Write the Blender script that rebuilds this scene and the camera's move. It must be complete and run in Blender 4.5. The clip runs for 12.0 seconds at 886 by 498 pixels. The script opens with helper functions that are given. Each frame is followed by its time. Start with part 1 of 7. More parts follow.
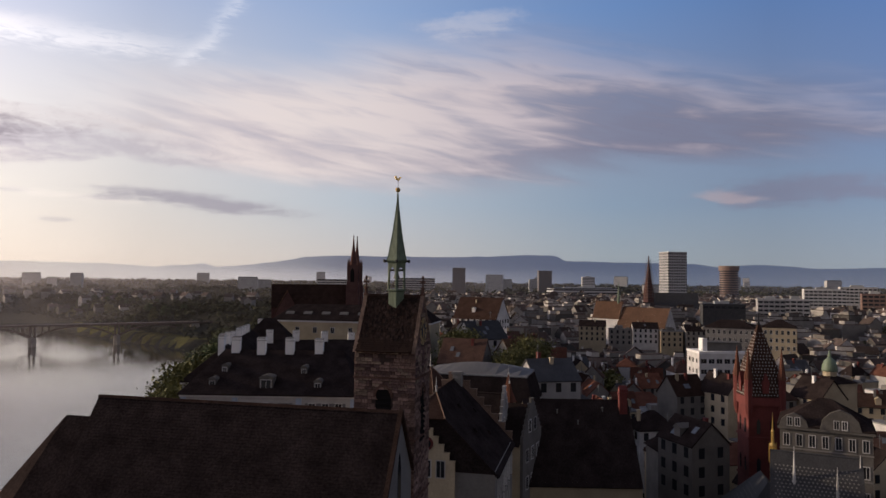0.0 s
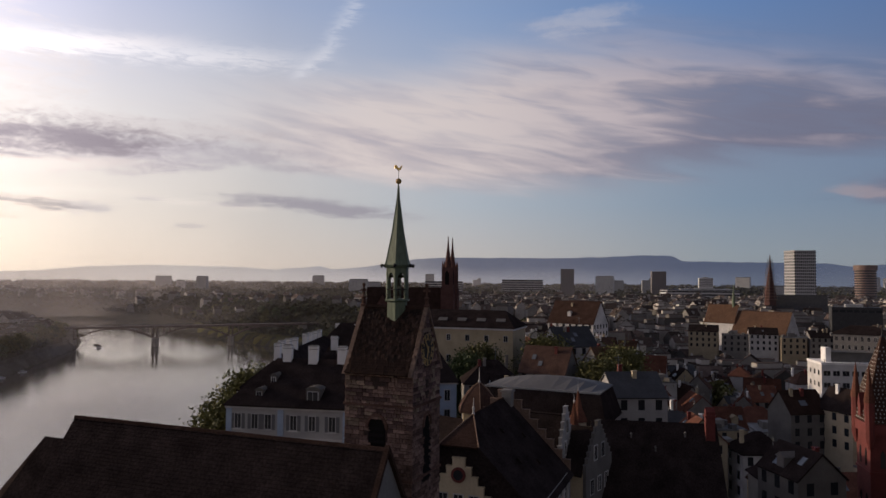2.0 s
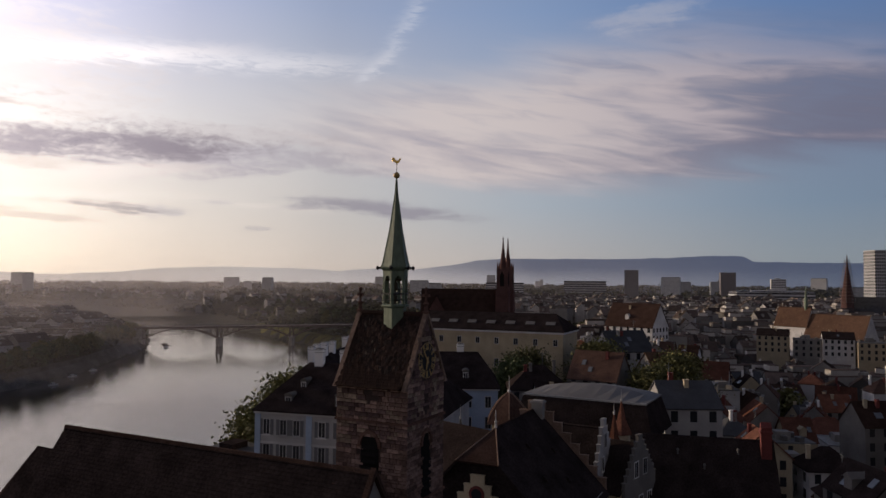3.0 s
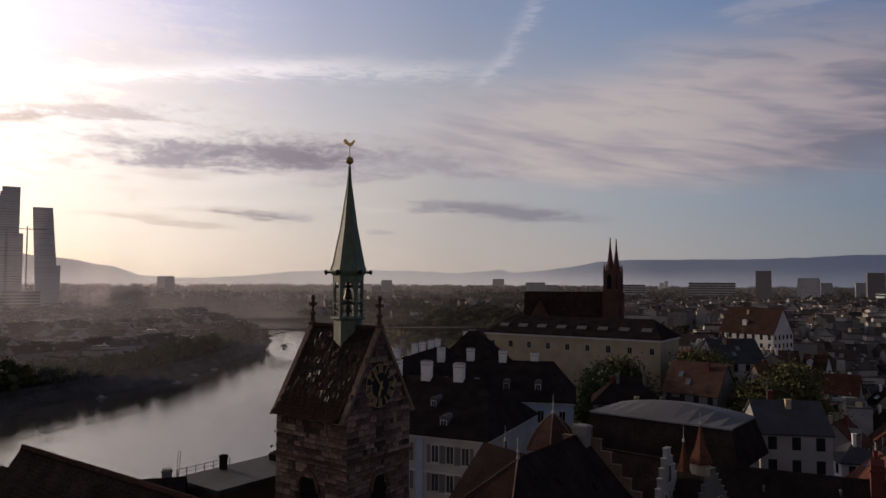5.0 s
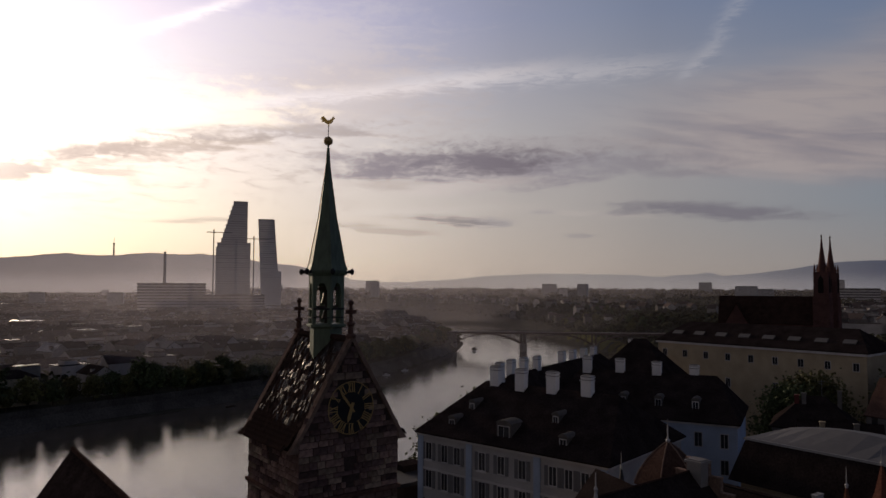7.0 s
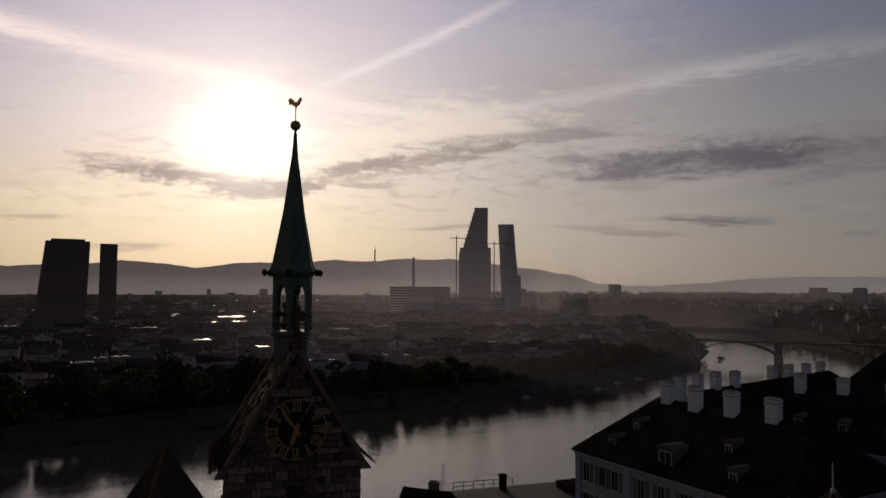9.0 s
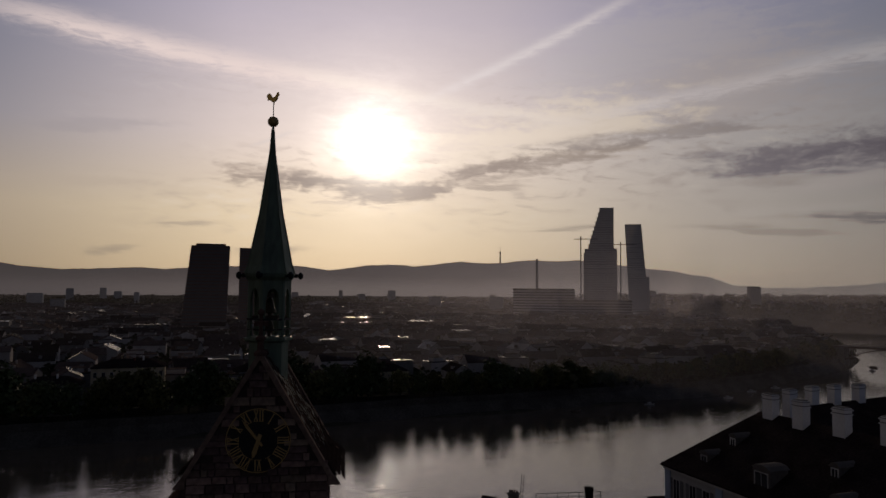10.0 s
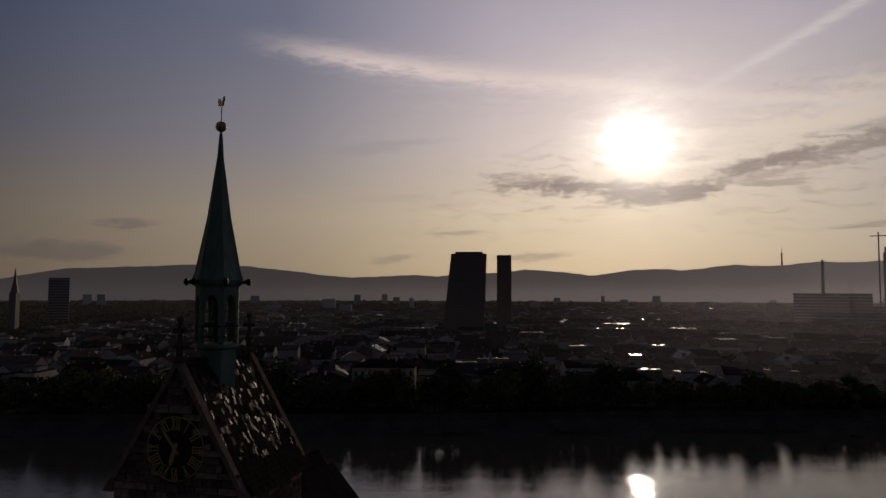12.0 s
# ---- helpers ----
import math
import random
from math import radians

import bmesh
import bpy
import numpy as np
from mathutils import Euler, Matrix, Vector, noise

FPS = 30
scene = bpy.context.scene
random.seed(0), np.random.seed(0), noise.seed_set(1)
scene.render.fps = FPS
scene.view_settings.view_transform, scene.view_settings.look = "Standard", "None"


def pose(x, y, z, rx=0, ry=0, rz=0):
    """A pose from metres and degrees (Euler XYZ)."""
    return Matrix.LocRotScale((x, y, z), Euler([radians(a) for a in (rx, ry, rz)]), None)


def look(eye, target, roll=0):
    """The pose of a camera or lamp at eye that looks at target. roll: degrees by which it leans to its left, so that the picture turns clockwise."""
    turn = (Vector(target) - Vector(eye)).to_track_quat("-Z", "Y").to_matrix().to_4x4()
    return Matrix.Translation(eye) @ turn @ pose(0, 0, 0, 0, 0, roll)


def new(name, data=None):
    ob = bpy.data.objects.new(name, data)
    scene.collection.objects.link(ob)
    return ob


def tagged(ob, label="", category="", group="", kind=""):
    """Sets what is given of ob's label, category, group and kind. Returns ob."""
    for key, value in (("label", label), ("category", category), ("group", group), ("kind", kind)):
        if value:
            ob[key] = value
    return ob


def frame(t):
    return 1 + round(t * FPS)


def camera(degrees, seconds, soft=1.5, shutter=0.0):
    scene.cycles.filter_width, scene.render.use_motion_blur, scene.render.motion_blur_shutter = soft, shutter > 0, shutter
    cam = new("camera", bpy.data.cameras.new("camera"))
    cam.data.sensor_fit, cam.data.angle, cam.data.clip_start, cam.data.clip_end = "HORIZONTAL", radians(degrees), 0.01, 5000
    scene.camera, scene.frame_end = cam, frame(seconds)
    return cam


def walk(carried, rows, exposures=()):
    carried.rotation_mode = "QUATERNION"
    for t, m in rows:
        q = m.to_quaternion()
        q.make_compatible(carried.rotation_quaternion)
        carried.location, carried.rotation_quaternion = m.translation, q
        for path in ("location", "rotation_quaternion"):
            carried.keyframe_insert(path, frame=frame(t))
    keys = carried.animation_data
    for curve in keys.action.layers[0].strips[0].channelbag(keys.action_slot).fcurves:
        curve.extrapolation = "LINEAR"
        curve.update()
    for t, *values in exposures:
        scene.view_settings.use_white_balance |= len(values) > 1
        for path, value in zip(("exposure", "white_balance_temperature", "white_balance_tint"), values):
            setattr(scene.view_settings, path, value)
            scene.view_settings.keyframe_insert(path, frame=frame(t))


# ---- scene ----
cam = camera(64.0, 12.0)
PATH = [
    (0, (0.997, -1.151, 61.815), (0.962, 0.847, 61.902), 0.7),
    (0.5, (2.963, 1.502, 62.029), (2.865, 3.498, 62.115), 0.7),
    (1, (4.938, 4.421, 62.17), (4.765, 6.411, 62.257), 0.6),
    (1.5, (6.705, 7.162, 62.262), (6.448, 9.144, 62.349), 0.6),
    (2, (8.473, 10.215, 62.383), (8.128, 12.183, 62.471), 0.5),
    (2.5, (10.063, 13.043, 62.5), (9.636, 14.994, 62.588), 0.5),
    (3, (11.684, 16.108, 62.582), (11.167, 18.038, 62.672), 0.5),
    (5, (17.763, 28.058, 62.904), (16.929, 29.874, 62.998), 0.3),
    (5.5, (19.084, 31.086, 62.869), (18.144, 32.849, 62.966), 0.2),
    (6, (20.446, 34.357, 62.875), (19.38, 36.047, 62.973), 0.2),
    (6.5, (21.621, 37.339, 62.845), (20.436, 38.947, 62.945), 0.2),
    (8.5, (25.478, 49.897, 62.784), (23.84, 51.04, 62.893), 0.3),
    (9, (25.792, 53.358, 62.833), (24.058, 54.348, 62.943), 0.3),
    (9.5, (25.992, 56.512, 62.88), (24.18, 57.351, 62.991), 0.3),
    (10, (26.025, 59.902, 62.942), (24.143, 60.57, 63.055), 0.4),
    (10.5, (25.894, 63.118, 62.987), (23.961, 63.617, 63.103), 0.3),
    (11, (25.634, 66.511, 63.016), (23.662, 66.823, 63.135), 0.3),
    (11.5, (25.289, 69.695, 63.041), (23.297, 69.83, 63.161), 0.3),
    (12, (24.759, 73.108, 63.017), (22.764, 73.054, 63.142), 0.2),
]
EXPOSURES = [(0.0, 0.02, 6600, 10), (1.5, -0.15, 6600, 10), (3.0, -0.35, 6560, 10), (5.5, -0.76, 6540, 12), (6.5, -1.0, 6540, 12), (8.5, -1.76, 6560, 11.5), (9.5, -2.07, 6560, 11), (12.0, -2.4, 6560, 11)]
walk(cam, [(t, look(eye, target, roll)) for t, eye, target, roll in PATH], EXPOSURES)

# ---- sky and sun ----
# azimuths count in degrees to the left of +y, elevations from the level
SUN_AZ, SUN_EL = 76.2, 11.5


def lin(r, g, b):
    return tuple(((c / 255 + 0.055) / 1.055) ** 2.4 if c > 10 else c / 255 / 12.92 for c in (r, g, b)) + (1.0,)


world = bpy.data.worlds.new("dawn_sky")
scene.world = world
world.use_nodes = True
wt = world.node_tree
wt.nodes.clear()


def wn(kind, *inputs, operation=None):
    n = wt.nodes.new(kind)
    if operation:
        n.operation = operation
    for i, v in enumerate(inputs):
        if v is None:
            continue
        if isinstance(v, bpy.types.NodeSocket):
            wt.links.new(v, n.inputs[i])
        else:
            n.inputs[i].default_value = v
    return n


def wm(op, a, b=None, c=None):
    return wn("ShaderNodeMath", a, b, c, operation=op).outputs[0]


def wmap(x, a, b, c=0.0, d=1.0, smooth=True):
    n = wn("ShaderNodeMapRange", x, a, b, c, d)
    n.interpolation_type = "SMOOTHSTEP" if smooth else "LINEAR"
    return n.outputs[0]


def wmix(f, a, b):
    n = wn("ShaderNodeMix")
    n.data_type = "RGBA"
    for k, v in ((0, f), (6, a), (7, b)):
        if isinstance(v, bpy.types.NodeSocket):
            wt.links.new(v, n.inputs[k])
        else:
            n.inputs[k].default_value = v
    return n.outputs[2]


way = wn("ShaderNodeTexCoord").outputs["Generated"]
sx, sy, sz = wn("ShaderNodeSeparateXYZ", way).outputs
AZ = wm("MULTIPLY", wm("ARCTAN2", wm("MULTIPLY", sx, -1.0), sy), 180 / math.pi)
EL = wm("MULTIPLY", wm("ARCSINE", sz), 180 / math.pi)
turn_share = wm("MULTIPLY_ADD", AZ, 1 / 360, 0.5)

SKY_AZ = (-180, -100, -33, -12, 8, 28, 50, 66, 87, 104, 125, 165)
SKY = [
    (0, [(150, 143, 142), (120, 116, 116), (150, 165, 180), (165, 178, 188), (195, 192, 192), (215, 208, 202), (222, 211, 194), (224, 208, 178), (208, 191, 160), (165, 151, 130), (130, 118, 106), (142, 135, 134)]),
    (6, [(144, 139, 142), (112, 110, 114), (125, 150, 185), (140, 165, 195), (175, 190, 208), (205, 205, 208), (215, 210, 206), (230, 220, 203), (225, 213, 190), (182, 171, 156), (130, 122, 114), (140, 134, 136)]),
    (12, [(132, 130, 137), (98, 100, 112), (110, 135, 182), (140, 158, 192), (178, 190, 212), (200, 204, 214), (212, 210, 214), (234, 226, 228), (220, 212, 216), (154, 154, 168), (104, 107, 124), (126, 124, 130)]),
    (21, [(118, 118, 129), (86, 90, 106), (84, 122, 186), (108, 146, 206), (138, 166, 212), (162, 178, 212), (182, 184, 214), (204, 200, 220), (192, 189, 212), (124, 132, 160), (78, 92, 124), (110, 110, 122)]),
    (42, [(104, 106, 122), (80, 90, 114), (80, 104, 152), (88, 110, 156), (98, 116, 156), (108, 122, 156), (116, 126, 154), (122, 128, 152), (118, 124, 148), (102, 112, 140), (96, 101, 122), (104, 106, 122)]),
    (85, [(112, 114, 128)] * 12),
]


def warm(c):
    r, g, b, a = lin(*c)
    return (r * 1.07, g, b * 0.93, a)


def sky_band(row):
    n = wn("ShaderNodeValToRGB", turn_share)
    e = n.color_ramp.elements
    for i, (a, c) in enumerate(zip(SKY_AZ, row)):
        p = (a + 180) / 360
        s = e[i] if i < 2 else e.new(p)
        s.position, s.color = p, warm(c)
    s = e.new(1.0)
    s.color = warm(row[0])
    return n.outputs[0]


col = None
for (lo, row), (hi, nxt) in zip(SKY, SKY[1:]):
    band = sky_band(nxt)
    if col is None:
        col = sky_band(row)
    col = wmix(wmap(EL, lo, hi, smooth=False), col, band)

nishita = wn("ShaderNodeTexSky")
nishita.sky_type, nishita.sun_disc = "NISHITA", False
nishita.sun_elevation, nishita.sun_rotation, nishita.dust_density = radians(SUN_EL), radians(-SUN_AZ), 2.0
col = wmix(0.94, wn("ShaderNodeVectorMath", nishita.outputs[0], (0.05, 0.05, 0.05), operation="MULTIPLY").outputs[0], col)

# cloud noise in degrees, drawn out along the level
spot = wn("ShaderNodeCombineXYZ", AZ, EL).outputs[0]


def sky_noise(sa, se, detail=5.0, rough=0.55, off=0.0, warp=0.0):
    v = wn("ShaderNodeCombineXYZ", wm("MULTIPLY_ADD", AZ, sa, off), wm("MULTIPLY_ADD", EL, se, off), 0.0).outputs[0]
    n = wn("ShaderNodeTexNoise", v)
    n.inputs["Scale"].default_value, n.inputs["Detail"].default_value, n.inputs["Roughness"].default_value = 1.0, detail, rough
    n.inputs["Distortion"].default_value = warp
    return n.outputs["Fac"]


broad = sky_noise(0.045, 0.20, 4, 0.55, 3.1, 0.4)
streak = sky_noise(0.11, 0.75, 6, 0.6, 7.7, 0.5)
fine = sky_noise(0.35, 1.2, 4, 0.55, 1.3, 0.8)
bent = wn("ShaderNodeCombineXYZ", wm("ADD", AZ, wm("MULTIPLY_ADD", broad, 8.0, -4.0)), wm("ADD", EL, wm("MULTIPLY_ADD", streak, 1.8, -0.9))).outputs[0]
puff = sky_noise(1.1, 1.9, 4, 0.55, 9.1, 0.8)
grain = wm("ADD", wm("MULTIPLY_ADD", streak, 2.6, -1.3), wm("ADD", wm("MULTIPLY_ADD", fine, 1.9, -0.95), wm("MULTIPLY_ADD", puff, 1.2, -0.6)))


def cloud(col, a, e, length, thick, slope, colour, amount, ragged=1.0, bend=True):
    m = wn("ShaderNodeMapping")
    m.vector_type = "TEXTURE"
    wt.links.new(bent if bend else spot, m.inputs["Vector"])
    m.inputs["Location"].default_value, m.inputs["Rotation"].default_value, m.inputs["Scale"].default_value = (a, e, 0), (0, 0, radians(slope)), (length * 1.3, thick * 1.45, 1)
    m = m.outputs[0]
    r = wn("ShaderNodeVectorMath", m, operation="LENGTH").outputs["Value"]
    f = wm("ADD", wmap(r, 1.0, 0.15), wm("MULTIPLY", grain, ragged)) if ragged else wmap(r, 1.0, 0.1)
    f = wm("MULTIPLY", wmap(f, 0.0, 1.1), wmap(r, 1.3, 0.45, 0.0, amount))
    return wmix(f, col, lin(*colour))


def az_curve(points, unit):
    """A height in degrees that changes with the azimuth."""
    n = wn("ShaderNodeValToRGB", turn_share)
    for i, (a, v) in enumerate(points):
        e = n.color_ramp.elements[i] if i < 2 else n.color_ramp.elements.new((a + 180) / 360)
        e.position, e.color = (a + 180) / 360, (v / unit,) * 3 + (1,)
    return wm("MULTIPLY", wn("ShaderNodeSeparateXYZ", n.outputs[0]).outputs[0], unit)


def fan_noise(along_, across, tilt, detail, rough, off, warp):
    """Streaks that sink towards the west."""
    v = wn("ShaderNodeCombineXYZ", wm("MULTIPLY_ADD", AZ, along_, off), wm("MULTIPLY_ADD", wm("MULTIPLY_ADD", AZ, -tilt, EL), across, off), 0.0).outputs[0]
    n = wn("ShaderNodeTexNoise", v)
    n.inputs["Scale"].default_value, n.inputs["Detail"].default_value, n.inputs["Roughness"].default_value = 1.0, detail, rough
    n.inputs["Distortion"].default_value = warp
    return n.outputs["Fac"]


# the broad fan of pink and grey streaks in the west
fan = fan_noise(0.055, 0.36, 0.15, 4, 0.5, 2.3, 0.5)
fan_fine = fan_noise(0.16, 0.95, 0.17, 4, 0.5, 8.9, 0.7)
sway = wm("MULTIPLY_ADD", fan, 5.0, -2.5)
swayed = wm("ADD", EL, sway)
under = az_curve([(-60, 10.5), (-33, 9.6), (-20, 8.6), (-8, 7.6), (4, 7.0), (14, 7.2), (26, 9.5), (36, 12.0)], 25)
over = az_curve([(-60, 12.0), (-33, 13.2), (-24, 15.0), (-14, 17.6), (-6, 19.2), (4, 18.8), (14, 17.0), (26, 15.8), (36, 15.0)], 25)
rise = wm("SUBTRACT", swayed, under)
bank = wm("MULTIPLY", wmap(rise, -0.6, 2.2), wmap(wm("SUBTRACT", over, swayed), -1.6, 4.2))
bank = wm("MULTIPLY", bank, wmap(AZ, 36, 16, 0.0, 1.0))
bank = wm("MULTIPLY", bank, wmap(AZ, -75, -45, 0.0, 1.0))
shade = wm("ADD", wm("MULTIPLY_ADD", fan_fine, 1.5, -0.75), wm("MULTIPLY_ADD", fan, 2.0, -1.0))
shade = wm("ADD", shade, wmap(rise, 0.5, 6.5, 0.0, 0.42))
shade = wm("ADD", shade, wmap(AZ, -22, 14, 0.0, 0.44))
cloud_lit = wmix(wmap(AZ, -16, 14), lin(196, 184, 194), lin(218, 207, 206))
cloud_shade = wmix(wmap(AZ, -16, 14), lin(126, 127, 150), lin(178, 168, 178))
bank_col = wmix(wmap(shade, -0.05, 1.0), cloud_shade, cloud_lit)
col = wmix(wm("MULTIPLY", bank, wmap(wm("ADD", fan_fine, fan), 0.55, 1.15, 0.62, 0.96)), col, bank_col)

# small rippled cloud high on the morning side
ripple = sky_noise(0.42, 1.5, 5, 0.62, 6.1, 0.6)
field = wm("MULTIPLY", wm("MULTIPLY", wmap(AZ, 34, 50), wmap(AZ, 104, 84)), wm("MULTIPLY", wmap(EL, 2.5, 6.0), wmap(EL, 19, 11)))
field = wm("MULTIPLY", field, wmap(broad, 0.36, 0.58))
col = wmix(wm("MULTIPLY", field, wmap(ripple, 0.5, 0.66, 0.0, 0.42)), col, lin(176, 160, 152))
col = wmix(wm("MULTIPLY", field, wmap(ripple, 0.46, 0.3, 0.0, 0.3)), col, lin(252, 240, 226))

# pale veil, soft grey streaks, then darker bellies and small dark shreds
CLOUDS = [
    (51.6, 17.55, 10.2, 3.94, -0.3, (206, 196, 196), 0.45, 0.6), (53.6, 19.0, 14.9, 3.15, -8.2, (214, 208, 214), 0.35, 0.7), (48.0, 14.5, 12.0, 3.4, -4.0, (212, 198, 192), 0.4, 0.7),
    (-0.9, 20.2, 4.6, 1.0, -5.6, (206, 204, 214), 0.4, 0.6), (-25.8, 6.75, 8.5, 1.25, -1.1, (128, 130, 154), 0.75, 0.5), (-20.8, 6.45, 3.3, 0.42, 2.9, (200, 182, 186), 0.45, 0.5),
    (38.0, 9.3, 10.5, 1.5, 1.5, (182, 172, 178), 0.6, 0.7), (29.0, 9.6, 12.5, 1.3, 3.0, (170, 163, 174), 0.62, 0.7), (38.2, 8.05, 6.5, 0.53, -6.4, (226, 214, 208), 0.5, 0.7), (31.0, 11.2, 11.0, 0.8, 2.0, (196, 186, 188), 0.4, 0.8),
    (21.1, 5.85, 7.7, 0.74, 3.7, (146, 141, 155), 0.75, 0.7), (37.0, 5.05, 3.0, 0.47, 3.2, (165, 160, 168), 0.45, 0.7), (32.9, 5.8, 1.6, 0.37, -0.0, (170, 163, 170), 0.4, 0.7),
    (30.0, 4.0, 1.6, 0.26, -0.0, (170, 163, 168), 0.4, 0.8), (62.0, 12.4, 12.0, 2.6, -9.0, (268, 250, 226), 0.6, 1.0),
    (84.5, 9.1, 5.5, 0.6, 4.0, (150, 132, 122), 0.6, 1.3), (79.5, 8.2, 7.2, 0.95, 1.0, (122, 107, 100), 0.9, 1.1), (74.5, 7.6, 6.0, 0.8, -4.0, (126, 110, 102), 0.8, 1.2), (69.0, 9.0, 6.0, 0.75, -15.0, (140, 124, 115), 0.7, 1.3),
    (64.0, 10.1, 10.0, 0.75, -9.5, (150, 134, 126), 0.7, 1.3), (54.6, 12.0, 11.0, 0.6, -4.5, (160, 149, 148), 0.6, 1.0), (67.0, 8.6, 8.0, 0.5, -8.0, (158, 142, 132), 0.55, 1.3),
    (41.0, 9.9, 13.0, 1.5, -2.0, (136, 127, 136), 0.75, 0.9), (38.7, 9.85, 7.6, 0.63, -2.1, (134, 126, 136), 0.5, 1.0), (45.2, 8.0, 5.0, 0.42, -2.0, (186, 172, 166), 0.4, 0.9),
    (46.1, 4.55, 5.5, 0.26, 4.1, (172, 160, 152), 0.5, 0.7), (59.0, 4.85, 4.6, 0.26, -0.7, (150, 138, 130), 0.45, 0.7), (90.7, 4.9, 3.1, 0.26, -4.1, (165, 150, 138), 0.5, 0.7),
    (83.7, 2.95, 3.6, 0.47, -0.9, (158, 142, 126), 0.55, 0.8), (40.5, 5.2, 4.2, 0.42, 3.0, (140, 131, 134), 0.65, 0.8), (95.3, 2.8, 2.1, 0.37, -6.0, (150, 138, 126), 0.5, 0.8),
    (116.0, 5.15, 3.2, 0.37, -1.0, (110, 103, 101), 0.5, 0.7), (120.6, 3.1, 4.9, 0.74, -2.6, (104, 99, 99), 0.5, 0.8), (96.1, 11.7, 6.0, 0.63, -5.4, (170, 162, 166), 0.35, 0.8), (97.0, 7.6, 7.0, 0.5, 2.0, (196, 180, 164), 0.3, 0.9),
]
for c in CLOUDS:
    col = cloud(col, *c)
TRAILS = [
    (90.0, 17.4, 16.0, 0.85, 6.5, (252, 232, 226), 0.9, 0.4), (70.8, 14.95, 12.5, 0.55, 9.5, (254, 240, 230), 0.8, 0.4), (63.1, 18.9, 10.1, 0.4, -23.4, (248, 238, 238), 0.75, 0.4),
    (45.5, 15.5, 15.3, 0.55, -7.6, (244, 234, 233), 0.7, 0.5), (20.6, 16.9, 2.3, 0.5, -40.0, (218, 219, 229), 0.55, 0.7), (18.2, 20.05, 2.9, 0.7, -56.0, (212, 216, 230), 0.45, 0.8),
    (33.0, 16.65, 14.0, 0.75, -1.6, (240, 236, 240), 0.5, 0.7), (84.1, 11.7, 2.1, 0.16, -22.4, (220, 210, 208), 0.45, 0.3), (28.9, 5.7, 6.5, 0.25, 3.9, (230, 220, 214), 0.3, 0.5),
    (41.5, 6.05, 9.2, 0.35, -2.4, (226, 216, 208), 0.4, 0.5),
]
wisp = sky_noise(0.5, 2.4, 4, 0.6, 5.3, 0.8)


def trail(col, a, e, length, thick, slope, colour, amount, ragged):
    """A contrail: soft across, fading towards its ends, with ragged puffs along it."""
    m = wn("ShaderNodeMapping")
    m.vector_type = "TEXTURE"
    wt.links.new(spot, m.inputs["Vector"])
    m.inputs["Location"].default_value, m.inputs["Rotation"].default_value, m.inputs["Scale"].default_value = (a, e, 0), (0, 0, radians(slope)), (length * 1.2, thick * 1.5, 1)
    u, v, w_ = wn("ShaderNodeSeparateXYZ", m.outputs[0]).outputs
    v = wm("ADD", v, wm("MULTIPLY_ADD", wisp, 2.6 * ragged, -1.3 * ragged))
    across = wm("EXPONENT", wm("MULTIPLY", wm("MULTIPLY", v, v), -2.6))
    along = wmap(wm("ABSOLUTE", u), 1.0, 0.35)
    f = wm("MULTIPLY", wm("MULTIPLY", across, along), wmap(wisp, 0.25, 0.6, amount * (1 - ragged), amount))
    return wmix(f, col, lin(*colour))


for c in TRAILS:
    col = trail(col, *c)

# the morning side of the sky is several times brighter than the west
GAIN = [(-180, 0.45), (-130, 1.0), (-90, 1.0), (-60, 0.65), (-24, -0.2), (-8, -0.1), (8, 0.1), (24, 0.22), (35, 0.58), (51, 1.27), (62, 1.6), (76, 1.75), (95, 1.85), (118, 1.7), (140, 1.1), (165, 0.6)]
gn = wn("ShaderNodeValToRGB", turn_share)
for i, (a, stops) in enumerate(GAIN):
    e = gn.color_ramp.elements[i] if i < 2 else gn.color_ramp.elements.new((a + 180) / 360)
    v = 2 ** stops / 4
    e.position, e.color = (a + 180) / 360, (v, v, v, 1)
e = gn.color_ramp.elements.new(1.0)
e.color = (2 ** 0.45 / 4,) * 3 + (1,)
gain = wn("ShaderNodeVectorMath", gn.outputs[0], (4, 4, 4), operation="MULTIPLY").outputs[0]
high = wmap(EL, 22, 40)
gain = wmix(high, gain, (1, 1, 1, 1))
col = wn("ShaderNodeVectorMath", col, gain, operation="MULTIPLY").outputs[0]

# glare of the veiled sun
sun_way = Vector((-math.sin(radians(SUN_AZ)) * math.cos(radians(SUN_EL)), math.cos(radians(SUN_AZ)) * math.cos(radians(SUN_EL)), math.sin(radians(SUN_EL))))
near_sun = wm("MULTIPLY", wm("ARCCOSINE", wm("MINIMUM", wn("ShaderNodeVectorMath", way, tuple(sun_way), operation="DOT_PRODUCT").outputs["Value"], 1.0)), 180 / math.pi)
# thin cloud breaks up the rim of the glare
near_sun = wm("MAXIMUM", wm("MULTIPLY_ADD", grain, -0.9, near_sun), 0.0)
for width, power, tint in ((1.4, 14.0, (255, 250, 240)), (3.2, 2.6, (255, 246, 232)), (6.0, 0.9, (255, 240, 222)), (13.0, 0.7, (255, 238, 228))):
    g = wm("MULTIPLY", wm("EXPONENT", wm("MULTIPLY", wm("POWER", wm("DIVIDE", near_sun, width), 2.0), -1.0)), power)
    n = wn("ShaderNodeVectorMath", lin(*tint)[:3], None, operation="SCALE")
    wt.links.new(g, n.inputs["Scale"])
    col = wn("ShaderNodeVectorMath", col, n.outputs[0], operation="ADD").outputs[0]
back = wn("ShaderNodeBackground", col, 1.0)
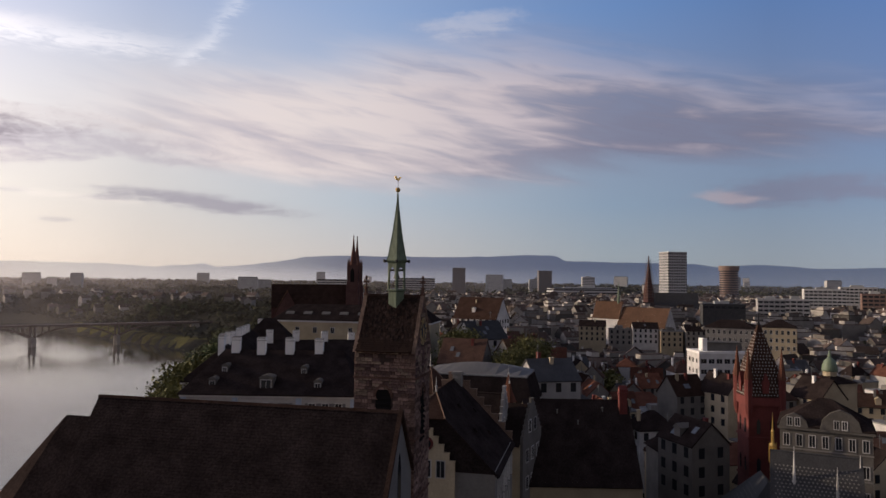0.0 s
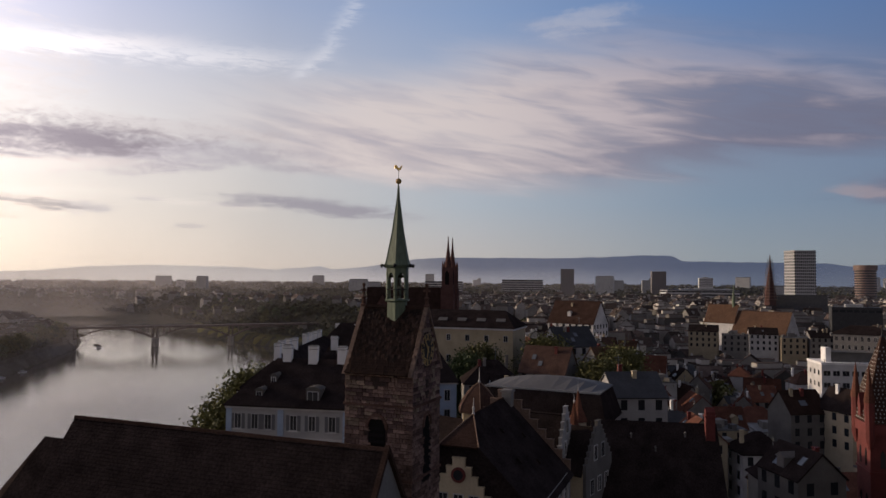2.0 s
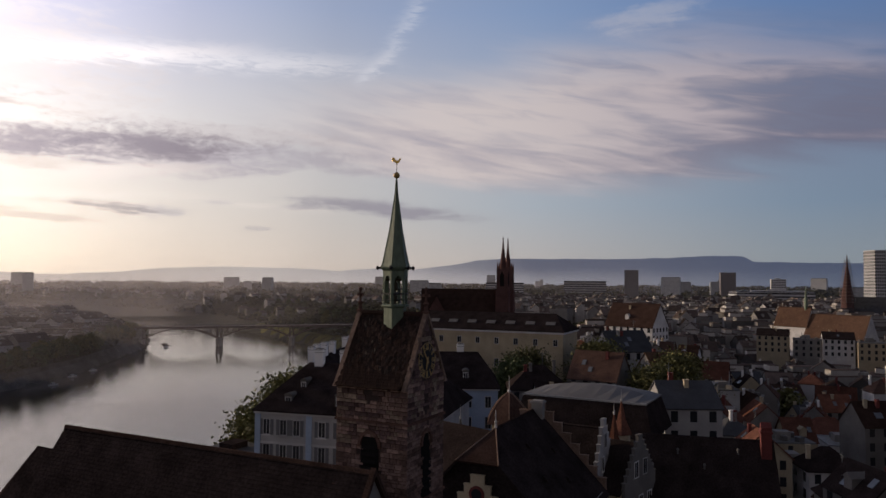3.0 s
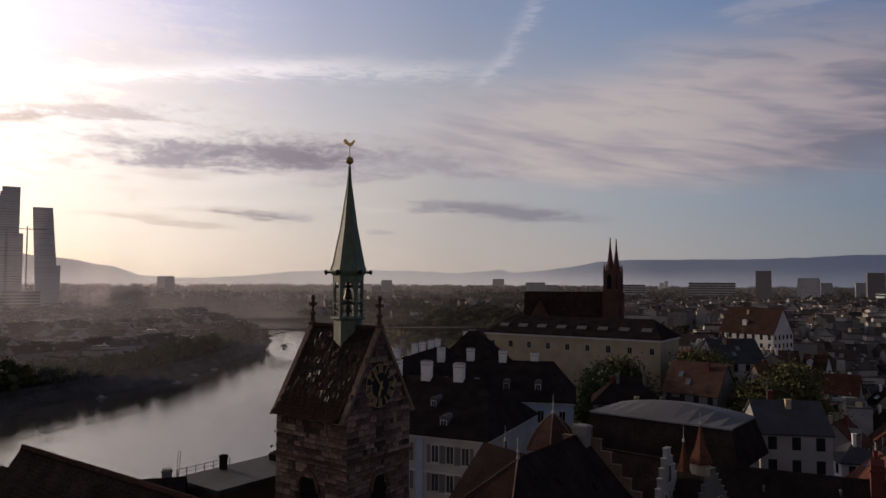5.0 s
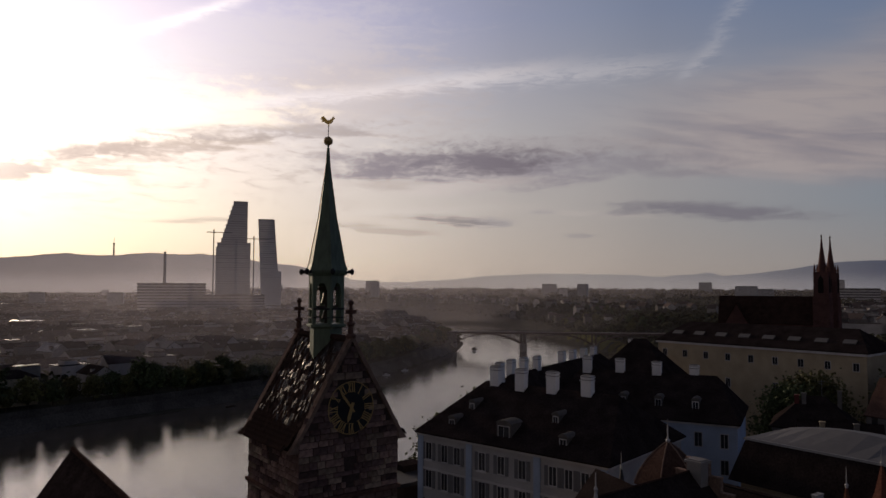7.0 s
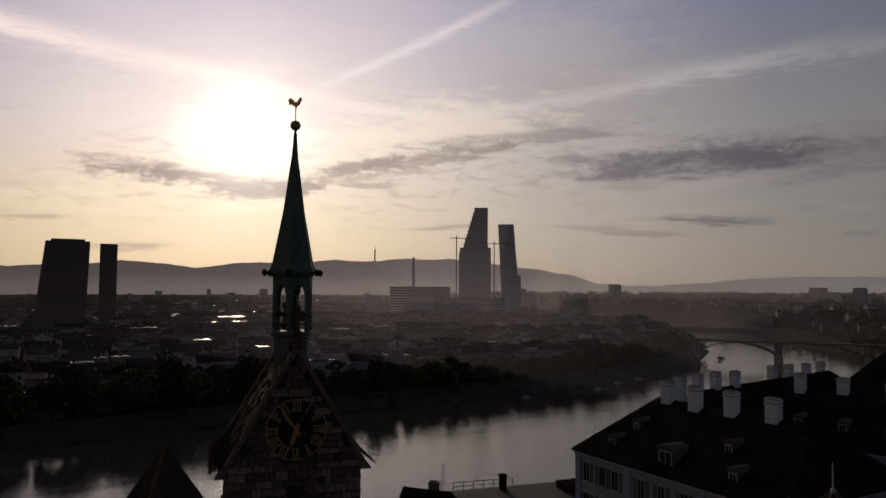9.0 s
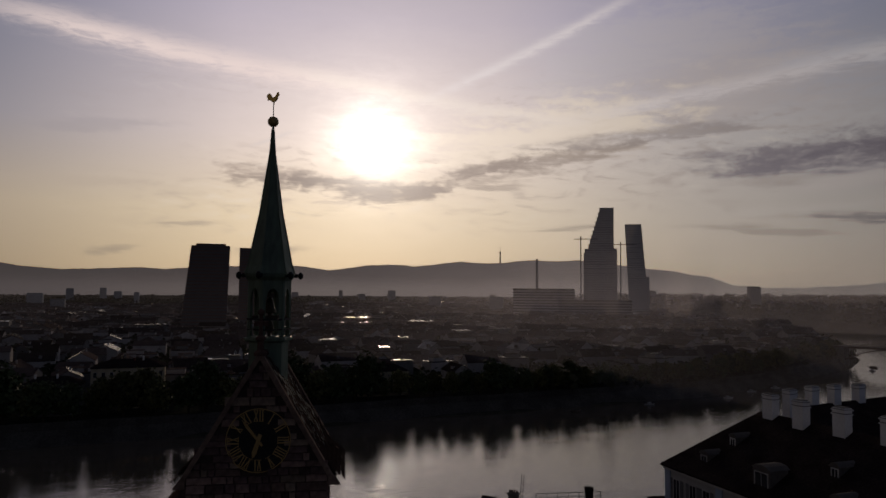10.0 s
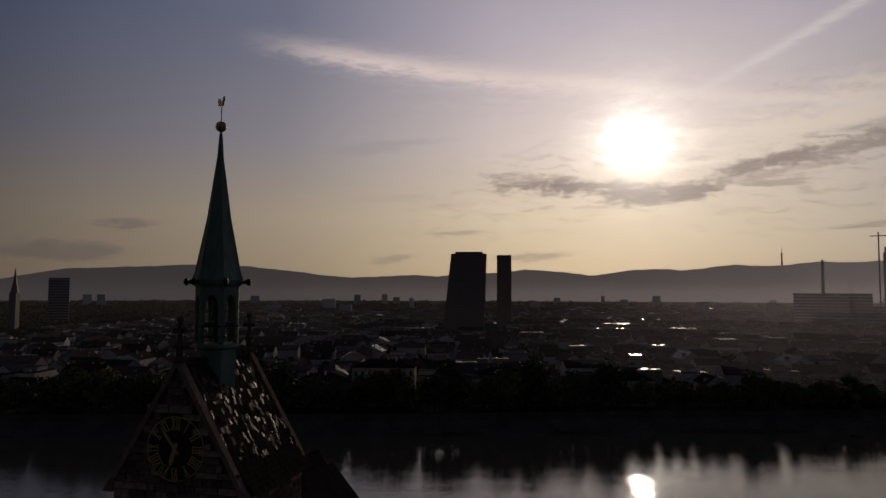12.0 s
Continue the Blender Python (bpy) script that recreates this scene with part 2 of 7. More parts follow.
wt.links.new(back.outputs[0], wn("ShaderNodeOutputWorld").inputs[0])

sun = new("sun", bpy.data.lights.new("sun", "SUN"))
sun.data.energy, sun.data.angle, sun.data.color = 3.3, radians(0.6), (1.0, 0.78, 0.55)
sun.matrix_world = look(sun_way * 1000, (0, 0, 0))

# ---- materials ----
def material(name, colour, rough=0.8, grain=3.0, spread=0.25, stain=0.25, bump=0.2, metal=0.0, spec=0.3, stretch=(1, 1, 1), each=0.0, island=0.0, coords="Object"):
    """Colour with fine grain and broad stains, both in metres, and fine relief; each and island vary it piece by piece."""
    m = bpy.data.materials.new(name)
    m.use_nodes = True
    t = m.node_tree
    b = t.nodes["Principled BSDF"]

    def nd(kind, operation=None):
        n = t.nodes.new(kind)
        if operation:
            n.operation = operation
        return n
    tc = nd("ShaderNodeTexCoord")
    mp = nd("ShaderNodeMapping")
    mp.inputs["Scale"].default_value = stretch
    t.links.new(tc.outputs[coords], mp.inputs[0])
    n1, n2 = nd("ShaderNodeTexNoise"), nd("ShaderNodeTexNoise")
    for n, s, d in ((n1, grain, 5.0), (n2, grain * 0.09, 4.0)):
        t.links.new(mp.outputs[0], n.inputs["Vector"])
        n.inputs["Scale"].default_value, n.inputs["Detail"].default_value = s, d
    f1, f2 = nd("ShaderNodeMapRange"), nd("ShaderNodeMapRange")
    t.links.new(n1.outputs["Fac"], f1.inputs[0])
    t.links.new(n2.outputs["Fac"], f2.inputs[0])
    for f, k in ((f1, spread), (f2, stain)):
        for i, v in enumerate((0.25, 0.75, 1 - k, 1 + k)):
            f.inputs[i + 1].default_value = v
    mul = nd("ShaderNodeMath", operation="MULTIPLY")
    t.links.new(f1.outputs[0], mul.inputs[0])
    t.links.new(f2.outputs[0], mul.inputs[1])
    out = mul.outputs[0]
    for amount, node, sock in ((each, "ShaderNodeObjectInfo", "Random"), (island, "ShaderNodeNewGeometry", "Random Per Island")):
        if amount:
            o, r, k = nd(node), nd("ShaderNodeMapRange"), nd("ShaderNodeMath", operation="MULTIPLY")
            t.links.new(o.outputs[sock], r.inputs[0])
            r.inputs[3].default_value, r.inputs[4].default_value = 1 - amount, 1 + amount
            t.links.new(out, k.inputs[0])
            t.links.new(r.outputs[0], k.inputs[1])
            out = k.outputs[0]
    sc = nd("ShaderNodeVectorMath", operation="SCALE")
    sc.inputs[0].default_value = colour
    t.links.new(out, sc.inputs["Scale"])
    t.links.new(sc.outputs[0], b.inputs["Base Color"])
    b.inputs["Roughness"].default_value, b.inputs["Metallic"].default_value = rough, metal
    b.inputs["Specular IOR Level"].default_value = spec if rough < 0.85 else 0.0    # rough, dusty surfaces have no sheen
    if bump:
        bp = nd("ShaderNodeBump")
        bp.inputs["Strength"].default_value, bp.inputs["Distance"].default_value = bump, 0.05
        t.links.new(n1.outputs["Fac"], bp.inputs["Height"])
        t.links.new(bp.outputs[0], b.inputs["Normal"])
    return m


M = {
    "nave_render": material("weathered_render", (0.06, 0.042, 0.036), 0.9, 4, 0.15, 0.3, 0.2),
    "coping": material("pale_coping_stone", (0.2, 0.14, 0.11), 0.9, 5, 0.3, 0.3, 0.4),
    "sandstone": material("weathered_red_sandstone", (0.25, 0.165, 0.14), 0.9, 6, 0.35, 0.4, 0.5, each=0.45, island=0.45),
    "sandstone_dark": material("sooty_purple_sandstone", (0.13, 0.086, 0.08), 0.9, 6, 0.35, 0.4, 0.5, each=0.4, island=0.4),
    "sandstone_tan": material("tan_sandstone", (0.27, 0.2, 0.155), 0.9, 6, 0.35, 0.4, 0.5, each=0.35, island=0.35),
    "sandstone_smooth": material("dressed_sandstone", (0.11, 0.066, 0.054), 0.9, 5, 0.3, 0.35, 0.4),
    "mortar": material("dark_mortar", (0.06, 0.044, 0.04), 0.95, 9, 0.25, 0.3, 0.4),
    "tile": material("old_clay_tile", (0.036, 0.024, 0.02), 0.42, 8, 0.4, 0.3, 0.3, spec=0.35, island=0.6),
    "tile_joined": material("clay_tile_bed", (0.05, 0.032, 0.026), 0.9, 8, 0.4, 0.3, 0.4, island=0.4),
    "roof_dark": material("dark_tiled_roof", (0.025, 0.019, 0.0185), 0.9, 5, 0.45, 0.4, 0.6, spec=0.06, island=0.35),
    "roof_red": material("red_tiled_roof", (0.1, 0.046, 0.034), 0.85, 5, 0.35, 0.3, 0.5, spec=0.12, island=0.35, each=0.4),
    "roof_brown": material("brown_tiled_roof", (0.055, 0.034, 0.028), 0.85, 5, 0.35, 0.3, 0.5, spec=0.12, island=0.3, each=0.45),
    "roof_slate": material("slate_roof", (0.04, 0.04, 0.043), 0.7, 5, 0.3, 0.3, 0.3, each=0.3),
    "roof_flat": material("gravel_flat_roof", (0.2, 0.2, 0.2), 0.9, 4, 0.25, 0.35, 0.3, each=0.35),
    "roof_zinc": material("grey_sheet_roof", (0.11, 0.105, 0.103), 0.7, 2, 0.08, 0.15, 0.05, metal=0.0),
    "copper": material("green_copper_patina", (0.125, 0.165, 0.112), 0.6, 5, 0.3, 0.35, 0.25, spec=0.4, stretch=(1, 1, 0.25)),
    "gold": material("gilding", (0.75, 0.5, 0.16), 0.35, 20, 0.15, 0.1, 0.1, metal=1.0),
    "roof_orange": material("orange_tiled_roof", (0.1, 0.06, 0.042), 0.85, 1, 0.25, 0.3, 0.3),
    "gold_dull": material("aged_gilding", (0.42, 0.28, 0.11), 0.5, 20, 0.2, 0.2, 0.1, metal=0.15),
    "iron": material("black_iron", (0.02, 0.02, 0.022), 0.55, 10, 0.3, 0.2, 0.2, metal=0.5),
    "bronze": material("dark_bronze", (0.05, 0.04, 0.025), 0.45, 10, 0.3, 0.2, 0.2, metal=0.8),
    "whitewash": material("bright_whitewash", (0.72, 0.71, 0.71), 0.9, 4, 0.08, 0.15, 0.15),
    "plaster_white": material("white_lime_plaster", (0.45, 0.44, 0.44), 0.9, 4, 0.08, 0.18, 0.15, each=0.3),
    "plaster_cream": material("cream_plaster", (0.38, 0.32, 0.23), 0.9, 4, 0.1, 0.15, 0.15, each=0.25),
    "plaster_grey": material("grey_plaster", (0.19, 0.18, 0.172), 0.9, 4, 0.1, 0.2, 0.15, each=0.3),
    # pale stone toned down to carry the shadow over the lower town
    "stone_dim": material("shade_toned_pale_stone", (0.12, 0.112, 0.105), 0.9, 3, 0.15, 0.3, 0.2),
    "plaster_blue": material("pale_blue_plaster", (0.33, 0.4, 0.52), 0.9, 4, 0.08, 0.15, 0.15),
    "shutter": material("grey_painted_shutter", (0.13, 0.13, 0.14), 0.7, 6, 0.12, 0.15, 0.1),
    "red_stone": material("red_painted_stone", (0.125, 0.03, 0.027), 0.8, 5, 0.2, 0.25, 0.3),
    "minster_stone": material("dark_red_sandstone", (0.1, 0.056, 0.052), 0.9, 2, 0.25, 0.3, 0.3),
    "concrete": material("pale_concrete", (0.36, 0.36, 0.36), 0.85, 2, 0.1, 0.2, 0.15, each=0.2),
    "shore_stone": material("dark_shore_stone", (0.075, 0.068, 0.06), 0.95, 1, 0.3, 0.35, 0.4),
    "bridge_stone": material("bridge_stone", (0.24, 0.22, 0.2), 0.9, 2, 0.2, 0.3, 0.3),
    "bridge_steel": material("red_brown_painted_steel", (0.075, 0.05, 0.045), 0.7, 3, 0.15, 0.25, 0.1),
    "steel_grey": material("grey_painted_steel", (0.13, 0.14, 0.15), 0.6, 3, 0.12, 0.2, 0.1),
    "tower_white": material("pale_panel_facade", (0.46, 0.46, 0.48), 0.5, 1, 0.05, 0.1, 0.05),
    "tower_dark": material("dark_panel_facade", (0.13, 0.115, 0.115), 0.5, 1, 0.1, 0.1, 0.05),
    "tower_brown": material("brown_panel_facade", (0.16, 0.10, 0.08), 0.6, 1, 0.1, 0.1, 0.05),
    "asphalt": material("asphalt", (0.05, 0.05, 0.052), 0.9, 3, 0.2, 0.25, 0.2),
    "bark": material("bark", (0.06, 0.045, 0.032), 0.95, 5, 0.3, 0.2, 0.5),
    "leaf_far": material("distant_foliage", (0.052, 0.052, 0.032), 0.9, 0.05, 0.3, 0.3, 0.0, island=0.4),
    "leaf": material("foliage_green", (0.06, 0.078, 0.03), 0.8, 0.5, 0.3, 0.3, 0.0, island=0.4, each=0.3),
    "leaf_olive": material("foliage_olive", (0.1, 0.098, 0.034), 0.8, 0.5, 0.3, 0.3, 0.0, island=0.4, each=0.3),
    "leaf_rust": material("foliage_rust", (0.09, 0.05, 0.022), 0.8, 0.5, 0.3, 0.3, 0.0, island=0.4, each=0.3),
    "grass": material("grass", (0.085, 0.08, 0.034), 0.95, 0.8, 0.3, 0.35, 0.4),
    "ground": material("town_ground", (0.045, 0.044, 0.034), 0.95, 0.15, 0.3, 0.35, 0.3),
    "roof_shine": material("bare_sheet_roof", (0.4, 0.4, 0.41), 0.3, 0.6, 0.1, 0.15, 0.12, metal=0.9),
    "skylight": material("skylight_glass", (0.12, 0.13, 0.15), 0.2, 1, 0.1, 0.1, 0.0, spec=0.6),
    "wood": material("dark_wood", (0.06, 0.045, 0.035), 0.8, 6, 0.3, 0.2, 0.3),
    "black_gap": material("dark_opening", (0.015, 0.014, 0.014), 0.9, 5, 0.1, 0.1, 0.0),
}


def glass_material():
    m = bpy.data.materials.new("window_glass")
    m.use_nodes = True
    b = m.node_tree.nodes["Principled BSDF"]
    b.inputs["Base Color"].default_value = (0.02, 0.022, 0.027, 1)
    b.inputs["Roughness"].default_value = 0.12
    b.inputs["Specular IOR Level"].default_value = 0.4
    return m


M["glass"] = glass_material()


def glossy_some(mat, share, node, sock, low, high):
    """Some pieces of the material are smooth and shine, the others are dull."""
    t = mat.node_tree
    b = t.nodes["Principled BSDF"]
    o, r = t.nodes.new(node), t.nodes.new("ShaderNodeMapRange")
    t.links.new(o.outputs[sock], r.inputs[0])
    for i, v in enumerate((share, share + 0.06, low, high)):
        r.inputs[i + 1].default_value = v
    t.links.new(r.outputs[0], b.inputs["Roughness"])
    g = t.nodes.new("ShaderNodeMapRange")
    t.links.new(o.outputs[sock], g.inputs[0])
    for i, v in enumerate((share, share + 0.04, 0.06, 0.0)):
        g.inputs[i + 1].default_value = v
    t.links.new(g.outputs[0], b.inputs["Specular IOR Level"])


glossy_some(M["tile"], 0.3, "ShaderNodeNewGeometry", "Random Per Island", 0.4, 0.95)


def water_material():
    m = bpy.data.materials.new("river_water")
    m.use_nodes = True
    t = m.node_tree
    b = t.nodes["Principled BSDF"]
    b.inputs["Base Color"].default_value = (0.105, 0.086, 0.066, 1)
    b.inputs["Roughness"].default_value, b.inputs["IOR"].default_value = 0.035, 1.45
    tc = t.nodes.new("ShaderNodeTexCoord")
    heights = []
    for scale, stretch in ((0.6, (1.0, 0.5, 1)), (0.08, (1.6, 0.35, 1))):
        mp, n = t.nodes.new("ShaderNodeMapping"), t.nodes.new("ShaderNodeTexNoise")
        mp.inputs["Scale"].default_value, mp.inputs["Rotation"].default_value = stretch, (0, 0, radians(-10))
        n.inputs["Scale"].default_value, n.inputs["Detail"].default_value = scale, 5
        t.links.new(tc.outputs["Object"], mp.inputs[0])
        t.links.new(mp.outputs[0], n.inputs["Vector"])
        heights.append(n.outputs["Fac"])
    b1, b2 = t.nodes.new("ShaderNodeBump"), t.nodes.new("ShaderNodeBump")
    b1.inputs["Strength"].default_value, b1.inputs["Distance"].default_value = 0.42, 0.2
    b2.inputs["Strength"].default_value, b2.inputs["Distance"].default_value = 0.25, 0.5
    t.links.new(heights[0], b1.inputs["Height"])
    t.links.new(heights[1], b2.inputs["Height"])
    t.links.new(b2.outputs[0], b1.inputs["Normal"])
    t.links.new(b1.outputs[0], b.inputs["Normal"])
    return m


M["water"] = water_material()


def painted_haze_material():
    """Far hills glowing with painted morning haze: paler towards the foot and the sun."""
    m = bpy.data.materials.new("painted_haze_hills")
    m.use_nodes = True
    t = m.node_tree
    t.nodes.clear()
    tc, sep = t.nodes.new("ShaderNodeTexCoord"), t.nodes.new("ShaderNodeSeparateXYZ")
    t.links.new(tc.outputs["Object"], sep.inputs[0])
    neg, at, mr = t.nodes.new("ShaderNodeMath"), t.nodes.new("ShaderNodeMath"), t.nodes.new("ShaderNodeMapRange")
    neg.operation, at.operation = "MULTIPLY", "ARCTAN2"
    neg.inputs[1].default_value = -1
    t.links.new(sep.outputs[0], neg.inputs[0])
    t.links.new(neg.outputs[0], at.inputs[0])
    t.links.new(sep.outputs[1], at.inputs[1])
    t.links.new(at.outputs[0], mr.inputs[0])
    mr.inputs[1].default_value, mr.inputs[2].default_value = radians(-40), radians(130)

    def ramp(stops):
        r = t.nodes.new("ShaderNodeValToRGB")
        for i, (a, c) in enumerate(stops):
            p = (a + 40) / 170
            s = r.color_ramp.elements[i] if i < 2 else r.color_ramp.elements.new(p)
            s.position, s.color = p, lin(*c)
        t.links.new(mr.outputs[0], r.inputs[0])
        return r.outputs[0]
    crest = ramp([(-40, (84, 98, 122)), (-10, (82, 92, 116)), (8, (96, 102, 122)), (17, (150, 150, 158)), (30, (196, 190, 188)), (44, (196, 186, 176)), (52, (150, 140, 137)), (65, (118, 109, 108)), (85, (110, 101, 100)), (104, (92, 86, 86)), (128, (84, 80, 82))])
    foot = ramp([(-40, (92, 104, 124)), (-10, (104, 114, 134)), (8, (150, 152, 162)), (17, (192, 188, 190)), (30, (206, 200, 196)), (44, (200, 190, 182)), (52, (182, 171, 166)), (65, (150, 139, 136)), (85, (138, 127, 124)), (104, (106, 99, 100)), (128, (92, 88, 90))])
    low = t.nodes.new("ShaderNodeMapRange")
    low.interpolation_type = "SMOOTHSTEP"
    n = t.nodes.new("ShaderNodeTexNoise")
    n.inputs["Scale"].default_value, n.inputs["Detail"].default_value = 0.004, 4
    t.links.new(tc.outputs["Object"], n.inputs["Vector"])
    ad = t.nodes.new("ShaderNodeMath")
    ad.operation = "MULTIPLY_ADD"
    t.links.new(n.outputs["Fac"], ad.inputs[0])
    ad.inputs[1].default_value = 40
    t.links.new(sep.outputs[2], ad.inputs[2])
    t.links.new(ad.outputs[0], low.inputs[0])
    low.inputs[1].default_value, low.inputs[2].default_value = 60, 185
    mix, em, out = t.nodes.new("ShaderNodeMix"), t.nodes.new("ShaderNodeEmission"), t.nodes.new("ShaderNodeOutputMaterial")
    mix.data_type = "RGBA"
    # the painted haze emits almost twice as much on the sunward side
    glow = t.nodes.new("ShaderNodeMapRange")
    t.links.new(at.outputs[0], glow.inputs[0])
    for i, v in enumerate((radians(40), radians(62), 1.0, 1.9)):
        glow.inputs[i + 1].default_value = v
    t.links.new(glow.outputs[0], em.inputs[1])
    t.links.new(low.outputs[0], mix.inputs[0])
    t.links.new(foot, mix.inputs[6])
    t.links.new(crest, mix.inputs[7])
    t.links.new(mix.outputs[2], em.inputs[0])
    t.links.new(em.outputs[0], out.inputs[0])
    return m


M["haze"] = painted_haze_material()


def mist_material(name, amount, top, thin=1.0):
    """Thin morning mist: scatters the light that falls on it, denser near the ground."""
    m = bpy.data.materials.new(name)
    m.use_nodes = True
    t = m.node_tree
    t.nodes.clear()
    tc, sep, mr, n, mu = (t.nodes.new(k) for k in ("ShaderNodeTexCoord", "ShaderNodeSeparateXYZ", "ShaderNodeMapRange", "ShaderNodeTexNoise", "ShaderNodeMath"))
    t.links.new(tc.outputs["Object"], sep.inputs[0])
    t.links.new(tc.outputs["Object"], n.inputs["Vector"])
    n.inputs["Scale"].default_value, n.inputs["Detail"].default_value = 0.004, 3
    mr.interpolation_type = "SMOOTHSTEP"
    t.links.new(sep.outputs[2], mr.inputs[0])
    for i, v in enumerate((10, top, amount * 1.6, 0.0)):
        mr.inputs[i + 1].default_value = v
    mu.operation = "MULTIPLY"
    t.links.new(mr.outputs[0], mu.inputs[0])
    t.links.new(n.outputs["Fac"], mu.inputs[1])
    # densest over the low ground east of the town
    ng, at, fa, mv = (t.nodes.new(q) for q in ("ShaderNodeMath", "ShaderNodeMath", "ShaderNodeMapRange", "ShaderNodeMath"))
    ng.operation, at.operation, mv.operation = "MULTIPLY", "ARCTAN2", "MULTIPLY"
    ng.inputs[1].default_value = -1
    t.links.new(sep.outputs[0], ng.inputs[0])
    t.links.new(ng.outputs[0], at.inputs[0])
    t.links.new(sep.outputs[1], at.inputs[1])
    t.links.new(at.outputs[0], fa.inputs[0])
    fa.interpolation_type = "SMOOTHSTEP"
    for i, v in enumerate((radians(16), radians(46), thin, 1.0)):
        fa.inputs[i + 1].default_value = v
    fb, mw = t.nodes.new("ShaderNodeMapRange"), t.nodes.new("ShaderNodeMath")
    fb.interpolation_type, mw.operation = "SMOOTHSTEP", "MULTIPLY"
    t.links.new(at.outputs[0], fb.inputs[0])
    for i, v in enumerate((radians(56), radians(80), 1.0, 0.12)):
        fb.inputs[i + 1].default_value = v
    t.links.new(mu.outputs[0], mv.inputs[0])
    t.links.new(fa.outputs[0], mv.inputs[1])
    t.links.new(mv.outputs[0], mw.inputs[0])
    t.links.new(fb.outputs[0], mw.inputs[1])
    mu = mw
    tr, sc, di, mx, mx2, out = (t.nodes.new(k) for k in ("ShaderNodeBsdfTransparent", "ShaderNodeBsdfTranslucent", "ShaderNodeBsdfDiffuse", "ShaderNodeMixShader", "ShaderNodeMixShader", "ShaderNodeOutputMaterial"))
    sc.inputs[0].default_value = (0.95, 0.88, 0.93, 1)
    di.inputs[0].default_value = (0.9, 0.86, 0.93, 1)
    mx2.inputs[0].default_value = 0.35
    t.links.new(sc.outputs[0], mx2.inputs[1])
    t.links.new(di.outputs[0], mx2.inputs[2])
    t.links.new(mu.outputs[0], mx.inputs[0])
    t.links.new(tr.outputs[0], mx.inputs[1])
    t.links.new(mx2.outputs[0], mx.inputs[2])
    t.links.new(mx.outputs[0], out.inputs[0])
    return m

# ---- building kit ----
class Geo:
    """Faces gathered for one mesh."""

    def __init__(self):
        self.v, self.f = [], []

    def add(self, verts, faces, m=None):
        k = len(self.v)
        self.v += [tuple(m @ Vector(p)) for p in verts] if m else [tuple(p) for p in verts]
        self.f += [tuple(k + i for i in f) for f in faces]
        return self

    def box(self, x0, x1, y0, y1, z0, z1, m=None):
        v = [(x, y, z) for z in (z0, z1) for x, y in ((x0, y0), (x1, y0), (x1, y1), (x0, y1))]
        return self.add(v, [(3, 2, 1, 0), (4, 5, 6, 7), (0, 1, 5, 4), (1, 2, 6, 5), (2, 3, 7, 6), (3, 0, 4, 7)], m)

    def prism(self, poly, a, b, axis="z", m=None):
        """A polygon drawn out from a to b: axis z takes (x, y), y takes (x, z), x takes (y, z)."""
        n = len(poly)
        put = {"z": lambda p, c: (p[0], p[1], c), "y": lambda p, c: (p[0], c, p[1]), "x": lambda p, c: (c, p[0], p[1])}[axis]
        v = [put(p, a) for p in poly] + [put(p, b) for p in poly]
        f = [tuple(range(n))[::-1], tuple(range(n, 2 * n))] + [(i, (i + 1) % n, n + (i + 1) % n, n + i) for i in range(n)]
        return self.add(v, f, m)

    def lathe(self, rings, n=8, m=None, twist=0.5):
        """Rings of (radius, z) from the foot up."""
        v, f = [], []
        for r, z in rings:
            v += [(r * math.cos(2 * math.pi * (i + twist) / n), r * math.sin(2 * math.pi * (i + twist) / n), z) for i in range(n)]
        for k in range(len(rings) - 1):
            f += [(k * n + i, k * n + (i + 1) % n, (k + 1) * n + (i + 1) % n, (k + 1) * n + i) for i in range(n)]
        f += [tuple(range(n))[::-1], tuple(range((len(rings) - 1) * n, len(rings) * n))]
        return self.add(v, f, m)

    def rod(self, a, b, r, r2=None, n=6):
        a, b = Vector(a), Vector(b)
        q = (b - a).to_track_quat("Z", "Y").to_matrix().to_4x4()
        return self.lathe([(r, 0), (r if r2 is None else r2, (b - a).length)], n, Matrix.Translation(a) @ q)

    def slab(self, quad, thick):
        """A roof plane of the given corners, thick downwards along its normal."""
        p = [Vector(c) for c in quad]
        n = (p[1] - p[0]).cross(p[2] - p[0]).normalized() * thick
        k = len(p)
        return self.add([c - n for c in p] + p, [tuple(range(k))[::-1], tuple(range(k, 2 * k))] + [(i, (i + 1) % k, k + (i + 1) % k, k + i) for i in range(k)])

    def mesh(self, name, mat, smooth=False):
        me = bpy.data.meshes.new(name)
        me.from_pydata(self.v, [], self.f)
        me.materials.append(mat)
        me.validate()
        if smooth:
            me.polygons.foreach_set("use_smooth", [True] * len(me.polygons))
        me.update()
        return me


def part(name, geo, mat, parent, label="", m=None, smooth=False):
    """One mesh object under a thing or a part. geo: a Geo, or a mesh to share."""
    ob = new(name, geo.mesh(name, mat, smooth) if isinstance(geo, Geo) else geo)
    ob.parent = parent
    if m is not None:
        ob.matrix_basis = m
    return tagged(ob, label)


def thing(name, label, category, m=None, group="", kind=""):
    ob = new(name)
    ob.empty_display_size = 0.5
    if m is not None:
        ob.matrix_basis = m
    return tagged(ob, label, category, group, kind)


def solid(name, geo, mat, label, category, m=None, group="", kind="", smooth=False):
    ob = new(name, geo.mesh(name, mat, smooth))
    if m is not None:
        ob.matrix_basis = m
    return tagged(ob, label, category, group, kind)


SHARED = {}


def shared(key, make):
    if key not in SHARED:
        SHARED[key] = make()
    return SHARED[key]


